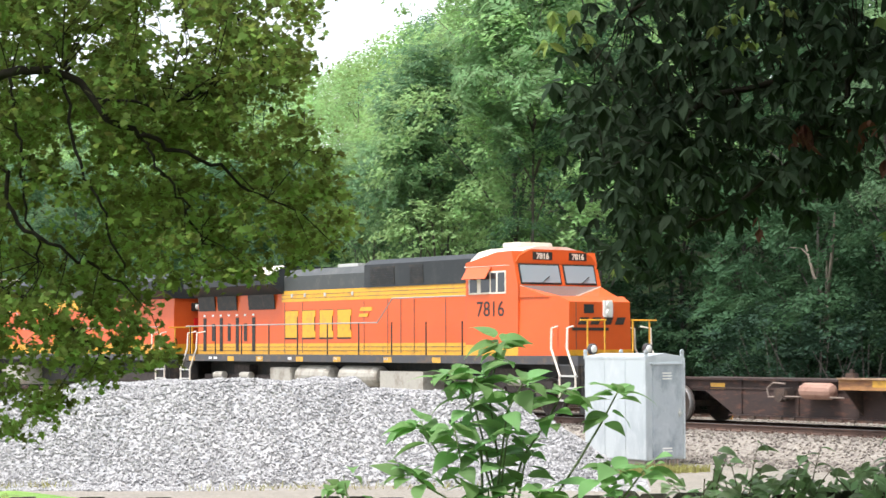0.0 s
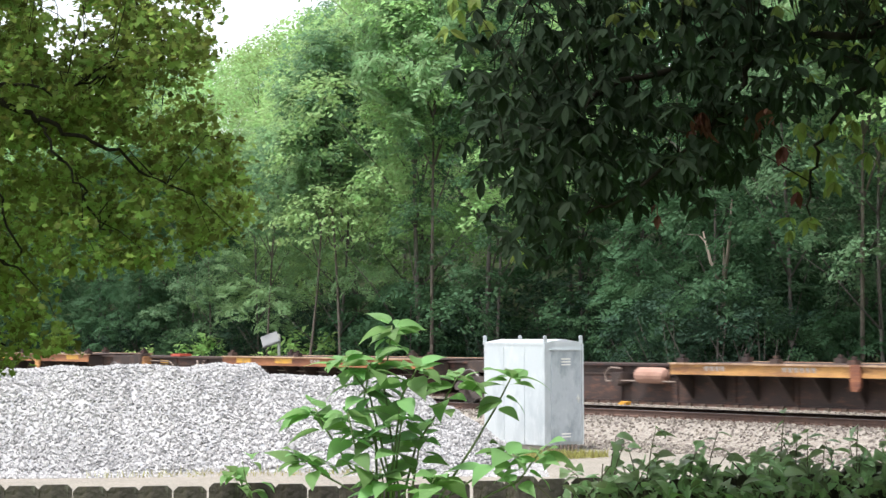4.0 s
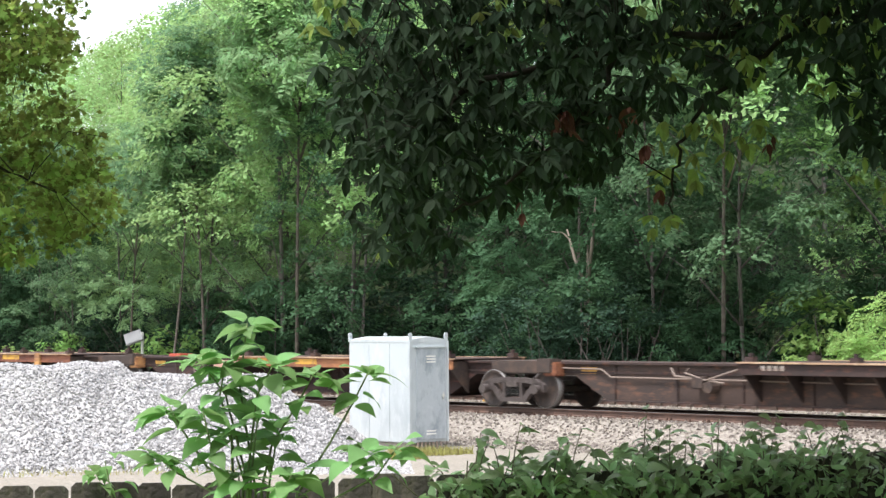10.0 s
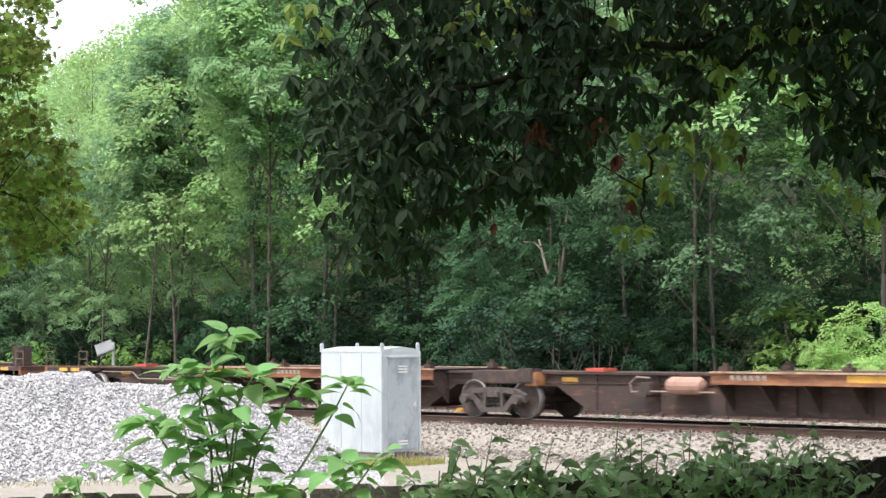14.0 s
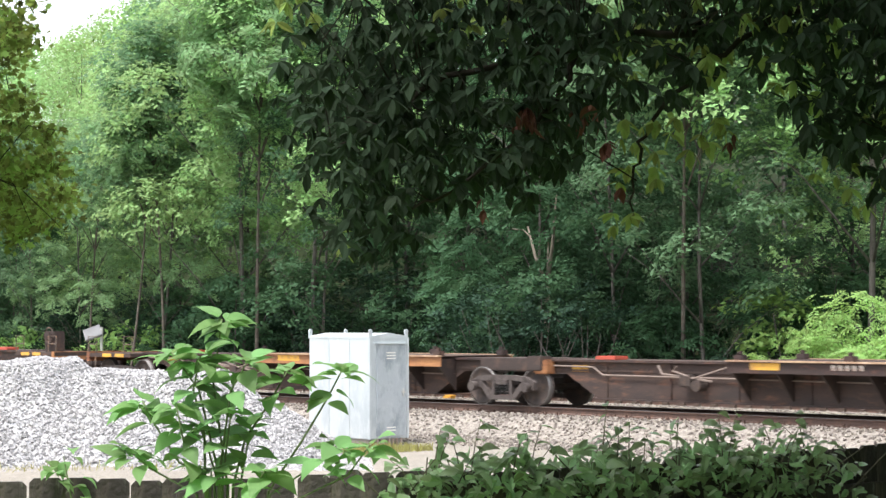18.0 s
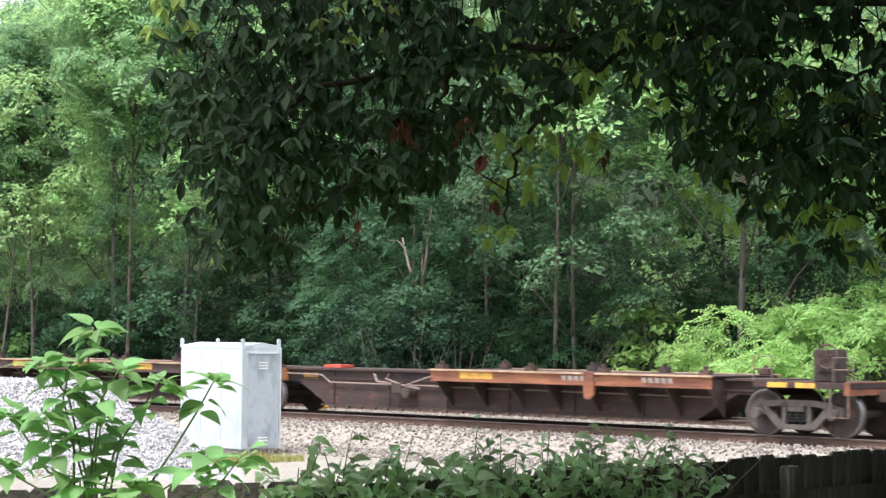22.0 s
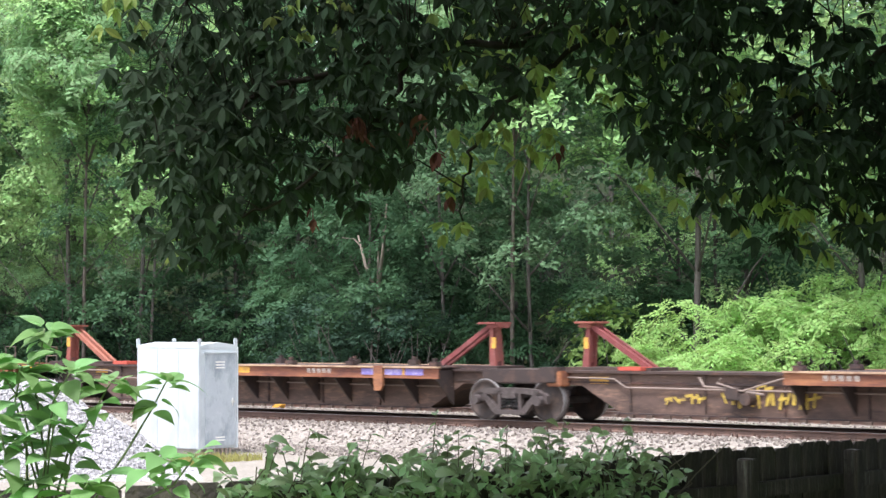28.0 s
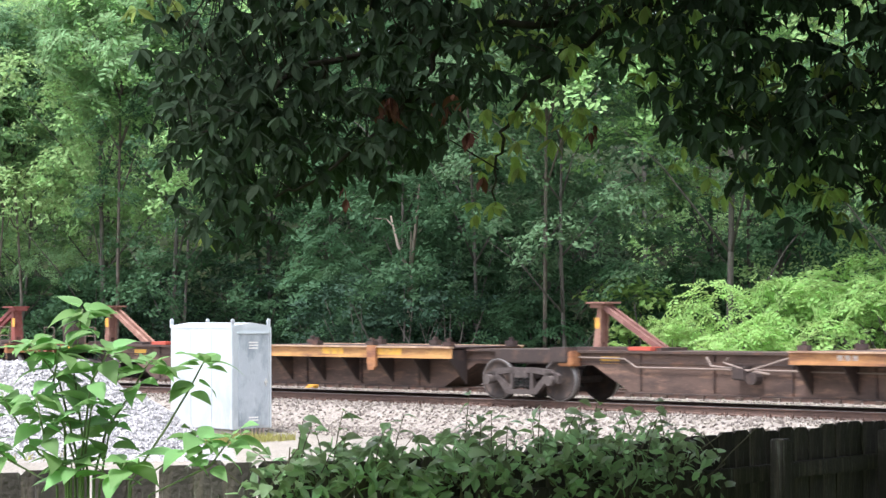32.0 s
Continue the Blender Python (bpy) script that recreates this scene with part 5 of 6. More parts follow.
    # writing on the sides: numbers are lettered, the railway's mark is plain blocks
    if kind == "lead":
        part("cab_number", writing("7816", 0.6, BLACK_PAINT, "cab_number", 1.08), BLACK_PAINT, base, "dark cab side number 7816", m=pose(18.0, -1.507, H + 1.1))
        for k in range(4):
            x = 6.25 + k * 1.05
            e = part("emblem_block", Shape().prism([(x, H + 0.55), (x + 0.8, H + 0.55), (x + 0.8, H + 0.72), (x + 0.72, H + 0.78), (x + 0.72, H + 1.2), (x + 0.8, H + 1.26), (x + 0.8, H + 1.42), (x, H + 1.42)], "y", -1.02, -1.0085), YELLOW, base, "yellow emblem block with dark edge")
            part("emblem_shadow", Shape().box(x - 0.04, x + 0.76, -1.0084, -1.0045, H + 0.5, H + 1.44), BLACK, e)
        part("emblem_wing", Shape().prism([(10.65, H + 1.36), (11.35, H + 1.36), (11.35, H + 1.48), (10.75, H + 1.48)], "y", -1.02, -1.0085).prism([(10.6, H + 1.18), (11.1, H + 1.18), (11.15, H + 1.28), (10.65, H + 1.28)], "y", -1.02, -1.0085), YELLOW, base)
    else:
        part("hood_number", writing("3735", 0.36, WHITE_PAINT, "hood_number", 0.95), WHITE_PAINT, base, "white number 3735", m=pose(3.0, -1.525, H + 2.33))
    return base


RED_BROWN = material("brown_hitch_paint", (0.2, 0.1, 0.075), 0.75, spots=[((0.3, 0.17, 0.13), 4, 0.4)], grain=0.2, per_object=0.2)
LEAD_AT, TRAIL_AT = -62.0, -63.1
lead = loco("lead")
MOVERS.append((lead, LEAD_AT))
trail = loco("trail")      # faces the other way, so its rear meets the rear of the first

R5 = "rusty brown articulated spine car with faded yellow deck edges, empty"
spine_car([-38.0, -20.6, -3.4, 15.9, 33.6, 52.4], 1, R5, tanks=(0, 1, 3), edge=RUST_ORANGE, brake_end=None)
spine_car([56.7, 71.9, 89.0, 106.7, 123.8, 141.0], 2, R5, tanks=(1, 2), brake_end=True)
spine_car([145.1, 163.4, 181.6, 200.0], 3, "rusty brown articulated spine car with red pads, empty", tanks=(1, 2), mirror=(2,), pads=True, brake_end=True)
spine_car([204.5, 220.5, 237.6, 254.5, 272.1, 288.7], 4, R5, tanks=(2,), pads=True, brake_end=True)
blue_car = spine_car([292.85, 310.4, 328.6, 346.0], 5, "rusty spine car with yellow plates and blue graffiti, empty", tanks=(), mirror=(1, 2), mirror_tail=7.7, brake_end=False)
big_graffiti(blue_car, 321.2 - 292.85)
tag_car = spine_car([350.2, 367.0, 385.2, 402.4], 6, "rusty spine car with raised red trailer hitches, empty", tanks=(2,), mirror=(2,), hitches=((0, 1, None), (1, -1, None), (1, 1, None), (2, -1, None), (2, 1, None), (3, -1, None)), pads=True, sill=RUST_TAN)
scrawl(tag_car, 370.9 - 350.2, 1.0, 0.42, 0.28, GRAFFITI_YELLOW, 1, "yellow_tag_stroke")
scrawl(tag_car, 372.4 - 350.2, 2.2, 0.38, 0.45, GRAFFITI_YELLOW, 2, "yellow_tag_stroke")
scrawl(tag_car, 387.3 - 350.2, 2.3, 0.34, 0.32, GRAFFITI_WHITE, 3, "white_tag_stroke")
for dx in (0.0, 0.75, 1.4):
    part("violet_patch", Shape().box(362.7 - 350.2 + dx, 363.25 - 350.2 + dx, -1.292, -1.288, 0.985, 1.13), GRAFFITI_VIOLET, tag_car, "violet paint patch")
spine_car([406.8, 422.8, 440.5, 458.0], 7, "rusty spine car with raised brown trailer hitches, empty", tanks=(0,), hitches=((0, 1, RED_BROWN), (1, 1, RED_BROWN), (2, 1, RED_BROWN)), pads=True, brake_end=False, sill=RUST_TAN)


# ---- woods on the hill beyond the line ----
LEAF_KINDS = {          # template, leaves in a tuft, tufts to a square metre of lobe, spread of a tuft, lift of the leaf faces
    "small": (SPRAY, SPRAY_F, 19, 13, 0.2, 0.75),
    "pinnate": (PINNATE, PINNATE_F, 3, 12, 0.17, 0.75),
    "far": (SPRAY, SPRAY_F, 8, 6.5, 0.3, 0.8),
    "ridge": (SPRAY, SPRAY_F, 5, 4.5, 0.4, 0.8)}


def lobe_leaves(g, lobes, size, leaf, full=1.0):
    """Tufts of leaves over the outside of the crown's lobes (x, y, z, radius)."""
    template, faces, per, dense, loose, lift = LEAF_KINDS[leaf]
    cs, ns = [], []
    for x, y, z, r in lobes:
        k = max(5, int(dense * full * r * r))
        d = g.normal(size=(k, 3))
        d /= np.linalg.norm(d, axis=1, keepdims=True)
        d[:, 2] = np.where(d[:, 2] < -0.3, -d[:, 2], d[:, 2])
        hub = np.array([[x, y, z]]) + d * (r * (0.8 + 0.24 * g.random(k)))[:, None] * np.array([[1, 1, 0.8]])
        c = hub[:, None] + g.normal(size=(k, per, 3)) * loose * np.array([1, 1, 0.6]) * min(1.0, 0.4 + r * 0.4)
        n = d[:, None] * 0.8 + g.normal(size=(k, per, 3)) * 0.42 + np.array([0, 0, lift])
        cs.append(c.reshape(-1, 3))
        ns.append(n.reshape(-1, 3))
    c, n = np.concatenate(cs), np.concatenate(ns)
    return scatter(c, n, g.uniform(0, 6.28, len(c)), g.uniform(0.65, 1.35, len(c)) * size, template, faces)


def tree_kind(seed, height, spread, bare, mat, lean=0.0, bark=None, size=0.195, narrow=False, leaf="small", full=1.0):
    """A broadleaf tree: tapered trunk, limbs, and a crown of lobes; bare: height of the lowest lobes."""
    rnd, g = random.Random(seed), np.random.default_rng(seed)
    trunk = Shape()
    bend = rnd.uniform(-0.6, 0.6)
    top = height * 0.86
    spine = [(lean * h * 0.1 + bend * math.sin(h / height * 3), 0.4 * math.sin(h / height * 2.5 + seed), h) for h in np.linspace(-0.6, top, 9)]
    trunk.tube(spine, 0.0042 * height + 0.015, 8, 0.02)
    lobes = []
    n = int(12 + height * 0.85)
    for i in range(n):
        f = (i + rnd.random()) / n
        h = bare + (height - bare) * f
        wide = spread * (math.sin(math.pi * min(1, 0.22 + 0.78 * f)) ** 0.7 if not narrow else (0.35 + 0.65 * math.sin(math.pi * f)))
        a = i * 2.4 + rnd.uniform(-0.5, 0.5)
        d = wide * math.sqrt(rnd.uniform(0.25, 1.0))
        k = min(8, int((h + 0.6) / (top + 0.6) * 8))
        bx, by, _ = spine[k]
        c = (bx + d * math.cos(a), by + d * math.sin(a), h)
        lobes.append((*c, rnd.uniform(0.75, 1.5) * (0.62 + spread * 0.17)))
        if i % 2 == 0:
            root = spine[max(1, k - 1)]
            mid = ((root[0] + c[0]) / 2, (root[1] + c[1]) / 2, (root[2] + c[2]) / 2 + 0.3)
            trunk.tube([root, mid, c], 0.015 + 0.0014 * height, 5, 0.006)
    base = thing("broadleaf_tree", TREE_LABEL[mat.name], "tree", group="trees of the wooded hillside")
    part("trunk", trunk, bark or BARK, base, smooth_shade=True)
    TREE_HEIGHT[base] = height + 0.6
    part("crown", lobe_leaves(g, lobes, size, leaf, full), mat, base, kind="stuff")
    return base


TREE_LABEL = {"forest_leaf_mid": "mid-green broadleaf tree in the hillside wood", "forest_leaf_bright": "bright green broadleaf tree in the hillside wood",
              "forest_leaf_shade_dark": "broadleaf tree in the hillside wood, shade put into its dark green", "forest_leaf_blue": "bluish green broadleaf tree in the hillside wood",
              "hill_leaf_hazed_olive": "olive-green broadleaf tree on the ridge, haze put into its pale colour"}


def shrub_kind(seed, height, spread, mat, label, size=0.14, leaf="small", full=1.0):
    rnd, g = random.Random(seed), np.random.default_rng(seed)
    stems = Shape()
    lobes = []
    for i in range(int(9 + spread * 3)):
        a, d = rnd.uniform(0, 6.28), spread * math.sqrt(rnd.random())
        h = height * rnd.uniform(0.25, 0.9) * (1 - 0.35 * d / spread)
        c = (d * math.cos(a), d * math.sin(a), h)
        stems.tube([(c[0] * 0.3, c[1] * 0.3, -0.3), (c[0] * 0.6, c[1] * 0.6, h * 0.5), c], 0.035, 4, 0.01)
        lobes.append((*c, rnd.uniform(0.4, 0.75) * (0.4 + height * 0.2)))
    base = thing("shrub", label, "shrub", group="undergrowth at the wood's edge")
    part("stem", stems, BARK, base)
    part("foliage", lobe_leaves(g, lobes, size, leaf, full), mat, base, kind="stuff")
    return base


TREE_HEIGHT = {}


def tallest(along, off):
    """How tall a tree may stand: the wood is lower towards the open end of the valley."""
    p = track_point(along, off)
    bearing, far = math.degrees(math.atan2(p.x, p.y)), math.hypot(p.x, p.y)
    if bearing > 5:
        return 99
    rise = 5.4 + 4.8 * smooth(0.5, 5, bearing) if off < 38 else 7.7 + 2.2 * smooth(-0.5, 4.5, bearing)
    return max(4.5, EYE.z + far * math.tan(radians(rise)) - ground_height(along, off))


def place(kinds, spots):
    """First spots take the originals, the rest copies; a spot is (kind, along, off, turn, scale)."""
    used = set()
    for k, a, o, turn, s in spots:
        if kinds[k]["category"] == "tree":
            s = min(s, tallest(a, o) / TREE_HEIGHT[kinds[k]])
        m = Matrix.Translation(track_point(a, o, ground_height(a, o) - 0.1)) @ Matrix.Rotation(turn, 4, "Z")
        if k not in used:
            used.add(k)
            kinds[k].matrix_basis = m
            kinds[k].scale = (s, s, s)
        else:
            ob = copy_thing(kinds[k], m)
            ob.matrix_basis = m
            ob.scale = (s, s, s)


BARK_SLENDER = material("pale_slender_bark", (0.11, 0.092, 0.075), 0.95, spots=[((0.17, 0.15, 0.12), 4, 0.4)], grain=0.2, grain_scale=14)


def woods():
    front = [tree_kind(31, 17, 4.2, 3.8, FOREST[0], 0.3), tree_kind(32, 19, 4.6, 4.8, FOREST[3], -0.3, size=0.5, leaf="pinnate"),
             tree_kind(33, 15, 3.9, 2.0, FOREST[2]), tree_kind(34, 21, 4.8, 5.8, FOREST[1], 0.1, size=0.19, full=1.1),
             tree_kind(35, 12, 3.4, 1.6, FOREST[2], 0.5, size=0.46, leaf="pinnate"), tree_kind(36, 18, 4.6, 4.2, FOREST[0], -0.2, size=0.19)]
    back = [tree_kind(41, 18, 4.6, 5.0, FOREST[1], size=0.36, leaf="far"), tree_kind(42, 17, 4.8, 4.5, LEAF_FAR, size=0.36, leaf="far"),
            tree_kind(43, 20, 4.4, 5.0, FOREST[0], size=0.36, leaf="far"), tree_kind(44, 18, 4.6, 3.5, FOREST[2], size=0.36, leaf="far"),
            tree_kind(45, 17, 4.8, 4.5, LEAF_FAR, size=0.55, leaf="ridge"), tree_kind(46, 18, 4.6, 5.0, FOREST[1], size=0.55, leaf="ridge")]
    rnd = random.Random(77)
    spots = []
    for row, off in enumerate((9.5, 14.0)):
        lo, hi = -(34.4 + off) * math.tan(radians(71)), -(34.4 + off) * math.tan(radians(26)) + 6
        gap = 3.9 + row * 1.2
        a = lo
        while a < hi:
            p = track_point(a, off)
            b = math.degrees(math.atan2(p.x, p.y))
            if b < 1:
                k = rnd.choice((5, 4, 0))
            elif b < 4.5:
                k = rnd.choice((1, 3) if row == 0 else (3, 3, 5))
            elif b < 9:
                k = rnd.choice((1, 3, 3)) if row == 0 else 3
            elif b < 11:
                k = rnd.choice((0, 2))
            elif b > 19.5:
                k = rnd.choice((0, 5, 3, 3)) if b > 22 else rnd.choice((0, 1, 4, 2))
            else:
                # dark kinds here put the shade of the deep wood into leaf colour
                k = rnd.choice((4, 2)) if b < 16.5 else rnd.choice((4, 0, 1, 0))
            spots.append((k, a + rnd.uniform(-1.2, 1.2), off + rnd.uniform(-1.8, 1.8), rnd.uniform(0, 6.28), rnd.uniform(0.8, 1.12)))
            a += gap * rnd.uniform(0.75, 1.25)
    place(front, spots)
    spots = []
    for row, off in enumerate((19, 25, 32, 40, 49, 60, 74, 92, 114, 140, 168)):
        lo, hi = -(34.4 + off) * math.tan(radians(68 if off > 60 else 71)), -(34.4 + off) * math.tan(radians(30 if off < 70 else 46))
        gap = 4.6 + row * 0.9
        a = lo
        while a < hi:
            k = rnd.choice((0, 0, 0, 2, 1)) if a > -150 else rnd.choice((1, 1, 2, 0))
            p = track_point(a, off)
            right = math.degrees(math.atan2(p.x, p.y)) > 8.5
            # dark kind behind: shade between the trees is in its colour
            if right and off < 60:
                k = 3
            elif off > 70:
                k = rnd.choice((4, 4, 5))
            spots.append((k, a + rnd.uniform(-2, 2), off + rnd.uniform(-3, 3), rnd.uniform(0, 6.28), rnd.uniform(0.8, 1.15)))
            a += gap * rnd.uniform(0.75, 1.25) * (1.5 if right else 1)
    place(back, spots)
    # slender trunks at the edge of the wood
    thin = [tree_kind(71, 13, 1.8, 7.6, FOREST[0], 0.5, BARK_SLENDER), tree_kind(72, 15, 2.0, 8.4, FOREST[3], -0.3, BARK_SLENDER, 0.7, leaf="pinnate")]
    place(thin, [(k, -(34.36 + off) * math.tan(ALPHA - radians(b)), off, turn, 1.0) for k, b, off, turn in
                 ((0, 1.45, 7.2, 0.4), (1, 2.55, 7.0, 2.0), (0, 3.35, 7.4, 3.6), (1, 6.2, 7.6, 1.0), (1, 18.5, 9.0, 0.8))])
    low = [shrub_kind(51, 3.2, 1.9, LEAF_SHADE, "shrub at the wood's edge, shade put into its dark green"), shrub_kind(52, 4.6, 2.2, LEAF_SHADE, "tall shrub at the wood's edge, shade put into its dark green"),
           shrub_kind(53, 2.4, 1.6, LEAF_SHADE, "pinnate shrub at the wood's edge, shade put into its dark green", 0.42, "pinnate"), shrub_kind(54, 5.5, 2.0, FOREST[2], "tall bluish green sapling at the wood's edge", 0.46, "pinnate"),
           shrub_kind(55, 5.2, 2.2, FOREST[1], "tall light green shrub at the wood's edge")]
    spots = []
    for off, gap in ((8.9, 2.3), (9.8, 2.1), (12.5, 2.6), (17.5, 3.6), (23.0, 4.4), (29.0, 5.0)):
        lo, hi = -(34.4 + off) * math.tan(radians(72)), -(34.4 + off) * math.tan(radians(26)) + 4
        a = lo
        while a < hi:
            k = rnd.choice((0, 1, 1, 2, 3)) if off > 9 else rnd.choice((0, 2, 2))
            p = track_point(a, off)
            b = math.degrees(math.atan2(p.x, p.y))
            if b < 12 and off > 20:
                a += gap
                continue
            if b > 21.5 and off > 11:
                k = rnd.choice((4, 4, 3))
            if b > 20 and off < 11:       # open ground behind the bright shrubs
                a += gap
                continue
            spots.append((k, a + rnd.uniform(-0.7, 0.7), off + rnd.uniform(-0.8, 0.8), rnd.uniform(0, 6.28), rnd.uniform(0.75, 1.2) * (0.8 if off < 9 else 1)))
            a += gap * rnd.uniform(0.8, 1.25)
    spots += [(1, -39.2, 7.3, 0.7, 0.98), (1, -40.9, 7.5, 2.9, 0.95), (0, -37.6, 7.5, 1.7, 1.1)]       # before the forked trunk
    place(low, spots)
    # bright shrubs in the open strip beside the line
    bright = [shrub_kind(61, 3.3, 2.0, LEAF_SUMAC, "bright yellow-green shrub in the open beside the line", 0.24, "pinnate", 5.5), shrub_kind(62, 1.5, 0.8, LEAF_SUMAC, "small bright green shrub beside the line", 0.14), shrub_kind(63, 3.2, 1.0, LEAF_LIME, "yellow-green sapling before the dark wood", 0.15)]
    spots = [(0, -30.9, 8.8, 1.3, 1.03), (0, -28.5, 9.0, 2.4, 1.45), (0, -26.2, 9.0, 3.5, 1.68), (0, -23.1, 8.8, 4.4, 1.68), (0, -19.8, 9.0, 5.2, 1.6), (0, -16.7, 9.0, 0.9, 1.55),
             (1, -68.3, 7.7, 0.4, 1.7), (1, -60.3, 7.7, 1.0, 1.75), (1, -66.4, 7.8, 2.2, 1.25), (1, -71.3, 7.8, 2.9, 1.3), (1, -63.2, 7.8, 1.9, 1.15), (2, -(34.36 + 9.6) * math.tan(ALPHA - radians(21.6)), 9.6, 0.6, 1.35)]
    place(bright, spots)


woods()


def forked_trunk():
    base = thing("dead_forked_tree", "pale bare forked trunk among dark trees", "dead tree", Matrix.Translation(track_point(-40.4, 8.85, ground_height(-40.4, 8.85))))
    s = Shape()
    r = ALONG
    s.tube([(0, 0, -0.3), (0.03, 0, 1.6), r * 0.05 + Vector((0, 0, 3.75))], 0.1, 7, 0.085)
    for da, h, w in ((-0.78, 5.5, 0.07), (0.06, 5.0, 0.045), (0.4, 6.4, 0.075)):
        s.tube([r * 0.05 + Vector((0, 0, 3.7)), r * (0.05 + da * 0.62) + Vector((0, 0, 3.7 + (h - 3.7) * 0.5)), r * (0.05 + da) + Vector((0, 0, h))], w, 6, 0.025)
    s.tube([r * -0.6 + Vector((0, 0, 5.15)), r * -0.9 + Vector((0, 0, 5.4)), r * -1.4 + Vector((0, 0, 5.45))], 0.035, 5, 0.015)
    part("trunk", s, BARK_PALE, base, smooth_shade=True)


forked_trunk()


# ---- trees of the garden ----
def spot(bearing, rise, far):
    """A place seen from the garden path: bearing clockwise from +y, rise above the horizon, metres."""
    b, r = radians(bearing), radians(rise)
    return EYE + float(far) * Vector((math.sin(b) * math.cos(r), math.cos(b) * math.cos(r), math.sin(r)))


# boughs of the two garden trees: bearing, rise and half sizes in degrees
DARK_BOUGHS = [
    (9.9, 7.7, 2.8, 3.1), (9.9, 4.8, 2.3, 1.8), (8.9, 6.2, 1.6, 1.9), (9.5, 3.0, 1.5, 1.0), (13.0, 7.5, 3.6, 2.8),
    (13.5, 5.1, 2.1, 1.5), (16.7, 8.4, 3.8, 2.0), (20.3, 9.0, 4.3, 1.5), (23.4, 6.6, 1.0, 1.8), (23.8, 7.2, 2.5, 2.6),
    (26.1, 7.0, 2.7, 2.5), (25.1, 4.5, 1.3, 1.4), (26.9, 4.3, 2.1, 1.8), (29.0, 6.4, 2.0, 3.6), (28.7, 3.1, 1.0, 1.0),
    (11.3, 11.8, 4.9, 2.0), (17.9, 11.6, 5.7, 2.0), (24.4, 11.4, 5.7, 2.0), (23.0, 9.0, 2.2, 1.1)]
MAPLE_BOUGHS = [
    (-6.0, 8.3, 4.3, 2.8), (-2.2, 8.7, 1.8, 1.8), (-1.4, 7.7, 0.9, 1.1), (-3.1, 5.2, 3.3, 2.0), (-0.8, 4.7, 1.6, 2.0),
    (-6.8, 4.2, 3.3, 2.8), (-7.3, 0.8, 2.5, 1.5), (-5.7, 0.1, 1.5, 1.0), (-8.5, -1.5, 1.0, 1.0), (-3.1, 2.8, 2.5, 1.1),
    (-0.1, 3.1, 0.8, 0.8), (-0.3, 9.8, 0.8, 0.7), (-11.2, 5.1, 2.6, 5.7), (-7.6, 10.9, 6.5, 1.6), (-8.5, 8.8, 3.5, 2.4), (-4.5, 7.2, 2.5, 1.5)]


def bough_points(g, boughs, density, near, far, spread=0.4, cover=1.6):
    """Places of twigs within the boughs, gathered in drooping sprays with gaps between them."""
    out = []
    for b, e, rb, re in boughs:
        k = max(1, int(cover * rb * re / spread ** 2))
        a, r = g.uniform(0, 6.283, k), np.sqrt(g.random(k))
        for cb, ce, cd in zip(b + rb * r * np.cos(a), e + re * r * np.sin(a), g.uniform(near, far, k)):
            n = max(1, int(density * spread ** 2 / cover * g.uniform(0.6, 1.4)))
            x = g.normal(size=n) * spread * 0.62
            y = g.normal(size=n) * spread * 0.4 - 0.35 * np.abs(x)
            for bb, ee, d in zip(cb + x, ce + y, cd + g.normal(size=n) * 0.16):
                out.append(tuple(spot(bb, ee, d)))
    return np.array(out)


def whorls(g, places, leaves, length, droop):
    """Drooping leaves that radiate from twig ends."""
    sz = []
    c_all, n_all, d_all = [], [], []
    for p in places:
        k = g.integers(leaves - 2, leaves + 2)
        turn = g.uniform(0, 6.28)
        for i in range(k):
            a = turn + i * 6.28 / k + g.uniform(-0.4, 0.4)
            dr = droop + g.normal() * 0.42
            d = np.array([math.cos(a) * math.cos(dr), math.sin(a) * math.cos(dr), -math.sin(dr)])
            up = np.array([math.cos(a) * math.sin(dr), math.sin(a) * math.sin(dr), math.cos(dr)]) + g.normal(size=3) * 0.4
            s = length * g.uniform(0.6, 1.3)
            c_all.append(p + d * s * 0.55)
            n_all.append(up - d * up.dot(d))
            d_all.append(d)
            sz.append(s)
    n_all = np.array(n_all)
    n_all /= np.linalg.norm(n_all, axis=1, keepdims=True)
    d_all = np.array(d_all)
    ref = np.where(np.abs(n_all[:, 2:3]) < 0.9, np.array([[0, 0, 1.0]]), np.array([[1.0, 0, 0]]))
    a = np.cross(ref, n_all)
    a /= np.linalg.norm(a, axis=1, keepdims=True)
    b = np.cross(n_all, a)
    spin = np.arctan2(-(a * d_all).sum(1), (b * d_all).sum(1))
    return scatter(c_all, n_all, spin, sz, OVATE, OVATE_F)


def twigs(places, hubs, r, g, share=1.0):
    """Thin twigs from each place back to the nearest hub."""
    sh = Shape()
    hubs = np.array(hubs)
    for p in places:
        if g.random() > share:
            continue
        h = hubs[np.argmin(((hubs - p) ** 2).sum(1))]
        if ((h - p) ** 2).sum() > 0.8:
            continue
        mid = (p + h) / 2 + g.normal(size=3) * 0.05 + [0, 0, 0.06]
        sh.tube([tuple(h), tuple(mid), tuple(p)], r, 4, r * 0.4)
    return sh


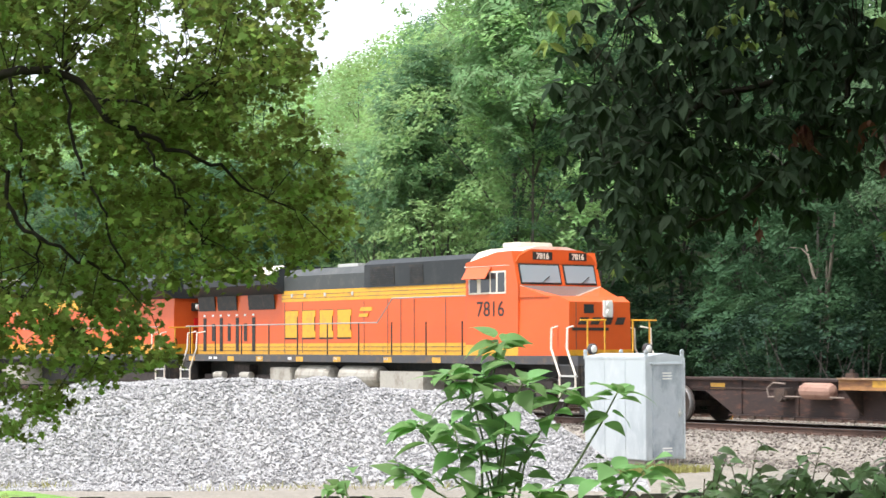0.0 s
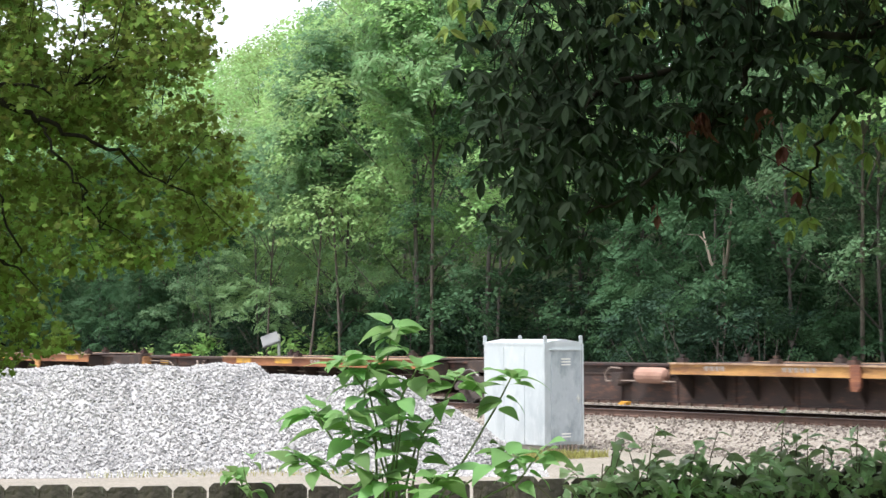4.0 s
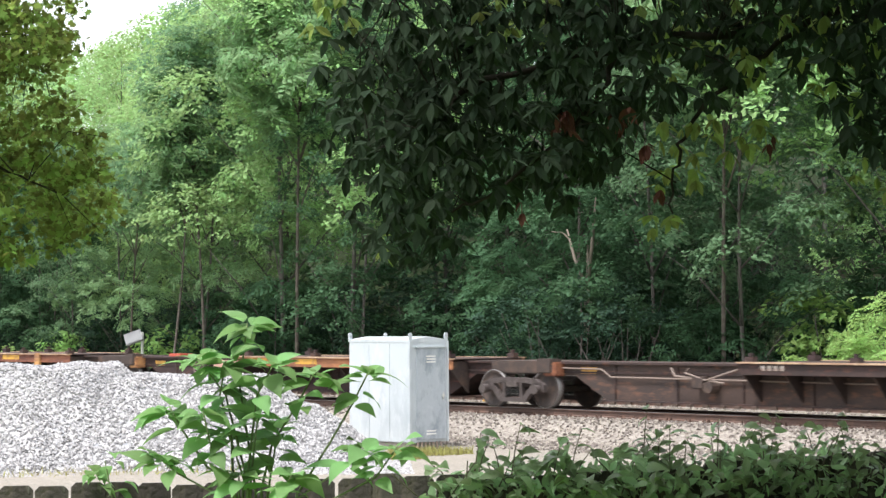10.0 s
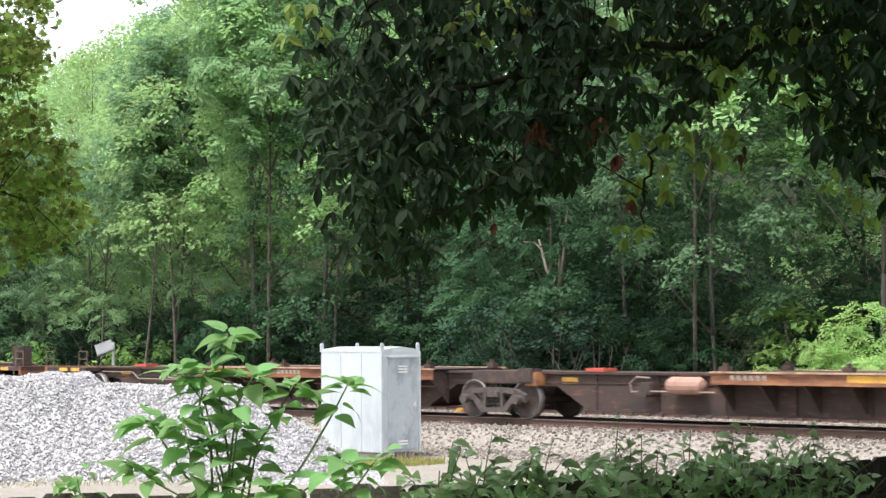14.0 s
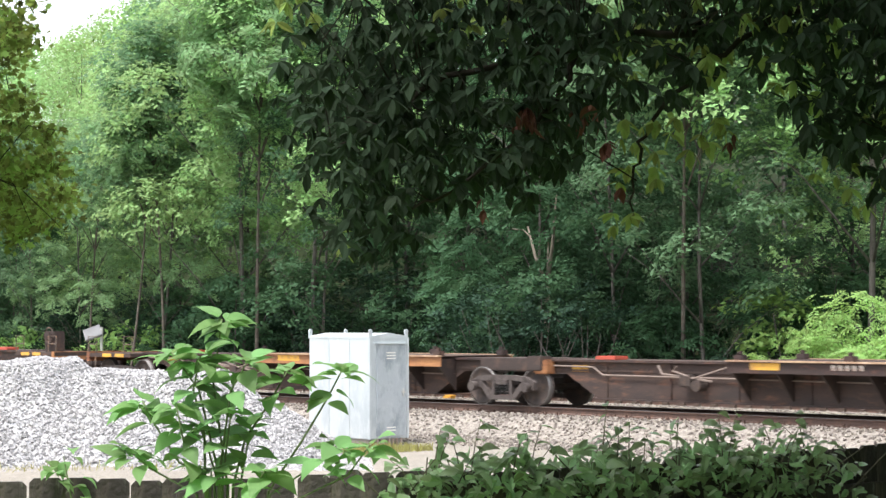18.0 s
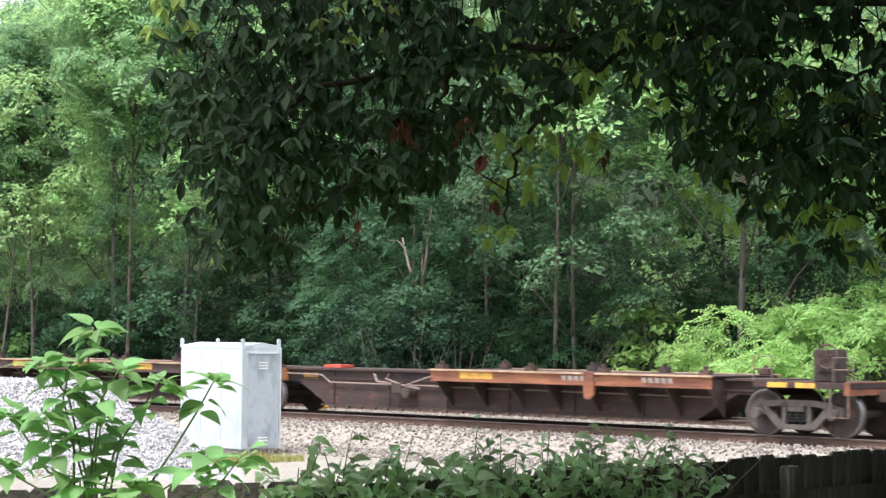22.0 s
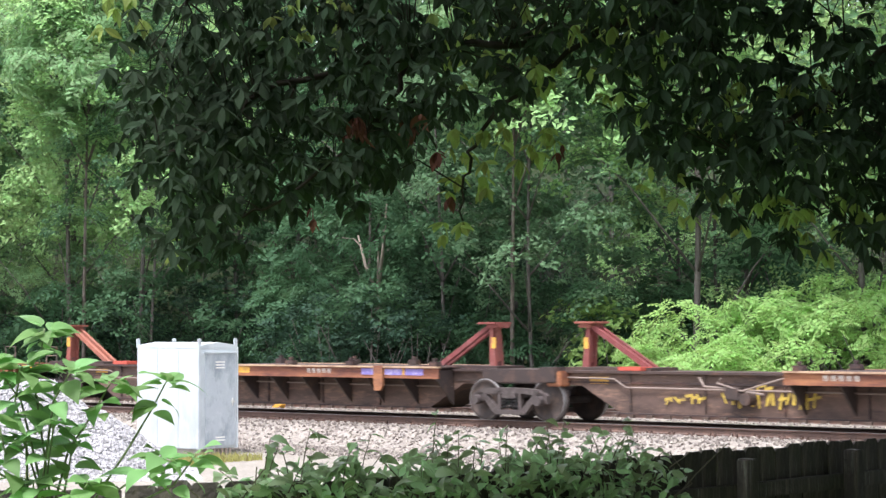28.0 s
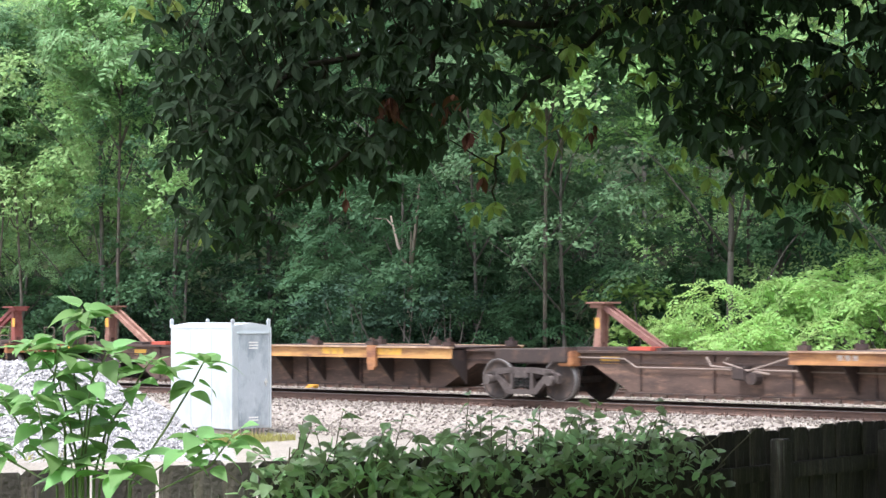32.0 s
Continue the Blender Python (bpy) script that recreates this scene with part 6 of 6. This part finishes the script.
def grown(points, g, wander):
    """A limb through the given points: a smooth curve with small crooks."""
    p = [points[0]] + list(points) + [points[-1]]
    out = []
    for a, b, c, d in zip(p, p[1:], p[2:], p[3:]):
        for k in range(6):
            t = k / 6
            q = 0.5 * (2 * b + (c - a) * t + (2 * a - 5 * b + 4 * c - d) * t * t + (3 * b - a - 3 * c + d) * t ** 3)
            out.append(q + Vector(g.normal(size=3) * wander))
    return out + [points[-1]]


def dark_tree():
    g = np.random.default_rng(101)
    base = thing("garden_shade_tree", "large garden tree in deep shade with drooping dark leaves", "tree", Matrix())
    foot = Vector((8.2, 5.4, 0))
    part("trunk", Shape().tube([foot - Vector((0, 0, 0.3)), foot + Vector((0.05, 0, 2)), foot + Vector((-0.1, 0.1, 4.2)), foot + Vector((-0.5, 0.2, 7.5))], 0.34, 12, 0.16), BARK_DARK, base, smooth_shade=True)
    limbs = [[foot + Vector((-0.1, 0.1, 3.6)), spot(27, 9.5, 8.6), spot(21, 8.6, 8.3), spot(15.5, 8.0, 8.1), spot(11, 6.8, 8.0), spot(8.3, 5.0, 7.9)],
             [foot + Vector((-0.1, 0.1, 4.2)), spot(30, 12, 9.2), spot(22, 11.5, 9.0), spot(14, 11, 8.8), spot(9, 9.5, 8.6)],
             [foot + Vector((-0.1, 0.1, 3.2)), spot(33, 8, 8.4), spot(28, 6.8, 8.2), spot(25, 5.0, 8.1)],
             [spot(15.5, 8.0, 8.1), spot(14.5, 6.0, 8.0), spot(12, 4.0, 7.9), spot(10.2, 3.1, 7.9)],
             [spot(21, 8.6, 8.3), spot(18.2, 6.6, 8.2), spot(17.2, 5.0, 8.2), spot(17.0, 3.2, 8.2)]]
    hubs = []
    for k, l in enumerate(limbs):
        part("limb", Shape().tube(grown(l, g, 0.012), 0.024 if k < 3 else 0.013, 7, 0.009 if k < 3 else 0.004), BARK_DARK, base, smooth_shade=True)
        for p, q in zip(l[1:], l[2:] if len(l) > 2 else l[1:]):
            hubs += [tuple(p.lerp(q, f)) for f in (0, 0.25, 0.5, 0.75, 1)]
    pts = np.concatenate([bough_points(g, DARK_BOUGHS[:6], 40, 7.3, 9.3, 0.5, 3.4), bough_points(g, DARK_BOUGHS[6:8], 27, 7.3, 9.3, 0.5, 2.6),
                          bough_points(g, DARK_BOUGHS[8:], 29, 7.3, 9.3, 0.5, 3.0)])
    part("twig_growth", twigs(pts, hubs, 0.004, g, 0.08), BARK_DARK, base, kind="stuff")
    part("foliage", whorls(g, pts, 6, 0.076, 0.85), LEAF_DARK, base, "drooping leaves, deep shade put into their dark colour", kind="stuff")
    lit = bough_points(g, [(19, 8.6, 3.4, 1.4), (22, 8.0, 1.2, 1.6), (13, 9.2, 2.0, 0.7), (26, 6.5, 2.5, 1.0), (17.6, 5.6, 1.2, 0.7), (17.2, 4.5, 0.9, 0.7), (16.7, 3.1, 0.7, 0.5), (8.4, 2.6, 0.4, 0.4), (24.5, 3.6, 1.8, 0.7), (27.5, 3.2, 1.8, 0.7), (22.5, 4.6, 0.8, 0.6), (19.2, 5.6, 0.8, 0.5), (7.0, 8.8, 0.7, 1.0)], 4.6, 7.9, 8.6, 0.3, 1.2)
    # leaves lit from behind: that light is in their brighter colour
    part("young_foliage", whorls(g, lit, 5, 0.07, 0.95), LEAF_BACKLIT, base, "yellow-green leaves, light through them put into their colour", kind="stuff")
    dead = bough_points(g, [(13.9, 5.9, 0.45, 0.35), (15.6, 6.1, 0.4, 0.35), (16.1, 5.3, 0.16, 0.3), (19.9, 5.2, 0.2, 0.2), (16.7, 3.8, 0.15, 0.15), (12.7, 3.5, 0.2, 0.2)], 26, 7.6, 7.9, 0.14, 1.0)
    part("withered_foliage", whorls(g, dead, 5, 0.062, 1.25), LEAF_DEAD, base, "withered red-brown leaves", kind="stuff")
    # unseen crown over the garden, added above the view to block sky light
    n = 7000
    d = g.normal(size=(n, 3))
    d /= np.linalg.norm(d, axis=1, keepdims=True)
    c = np.array([[6.0, 1.5, 8.4]]) + d * np.array([[6.6, 9.0, 2.9]]) * g.uniform(0.6, 1.0, n)[:, None]
    c = c[c[:, 2] > 5.4]
    # unseen leaf layer added to keep sky light off fence and vine
    low = np.array([[7.2, 8.2, 6.0]]) + g.normal(size=(3500, 3)) * np.array([[2.4, 2.2, 0.35]])
    side = np.array([[9.6, 5.6, 4.4]]) + g.normal(size=(4000, 3)) * np.array([[1.8, 2.2, 0.9]])       # unseen boughs added beside the view, over the garden, to shade the fence
    side = side[np.arctan2(side[:, 0], side[:, 1]) > radians(34)]
    c = np.concatenate([c, low[low[:, 2] > 5.2], side])
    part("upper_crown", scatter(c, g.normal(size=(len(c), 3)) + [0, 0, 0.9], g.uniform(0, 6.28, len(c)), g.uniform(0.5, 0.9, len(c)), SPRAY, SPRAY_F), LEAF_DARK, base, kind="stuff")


def maple():
    g = np.random.default_rng(102)
    base = thing("maple_tree", "maple tree with olive-green lobed leaves on spreading boughs", "tree", Matrix())
    foot = Vector((-8.5, 13.5, 0))
    part("trunk", Shape().tube([foot - Vector((0, 0, 0.3)), foot + Vector((0.1, 0, 2)), foot + Vector((0.2, 0.1, 5)), foot + Vector((0.5, 0, 9))], 0.32, 12, 0.1), BARK, base, smooth_shade=True)
    limbs = [[foot + Vector((0.15, 0, 3.2)), spot(-13, 6.4, 12.4), spot(-9.3, 7.5, 11.5), spot(-7.4, 7.8, 11.3), spot(-6.0, 6.4, 11.2), spot(-4.8, 5.9, 11.2), spot(-3.2, 5.2, 11.3), spot(-1.5, 4.2, 11.6)],
             [foot + Vector((0.2, 0.1, 4.6)), spot(-12, 11, 13.2), spot(-7, 10.6, 13.0), spot(-3, 9.8, 12.8), spot(-1.6, 8.2, 12.6)],
             [foot + Vector((0.1, 0, 2.4)), spot(-13, 3.0, 12.4), spot(-9.4, 5.2, 11.5), spot(-8.6, 3.4, 11.3), spot(-7.2, 2.6, 11.3), spot(-5.5, 1.6, 11.5)],
             [foot + Vector((0.1, 0, 1.9)), spot(-13, 0.8, 12.6), spot(-9.0, 1.6, 12.4), spot(-7.0, 0.4, 12.2), spot(-6.0, -0.4, 12.2)],
             [spot(-7.4, 7.8, 11.3), spot(-7.0, 5.6, 11.2), spot(-6.3, 4.0, 11.2), spot(-5.6, 2.2, 11.4)],
             [spot(-6.6, 7.1, 11.25), spot(-5.6, 7.0, 11.2), spot(-4.4, 6.9, 11.3), spot(-3.2, 7.3, 11.6)],
             [spot(-5.2, 6.1, 11.2), spot(-4.6, 5.0, 11.2), spot(-3.9, 4.0, 11.3), spot(-3.4, 2.9, 11.6)],
             [spot(-8.9, 7.5, 11.4), spot(-8.6, 6.0, 11.3), spot(-8.4, 4.2, 11.3), spot(-8.0, 2.4, 11.4)]]
    hubs = []
    for k, l in enumerate(limbs):
        part("limb", Shape().tube(grown(l, g, 0.014), (0.036, 0.036, 0.022, 0.022, 0.011, 0.01, 0.009, 0.01)[k], 7, 0.006), BARK_DARK, base, smooth_shade=True)
        for p, q in zip(l[1:], l[2:]):
            hubs += [tuple(p.lerp(q, f)) for f in (0, 0.25, 0.5, 0.75, 1)]
    pts = bough_points(g, MAPLE_BOUGHS, 560, 11.1, 15.0, 0.5, 2.3)
    n = len(pts)
    part("twig_growth", twigs(pts[:: 160], hubs, 0.005, g, 1.0), BARK_DARK, base, kind="stuff")
    part("foliage", scatter(pts, g.normal(size=(n, 3)) * 0.75 + [0, -0.2, 0.6], g.uniform(0, 6.28, n), g.uniform(0.036, 0.068, n), MAPLE, MAPLE_F), LEAF_MAPLE, base, kind="stuff")
    # unseen upper crown, coarse leaves added above the view
    n = 5000
    d = g.normal(size=(n, 3))
    d /= np.linalg.norm(d, axis=1, keepdims=True)
    c = np.array([[-8.0, 14.0, 9.4]]) + d * np.array([[6.0, 4.5, 3.6]]) * g.uniform(0.6, 1.0, n)[:, None]
    keep = (c[:, 2] - 2.59) > 0.215 * np.hypot(c[:, 0], c[:, 1])
    c = c[keep]
    part("upper_crown", scatter(c, g.normal(size=(len(c), 3)) + [0, 0, 0.9], g.uniform(0, 6.28, len(c)), g.uniform(0.4, 0.7, len(c)), SPRAY, SPRAY_F), LEAF_MAPLE, base, kind="stuff")


# Light shining through the leaves is put into this brighter, yellower colour.
LEAF_BACKLIT = leaf_material("backlit_leaf", (0.17, 0.235, 0.065), 0.55, 0.6, island=0.4)
dark_tree()
maple()


# ---- tall weed before the fence ----
def leaf_blade(name, mat, length, width, curl, fold):
    """A pointed leaf along +y from its stalk, arched down, folded along the midrib."""
    sh = Shape()
    n = 9
    rows = []
    for i in range(n + 1):
        f = i / n
        w = width * max(0.02 * (i == 0), 3.2 * f ** 0.6 * (1 - f) ** 1.25)
        y = length * f
        z = 0.12 * length * math.sin(f * 2.0) - curl * length * f * f
        rows.append([(-w, y, z + fold * w), (-w * 0.5, y, z + fold * w * 0.35), (0, y, z), (w * 0.5, y, z + fold * w * 0.35), (w, y, z + fold * w)])
    sh.v = [p for r in rows for p in r]
    sh.f = [(i * 5 + j, i * 5 + j + 1, (i + 1) * 5 + j + 1, (i + 1) * 5 + j) for i in range(n) for j in range(4)]
    return sh.mesh(name, mat, True)


def tall_weed():
    """Several thin stems from one root; leaves sit in a whorl at each tip and in pairs lower down."""
    rnd = random.Random(9)
    base = thing("tall_weed", "tall leafy weed with bright green pointed leaves growing before the fence", "weed")
    blades = [leaf_blade("leaf", LEAF_WEED, 0.096, 0.027, 0.24, 0.12), leaf_blade("leaf", LEAF_WEED, 0.09, 0.03, 0.38, 0.1), leaf_blade("leaf", LEAF_WEED, 0.098, 0.025, 0.15, 0.16)]

    def leaf(p, turn, pitch, size, stem):
        m = Matrix.Translation(p) @ Matrix.Rotation(turn, 4, "Z") @ Matrix.Rotation(radians(pitch), 4, "X") @ Matrix.Rotation(radians(rnd.uniform(-30, 30)), 4, "Y") @ Matrix.Translation((0, 0.012, 0)) @ Matrix.Diagonal((size, size, size, 1))
        part("leaf", rnd.choice(blades), LEAF_WEED, stem, m=m)

    # stems: sideways and height of their bends, leaves at the tip, pairs of leaves below it
    stems = (
            (((0.009, 2.211), (-0.008, 2.334), (-0.025, 2.457), (-0.005, 2.6)), 11, 2),
            (((-0.005, 2.211), (-0.059, 2.436), (-0.124, 2.525)), 9, 1),
            (((-0.019, 2.225), (-0.1, 2.266), (-0.161, 2.362), (-0.184, 2.409)), 8, 1),
            (((0.022, 2.211), (0.05, 2.32), (0.105, 2.401), (0.15, 2.48)), 7, 1),
            (((0.105, 2.197), (0.188, 2.319), (0.243, 2.408), (0.282, 2.48)), 5, 1),
            (((-0.059, 2.191), (-0.168, 2.253), (-0.208, 2.287)), 7, 0),
            (((-0.032, 2.191), (-0.032, 2.256)), 9, 0),
            (((0.036, 2.19), (0.053, 2.279), (0.067, 2.354)), 7, 1),
            (((-0.005, 2.225), (0.002, 2.306), (0.012, 2.398)), 7, 1),
            (((-0.039, 2.225), (-0.093, 2.307), (-0.114, 2.402)), 7, 2),
            (((0.105, 2.19), (0.215, 2.264), (0.257, 2.305)), 4, 1),
            (((0.146, 2.169), (0.285, 2.236), (0.334, 2.307)), 6, 1),
            (((0.05, 2.19), (0.084, 2.258)), 6, 0),
            (((-0.012, 2.218), (-0.039, 2.307), (-0.056, 2.351)), 7, 0),
            (((-0.012, 2.252), (0.009, 2.436), (0.046, 2.508)), 6, 1),
            (((-0.046, 2.334), (-0.073, 2.436), (-0.059, 2.515)), 7, 1))
    low = tuple((((0.0, 1.5), (x * 0.6, z - 0.16), (x, z)), 6, 1) for x, z in
                ((-0.24, 1.83), (-0.13, 1.9), (-0.05, 1.8), (0.04, 1.93), (0.1, 1.82), (0.2, 1.87), (0.3, 1.8), (-0.32, 1.78), (-0.02, 2.02), (-0.16, 2.06)))
    for bends, tip_leaves, pairs in stems + low:
        deep = rnd.uniform(-0.13, 0.13)
        pts = [Vector((0.0, 0.0, -0.05)), Vector((bends[0][0] * 0.4, 0.0, 1.1))]
        pts += [Vector((x, deep * (i + 1) / len(bends), z)) for i, (x, z) in enumerate(bends)]
        stem = part("stem", Shape().tube(pts, 0.0042, 6, 0.0018), STEM, base, smooth_shade=True)
        turn = rnd.uniform(0, 6.28)
        for k in range(tip_leaves + 4):
            leaf(pts[-1] - Vector((0, 0, 0.006 * (k // 3))), turn + k * 2.4 + rnd.uniform(-0.25, 0.25), rnd.uniform(-26, 24), rnd.uniform(0.4, 1.0), stem)
        for k in range(pairs + 2):
            p = pts[-1].lerp(pts[-2], (0.3 + 0.34 * k) if len(bends) > 2 else 0.4 + 0.25 * k)
            a = rnd.uniform(0, 6.28)
            for side in (0, math.pi):
                leaf(p, a + side + rnd.uniform(-0.3, 0.3), rnd.uniform(-35, 10), rnd.uniform(0.65, 1.0), stem)
    return base


WEED_AT = Vector((0.42, 4.62, 0))
weed = tall_weed()


def fence_sprout(x, y, seed):
    rnd = random.Random(seed)
    base = thing("vine_sprout", "small green sprout climbing over the fence top", "weed", Matrix.Translation((x, y, 0)))
    blade = leaf_blade("leaf", LEAF_WEED, 0.09, 0.03, 0.4, 0.3)
    part("stem", Shape().tube([(0.06, 0, 1.7), (0.02, -0.02, 1.92), (0, 0, 2.02)], 0.005, 5, 0.002), STEM, base)
    for k in range(14):
        p = Vector((0, 0, 2.03)).lerp(Vector((0.03, -0.03, 1.85)), rnd.random()) + Vector((rnd.uniform(-0.08, 0.08), rnd.uniform(-0.05, 0.05), rnd.uniform(-0.02, 0.03)))
        s = rnd.uniform(0.7, 1.2)
        part("leaf", blade, LEAF_WEED, base, m=Matrix.Translation(p) @ Matrix.Rotation(rnd.uniform(0, 6.28), 4, "Z") @ Matrix.Rotation(radians(rnd.uniform(-50, 10)), 4, "X") @ Matrix.Diagonal((s, s, s, 1)))


fence_sprout(0.1, 8.68, 3)


# ---- vines over the fence ----
def vines():
    rnd = random.Random(12)
    g = np.random.default_rng(12)
    base = thing("fence_vine", "dense dark green vine hanging over the wooden fence", "vine", Matrix())
    blade = [leaf_blade("leaf", LEAF_VINE, 0.115, 0.036, 0.4, 0.15), leaf_blade("leaf", LEAF_VINE, 0.115, 0.031, 0.25, 0.25)]
    out = Vector((0.2, -1, 0)).normalized()

    def at(bearing, up, proud):
        """A place on the fence under a bearing."""
        t = math.tan(radians(bearing))
        a, b = (FENCE_A, FENCE_CORNER) if bearing < 13.5 else (FENCE_CORNER, FENCE_B)
        k = (b.y - a.y) / (b.x - a.x)
        y = (a.y - k * a.x) / (1 - k * t)
        return Vector((y * t, y, FENCE_TOP + up)) + out * proud

    def crest(b):
        """How far the vine stands above the fence's top."""
        return 0.125 * smooth(8.8, 11.5, b) * (1 - smooth(20.2, 22.6, b)) + 0.035 * math.sin(b * 2.1) + 0.03 * math.sin(b * 5.3) - 0.03

    for k in range(16):
        b0 = rnd.uniform(10, 22)
        pts = [at(b0 + i * rnd.uniform(0.2, 0.7) * (1 if k % 2 else -1), -0.6 + i * 0.16 + rnd.uniform(-0.05, 0.05), rnd.uniform(0.05, 0.2)) for i in range(5)]
        part("stem", Shape().tube(pts, 0.006, 5, 0.003), STEM_DARK, base)
    def leaf_at(p):
        s = rnd.uniform(0.45, 0.9)
        m = Matrix.Translation(p) @ Matrix.Rotation(rnd.uniform(0, 6.28), 4, "Z") @ Matrix.Rotation(radians(rnd.uniform(-38, 22)), 4, "X") @ Matrix.Rotation(radians(rnd.uniform(-40, 40)), 4, "Y") @ Matrix.Diagonal((s, s, s, 1))
        part("leaf", rnd.choice(blade), LEAF_VINE, base, m=m)

    for k in range(34):                       # shoots that stand up over the fence
        b = rnd.uniform(9.8, 22.2)
        up = crest(b) + rnd.uniform(0.0, 0.12)
        foot, tip = at(b, -0.12, 0.1), at(b + rnd.uniform(-0.8, 0.8), up, rnd.uniform(0, 0.2))
        part("stem", Shape().tube([foot, foot.lerp(tip, 0.6) + Vector((0, 0, 0.03)), tip], 0.004, 4, 0.002), STEM_DARK, base)
        for f in (0.55, 0.75, 0.9, 1.0):
            leaf_at(foot.lerp(tip, f))
    for k in range(330):
        b = rnd.uniform(9.4, 22.8)
        leaf_at(at(b, crest(b) - 0.02 - abs(rnd.gauss(0, 0.16)), rnd.uniform(0.1, 0.32)))
    n = 1500
    cs, ns = [], []
    for i in range(n):
        b = g.uniform(8.8, 23.0)
        if (b < 10.5 or b > 21.8) and g.random() < 0.55:
            continue
        cs.append(tuple(at(b, crest(b) - 0.06 - abs(g.normal() * 0.24), g.uniform(-0.1, 0.26))))
        ns.append(g.normal(size=3) * 0.8 + np.array([out.x * 0.6, out.y * 0.6, 0.5]))
    part("foliage", scatter(cs, ns, g.uniform(0, 6.28, len(cs)), g.uniform(0.06, 0.105, len(cs)), OVATE, OVATE_F), LEAF_VINE, base, kind="stuff")


vines()


# ---- grass and weeds in the yard ----
DRY_GRASS = leaf_material("dry_yellow_grass", (0.3, 0.3, 0.1), 0.3, 0.6, island=0.4)


def grass():
    g = np.random.default_rng(31)
    cs = []
    for x, y, rx, ry, n in ((5.0, 38.7, 1.7, 0.8, 3200), (6.7, 39.8, 1.2, 0.5, 1300), (3.6, 37.2, 1.4, 0.6, 420), (0.5, 35.6, 3.0, 0.5, 260), (-6.4, 36.6, 2.0, 0.5, 300), (-8.5, 31.5, 4.0, 4.0, 2600)):
        a, r = g.uniform(0, 6.283, n), np.sqrt(g.random(n))
        cs.append(np.stack([x + rx * r * np.cos(a), y + ry * r * np.sin(a), np.full(n, 0.05)], 1))
    c = np.concatenate(cs)
    blade = [(-0.06, -0.5, 0), (0.06, -0.5, 0), (0.03, 0.1, 0.05), (0, 0.6, 0.2), (-0.03, 0.1, 0.05)]
    n = len(c)
    az = g.uniform(0, 6.28, n)
    nn = np.stack([np.cos(az), np.sin(az), g.uniform(0.0, 0.4, n)], 1)
    tagged(new("grass_tufts", scatter(c, nn, g.normal(size=n) * 0.4, g.uniform(0.1, 0.22, n), blade, [(0, 1, 2, 4), (4, 2, 3)]).mesh("grass_tufts", DRY_GRASS)), "sparse yellow-green grass on the gravel yard", "grass", kind="stuff")


grass()


# ---- unseen hedge added behind the path: closes the garden, blocks sky light ----
def garden_hedge():
    g = np.random.default_rng(55)
    base = thing("garden_hedge", "unseen tall hedge added behind the garden to block sky light", "hedge", Matrix())
    n = 11000
    u = g.uniform(-1, 1, n)
    c = np.stack([np.where(u < 0, -9 + 24 * (u + 1), 15.0 + g.normal(size=n) * 0.5), np.where(u < 0, -7 + g.normal(size=n) * 0.6, -7 + 14 * u), g.uniform(0, 1, n)], 1)
    c[:, 2] *= np.where(c[:, 0] < -2, 4.5, 8.0)
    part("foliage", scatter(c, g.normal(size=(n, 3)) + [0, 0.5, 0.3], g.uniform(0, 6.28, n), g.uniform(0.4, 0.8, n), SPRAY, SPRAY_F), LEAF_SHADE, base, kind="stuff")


garden_hedge()


# ---- what moves ----
def along_pose(at, flip=False):
    m = TRACK @ Matrix.Translation((at, GAUGE / 2, RAIL_Z))
    return m @ Matrix.Rotation(math.pi, 4, "Z") if flip else m


def motions():
    for ob, at in MOVERS:
        walk(ob, [(t, along_pose(at - SPEED * t)) for t in (0, 8, 16, 24, 32)])
    walk(trail, [(t, along_pose(TRAIL_AT - SPEED * t, True)) for t in (0, 8, 16, 24, 32)])
    sway = ((0, 0.0), (2, 0.0), (4, -0.3), (7, -0.6), (9, -0.9), (11, -0.6), (13, -0.4), (16, -0.2), (19, 0.0), (23, 0.0), (28, -0.2), (32, 0.0))
    walk(weed, [(t, Matrix.Translation(WEED_AT) @ pose(0, 0, 0, 0, a, 0)) for t, a in sway])


motions()
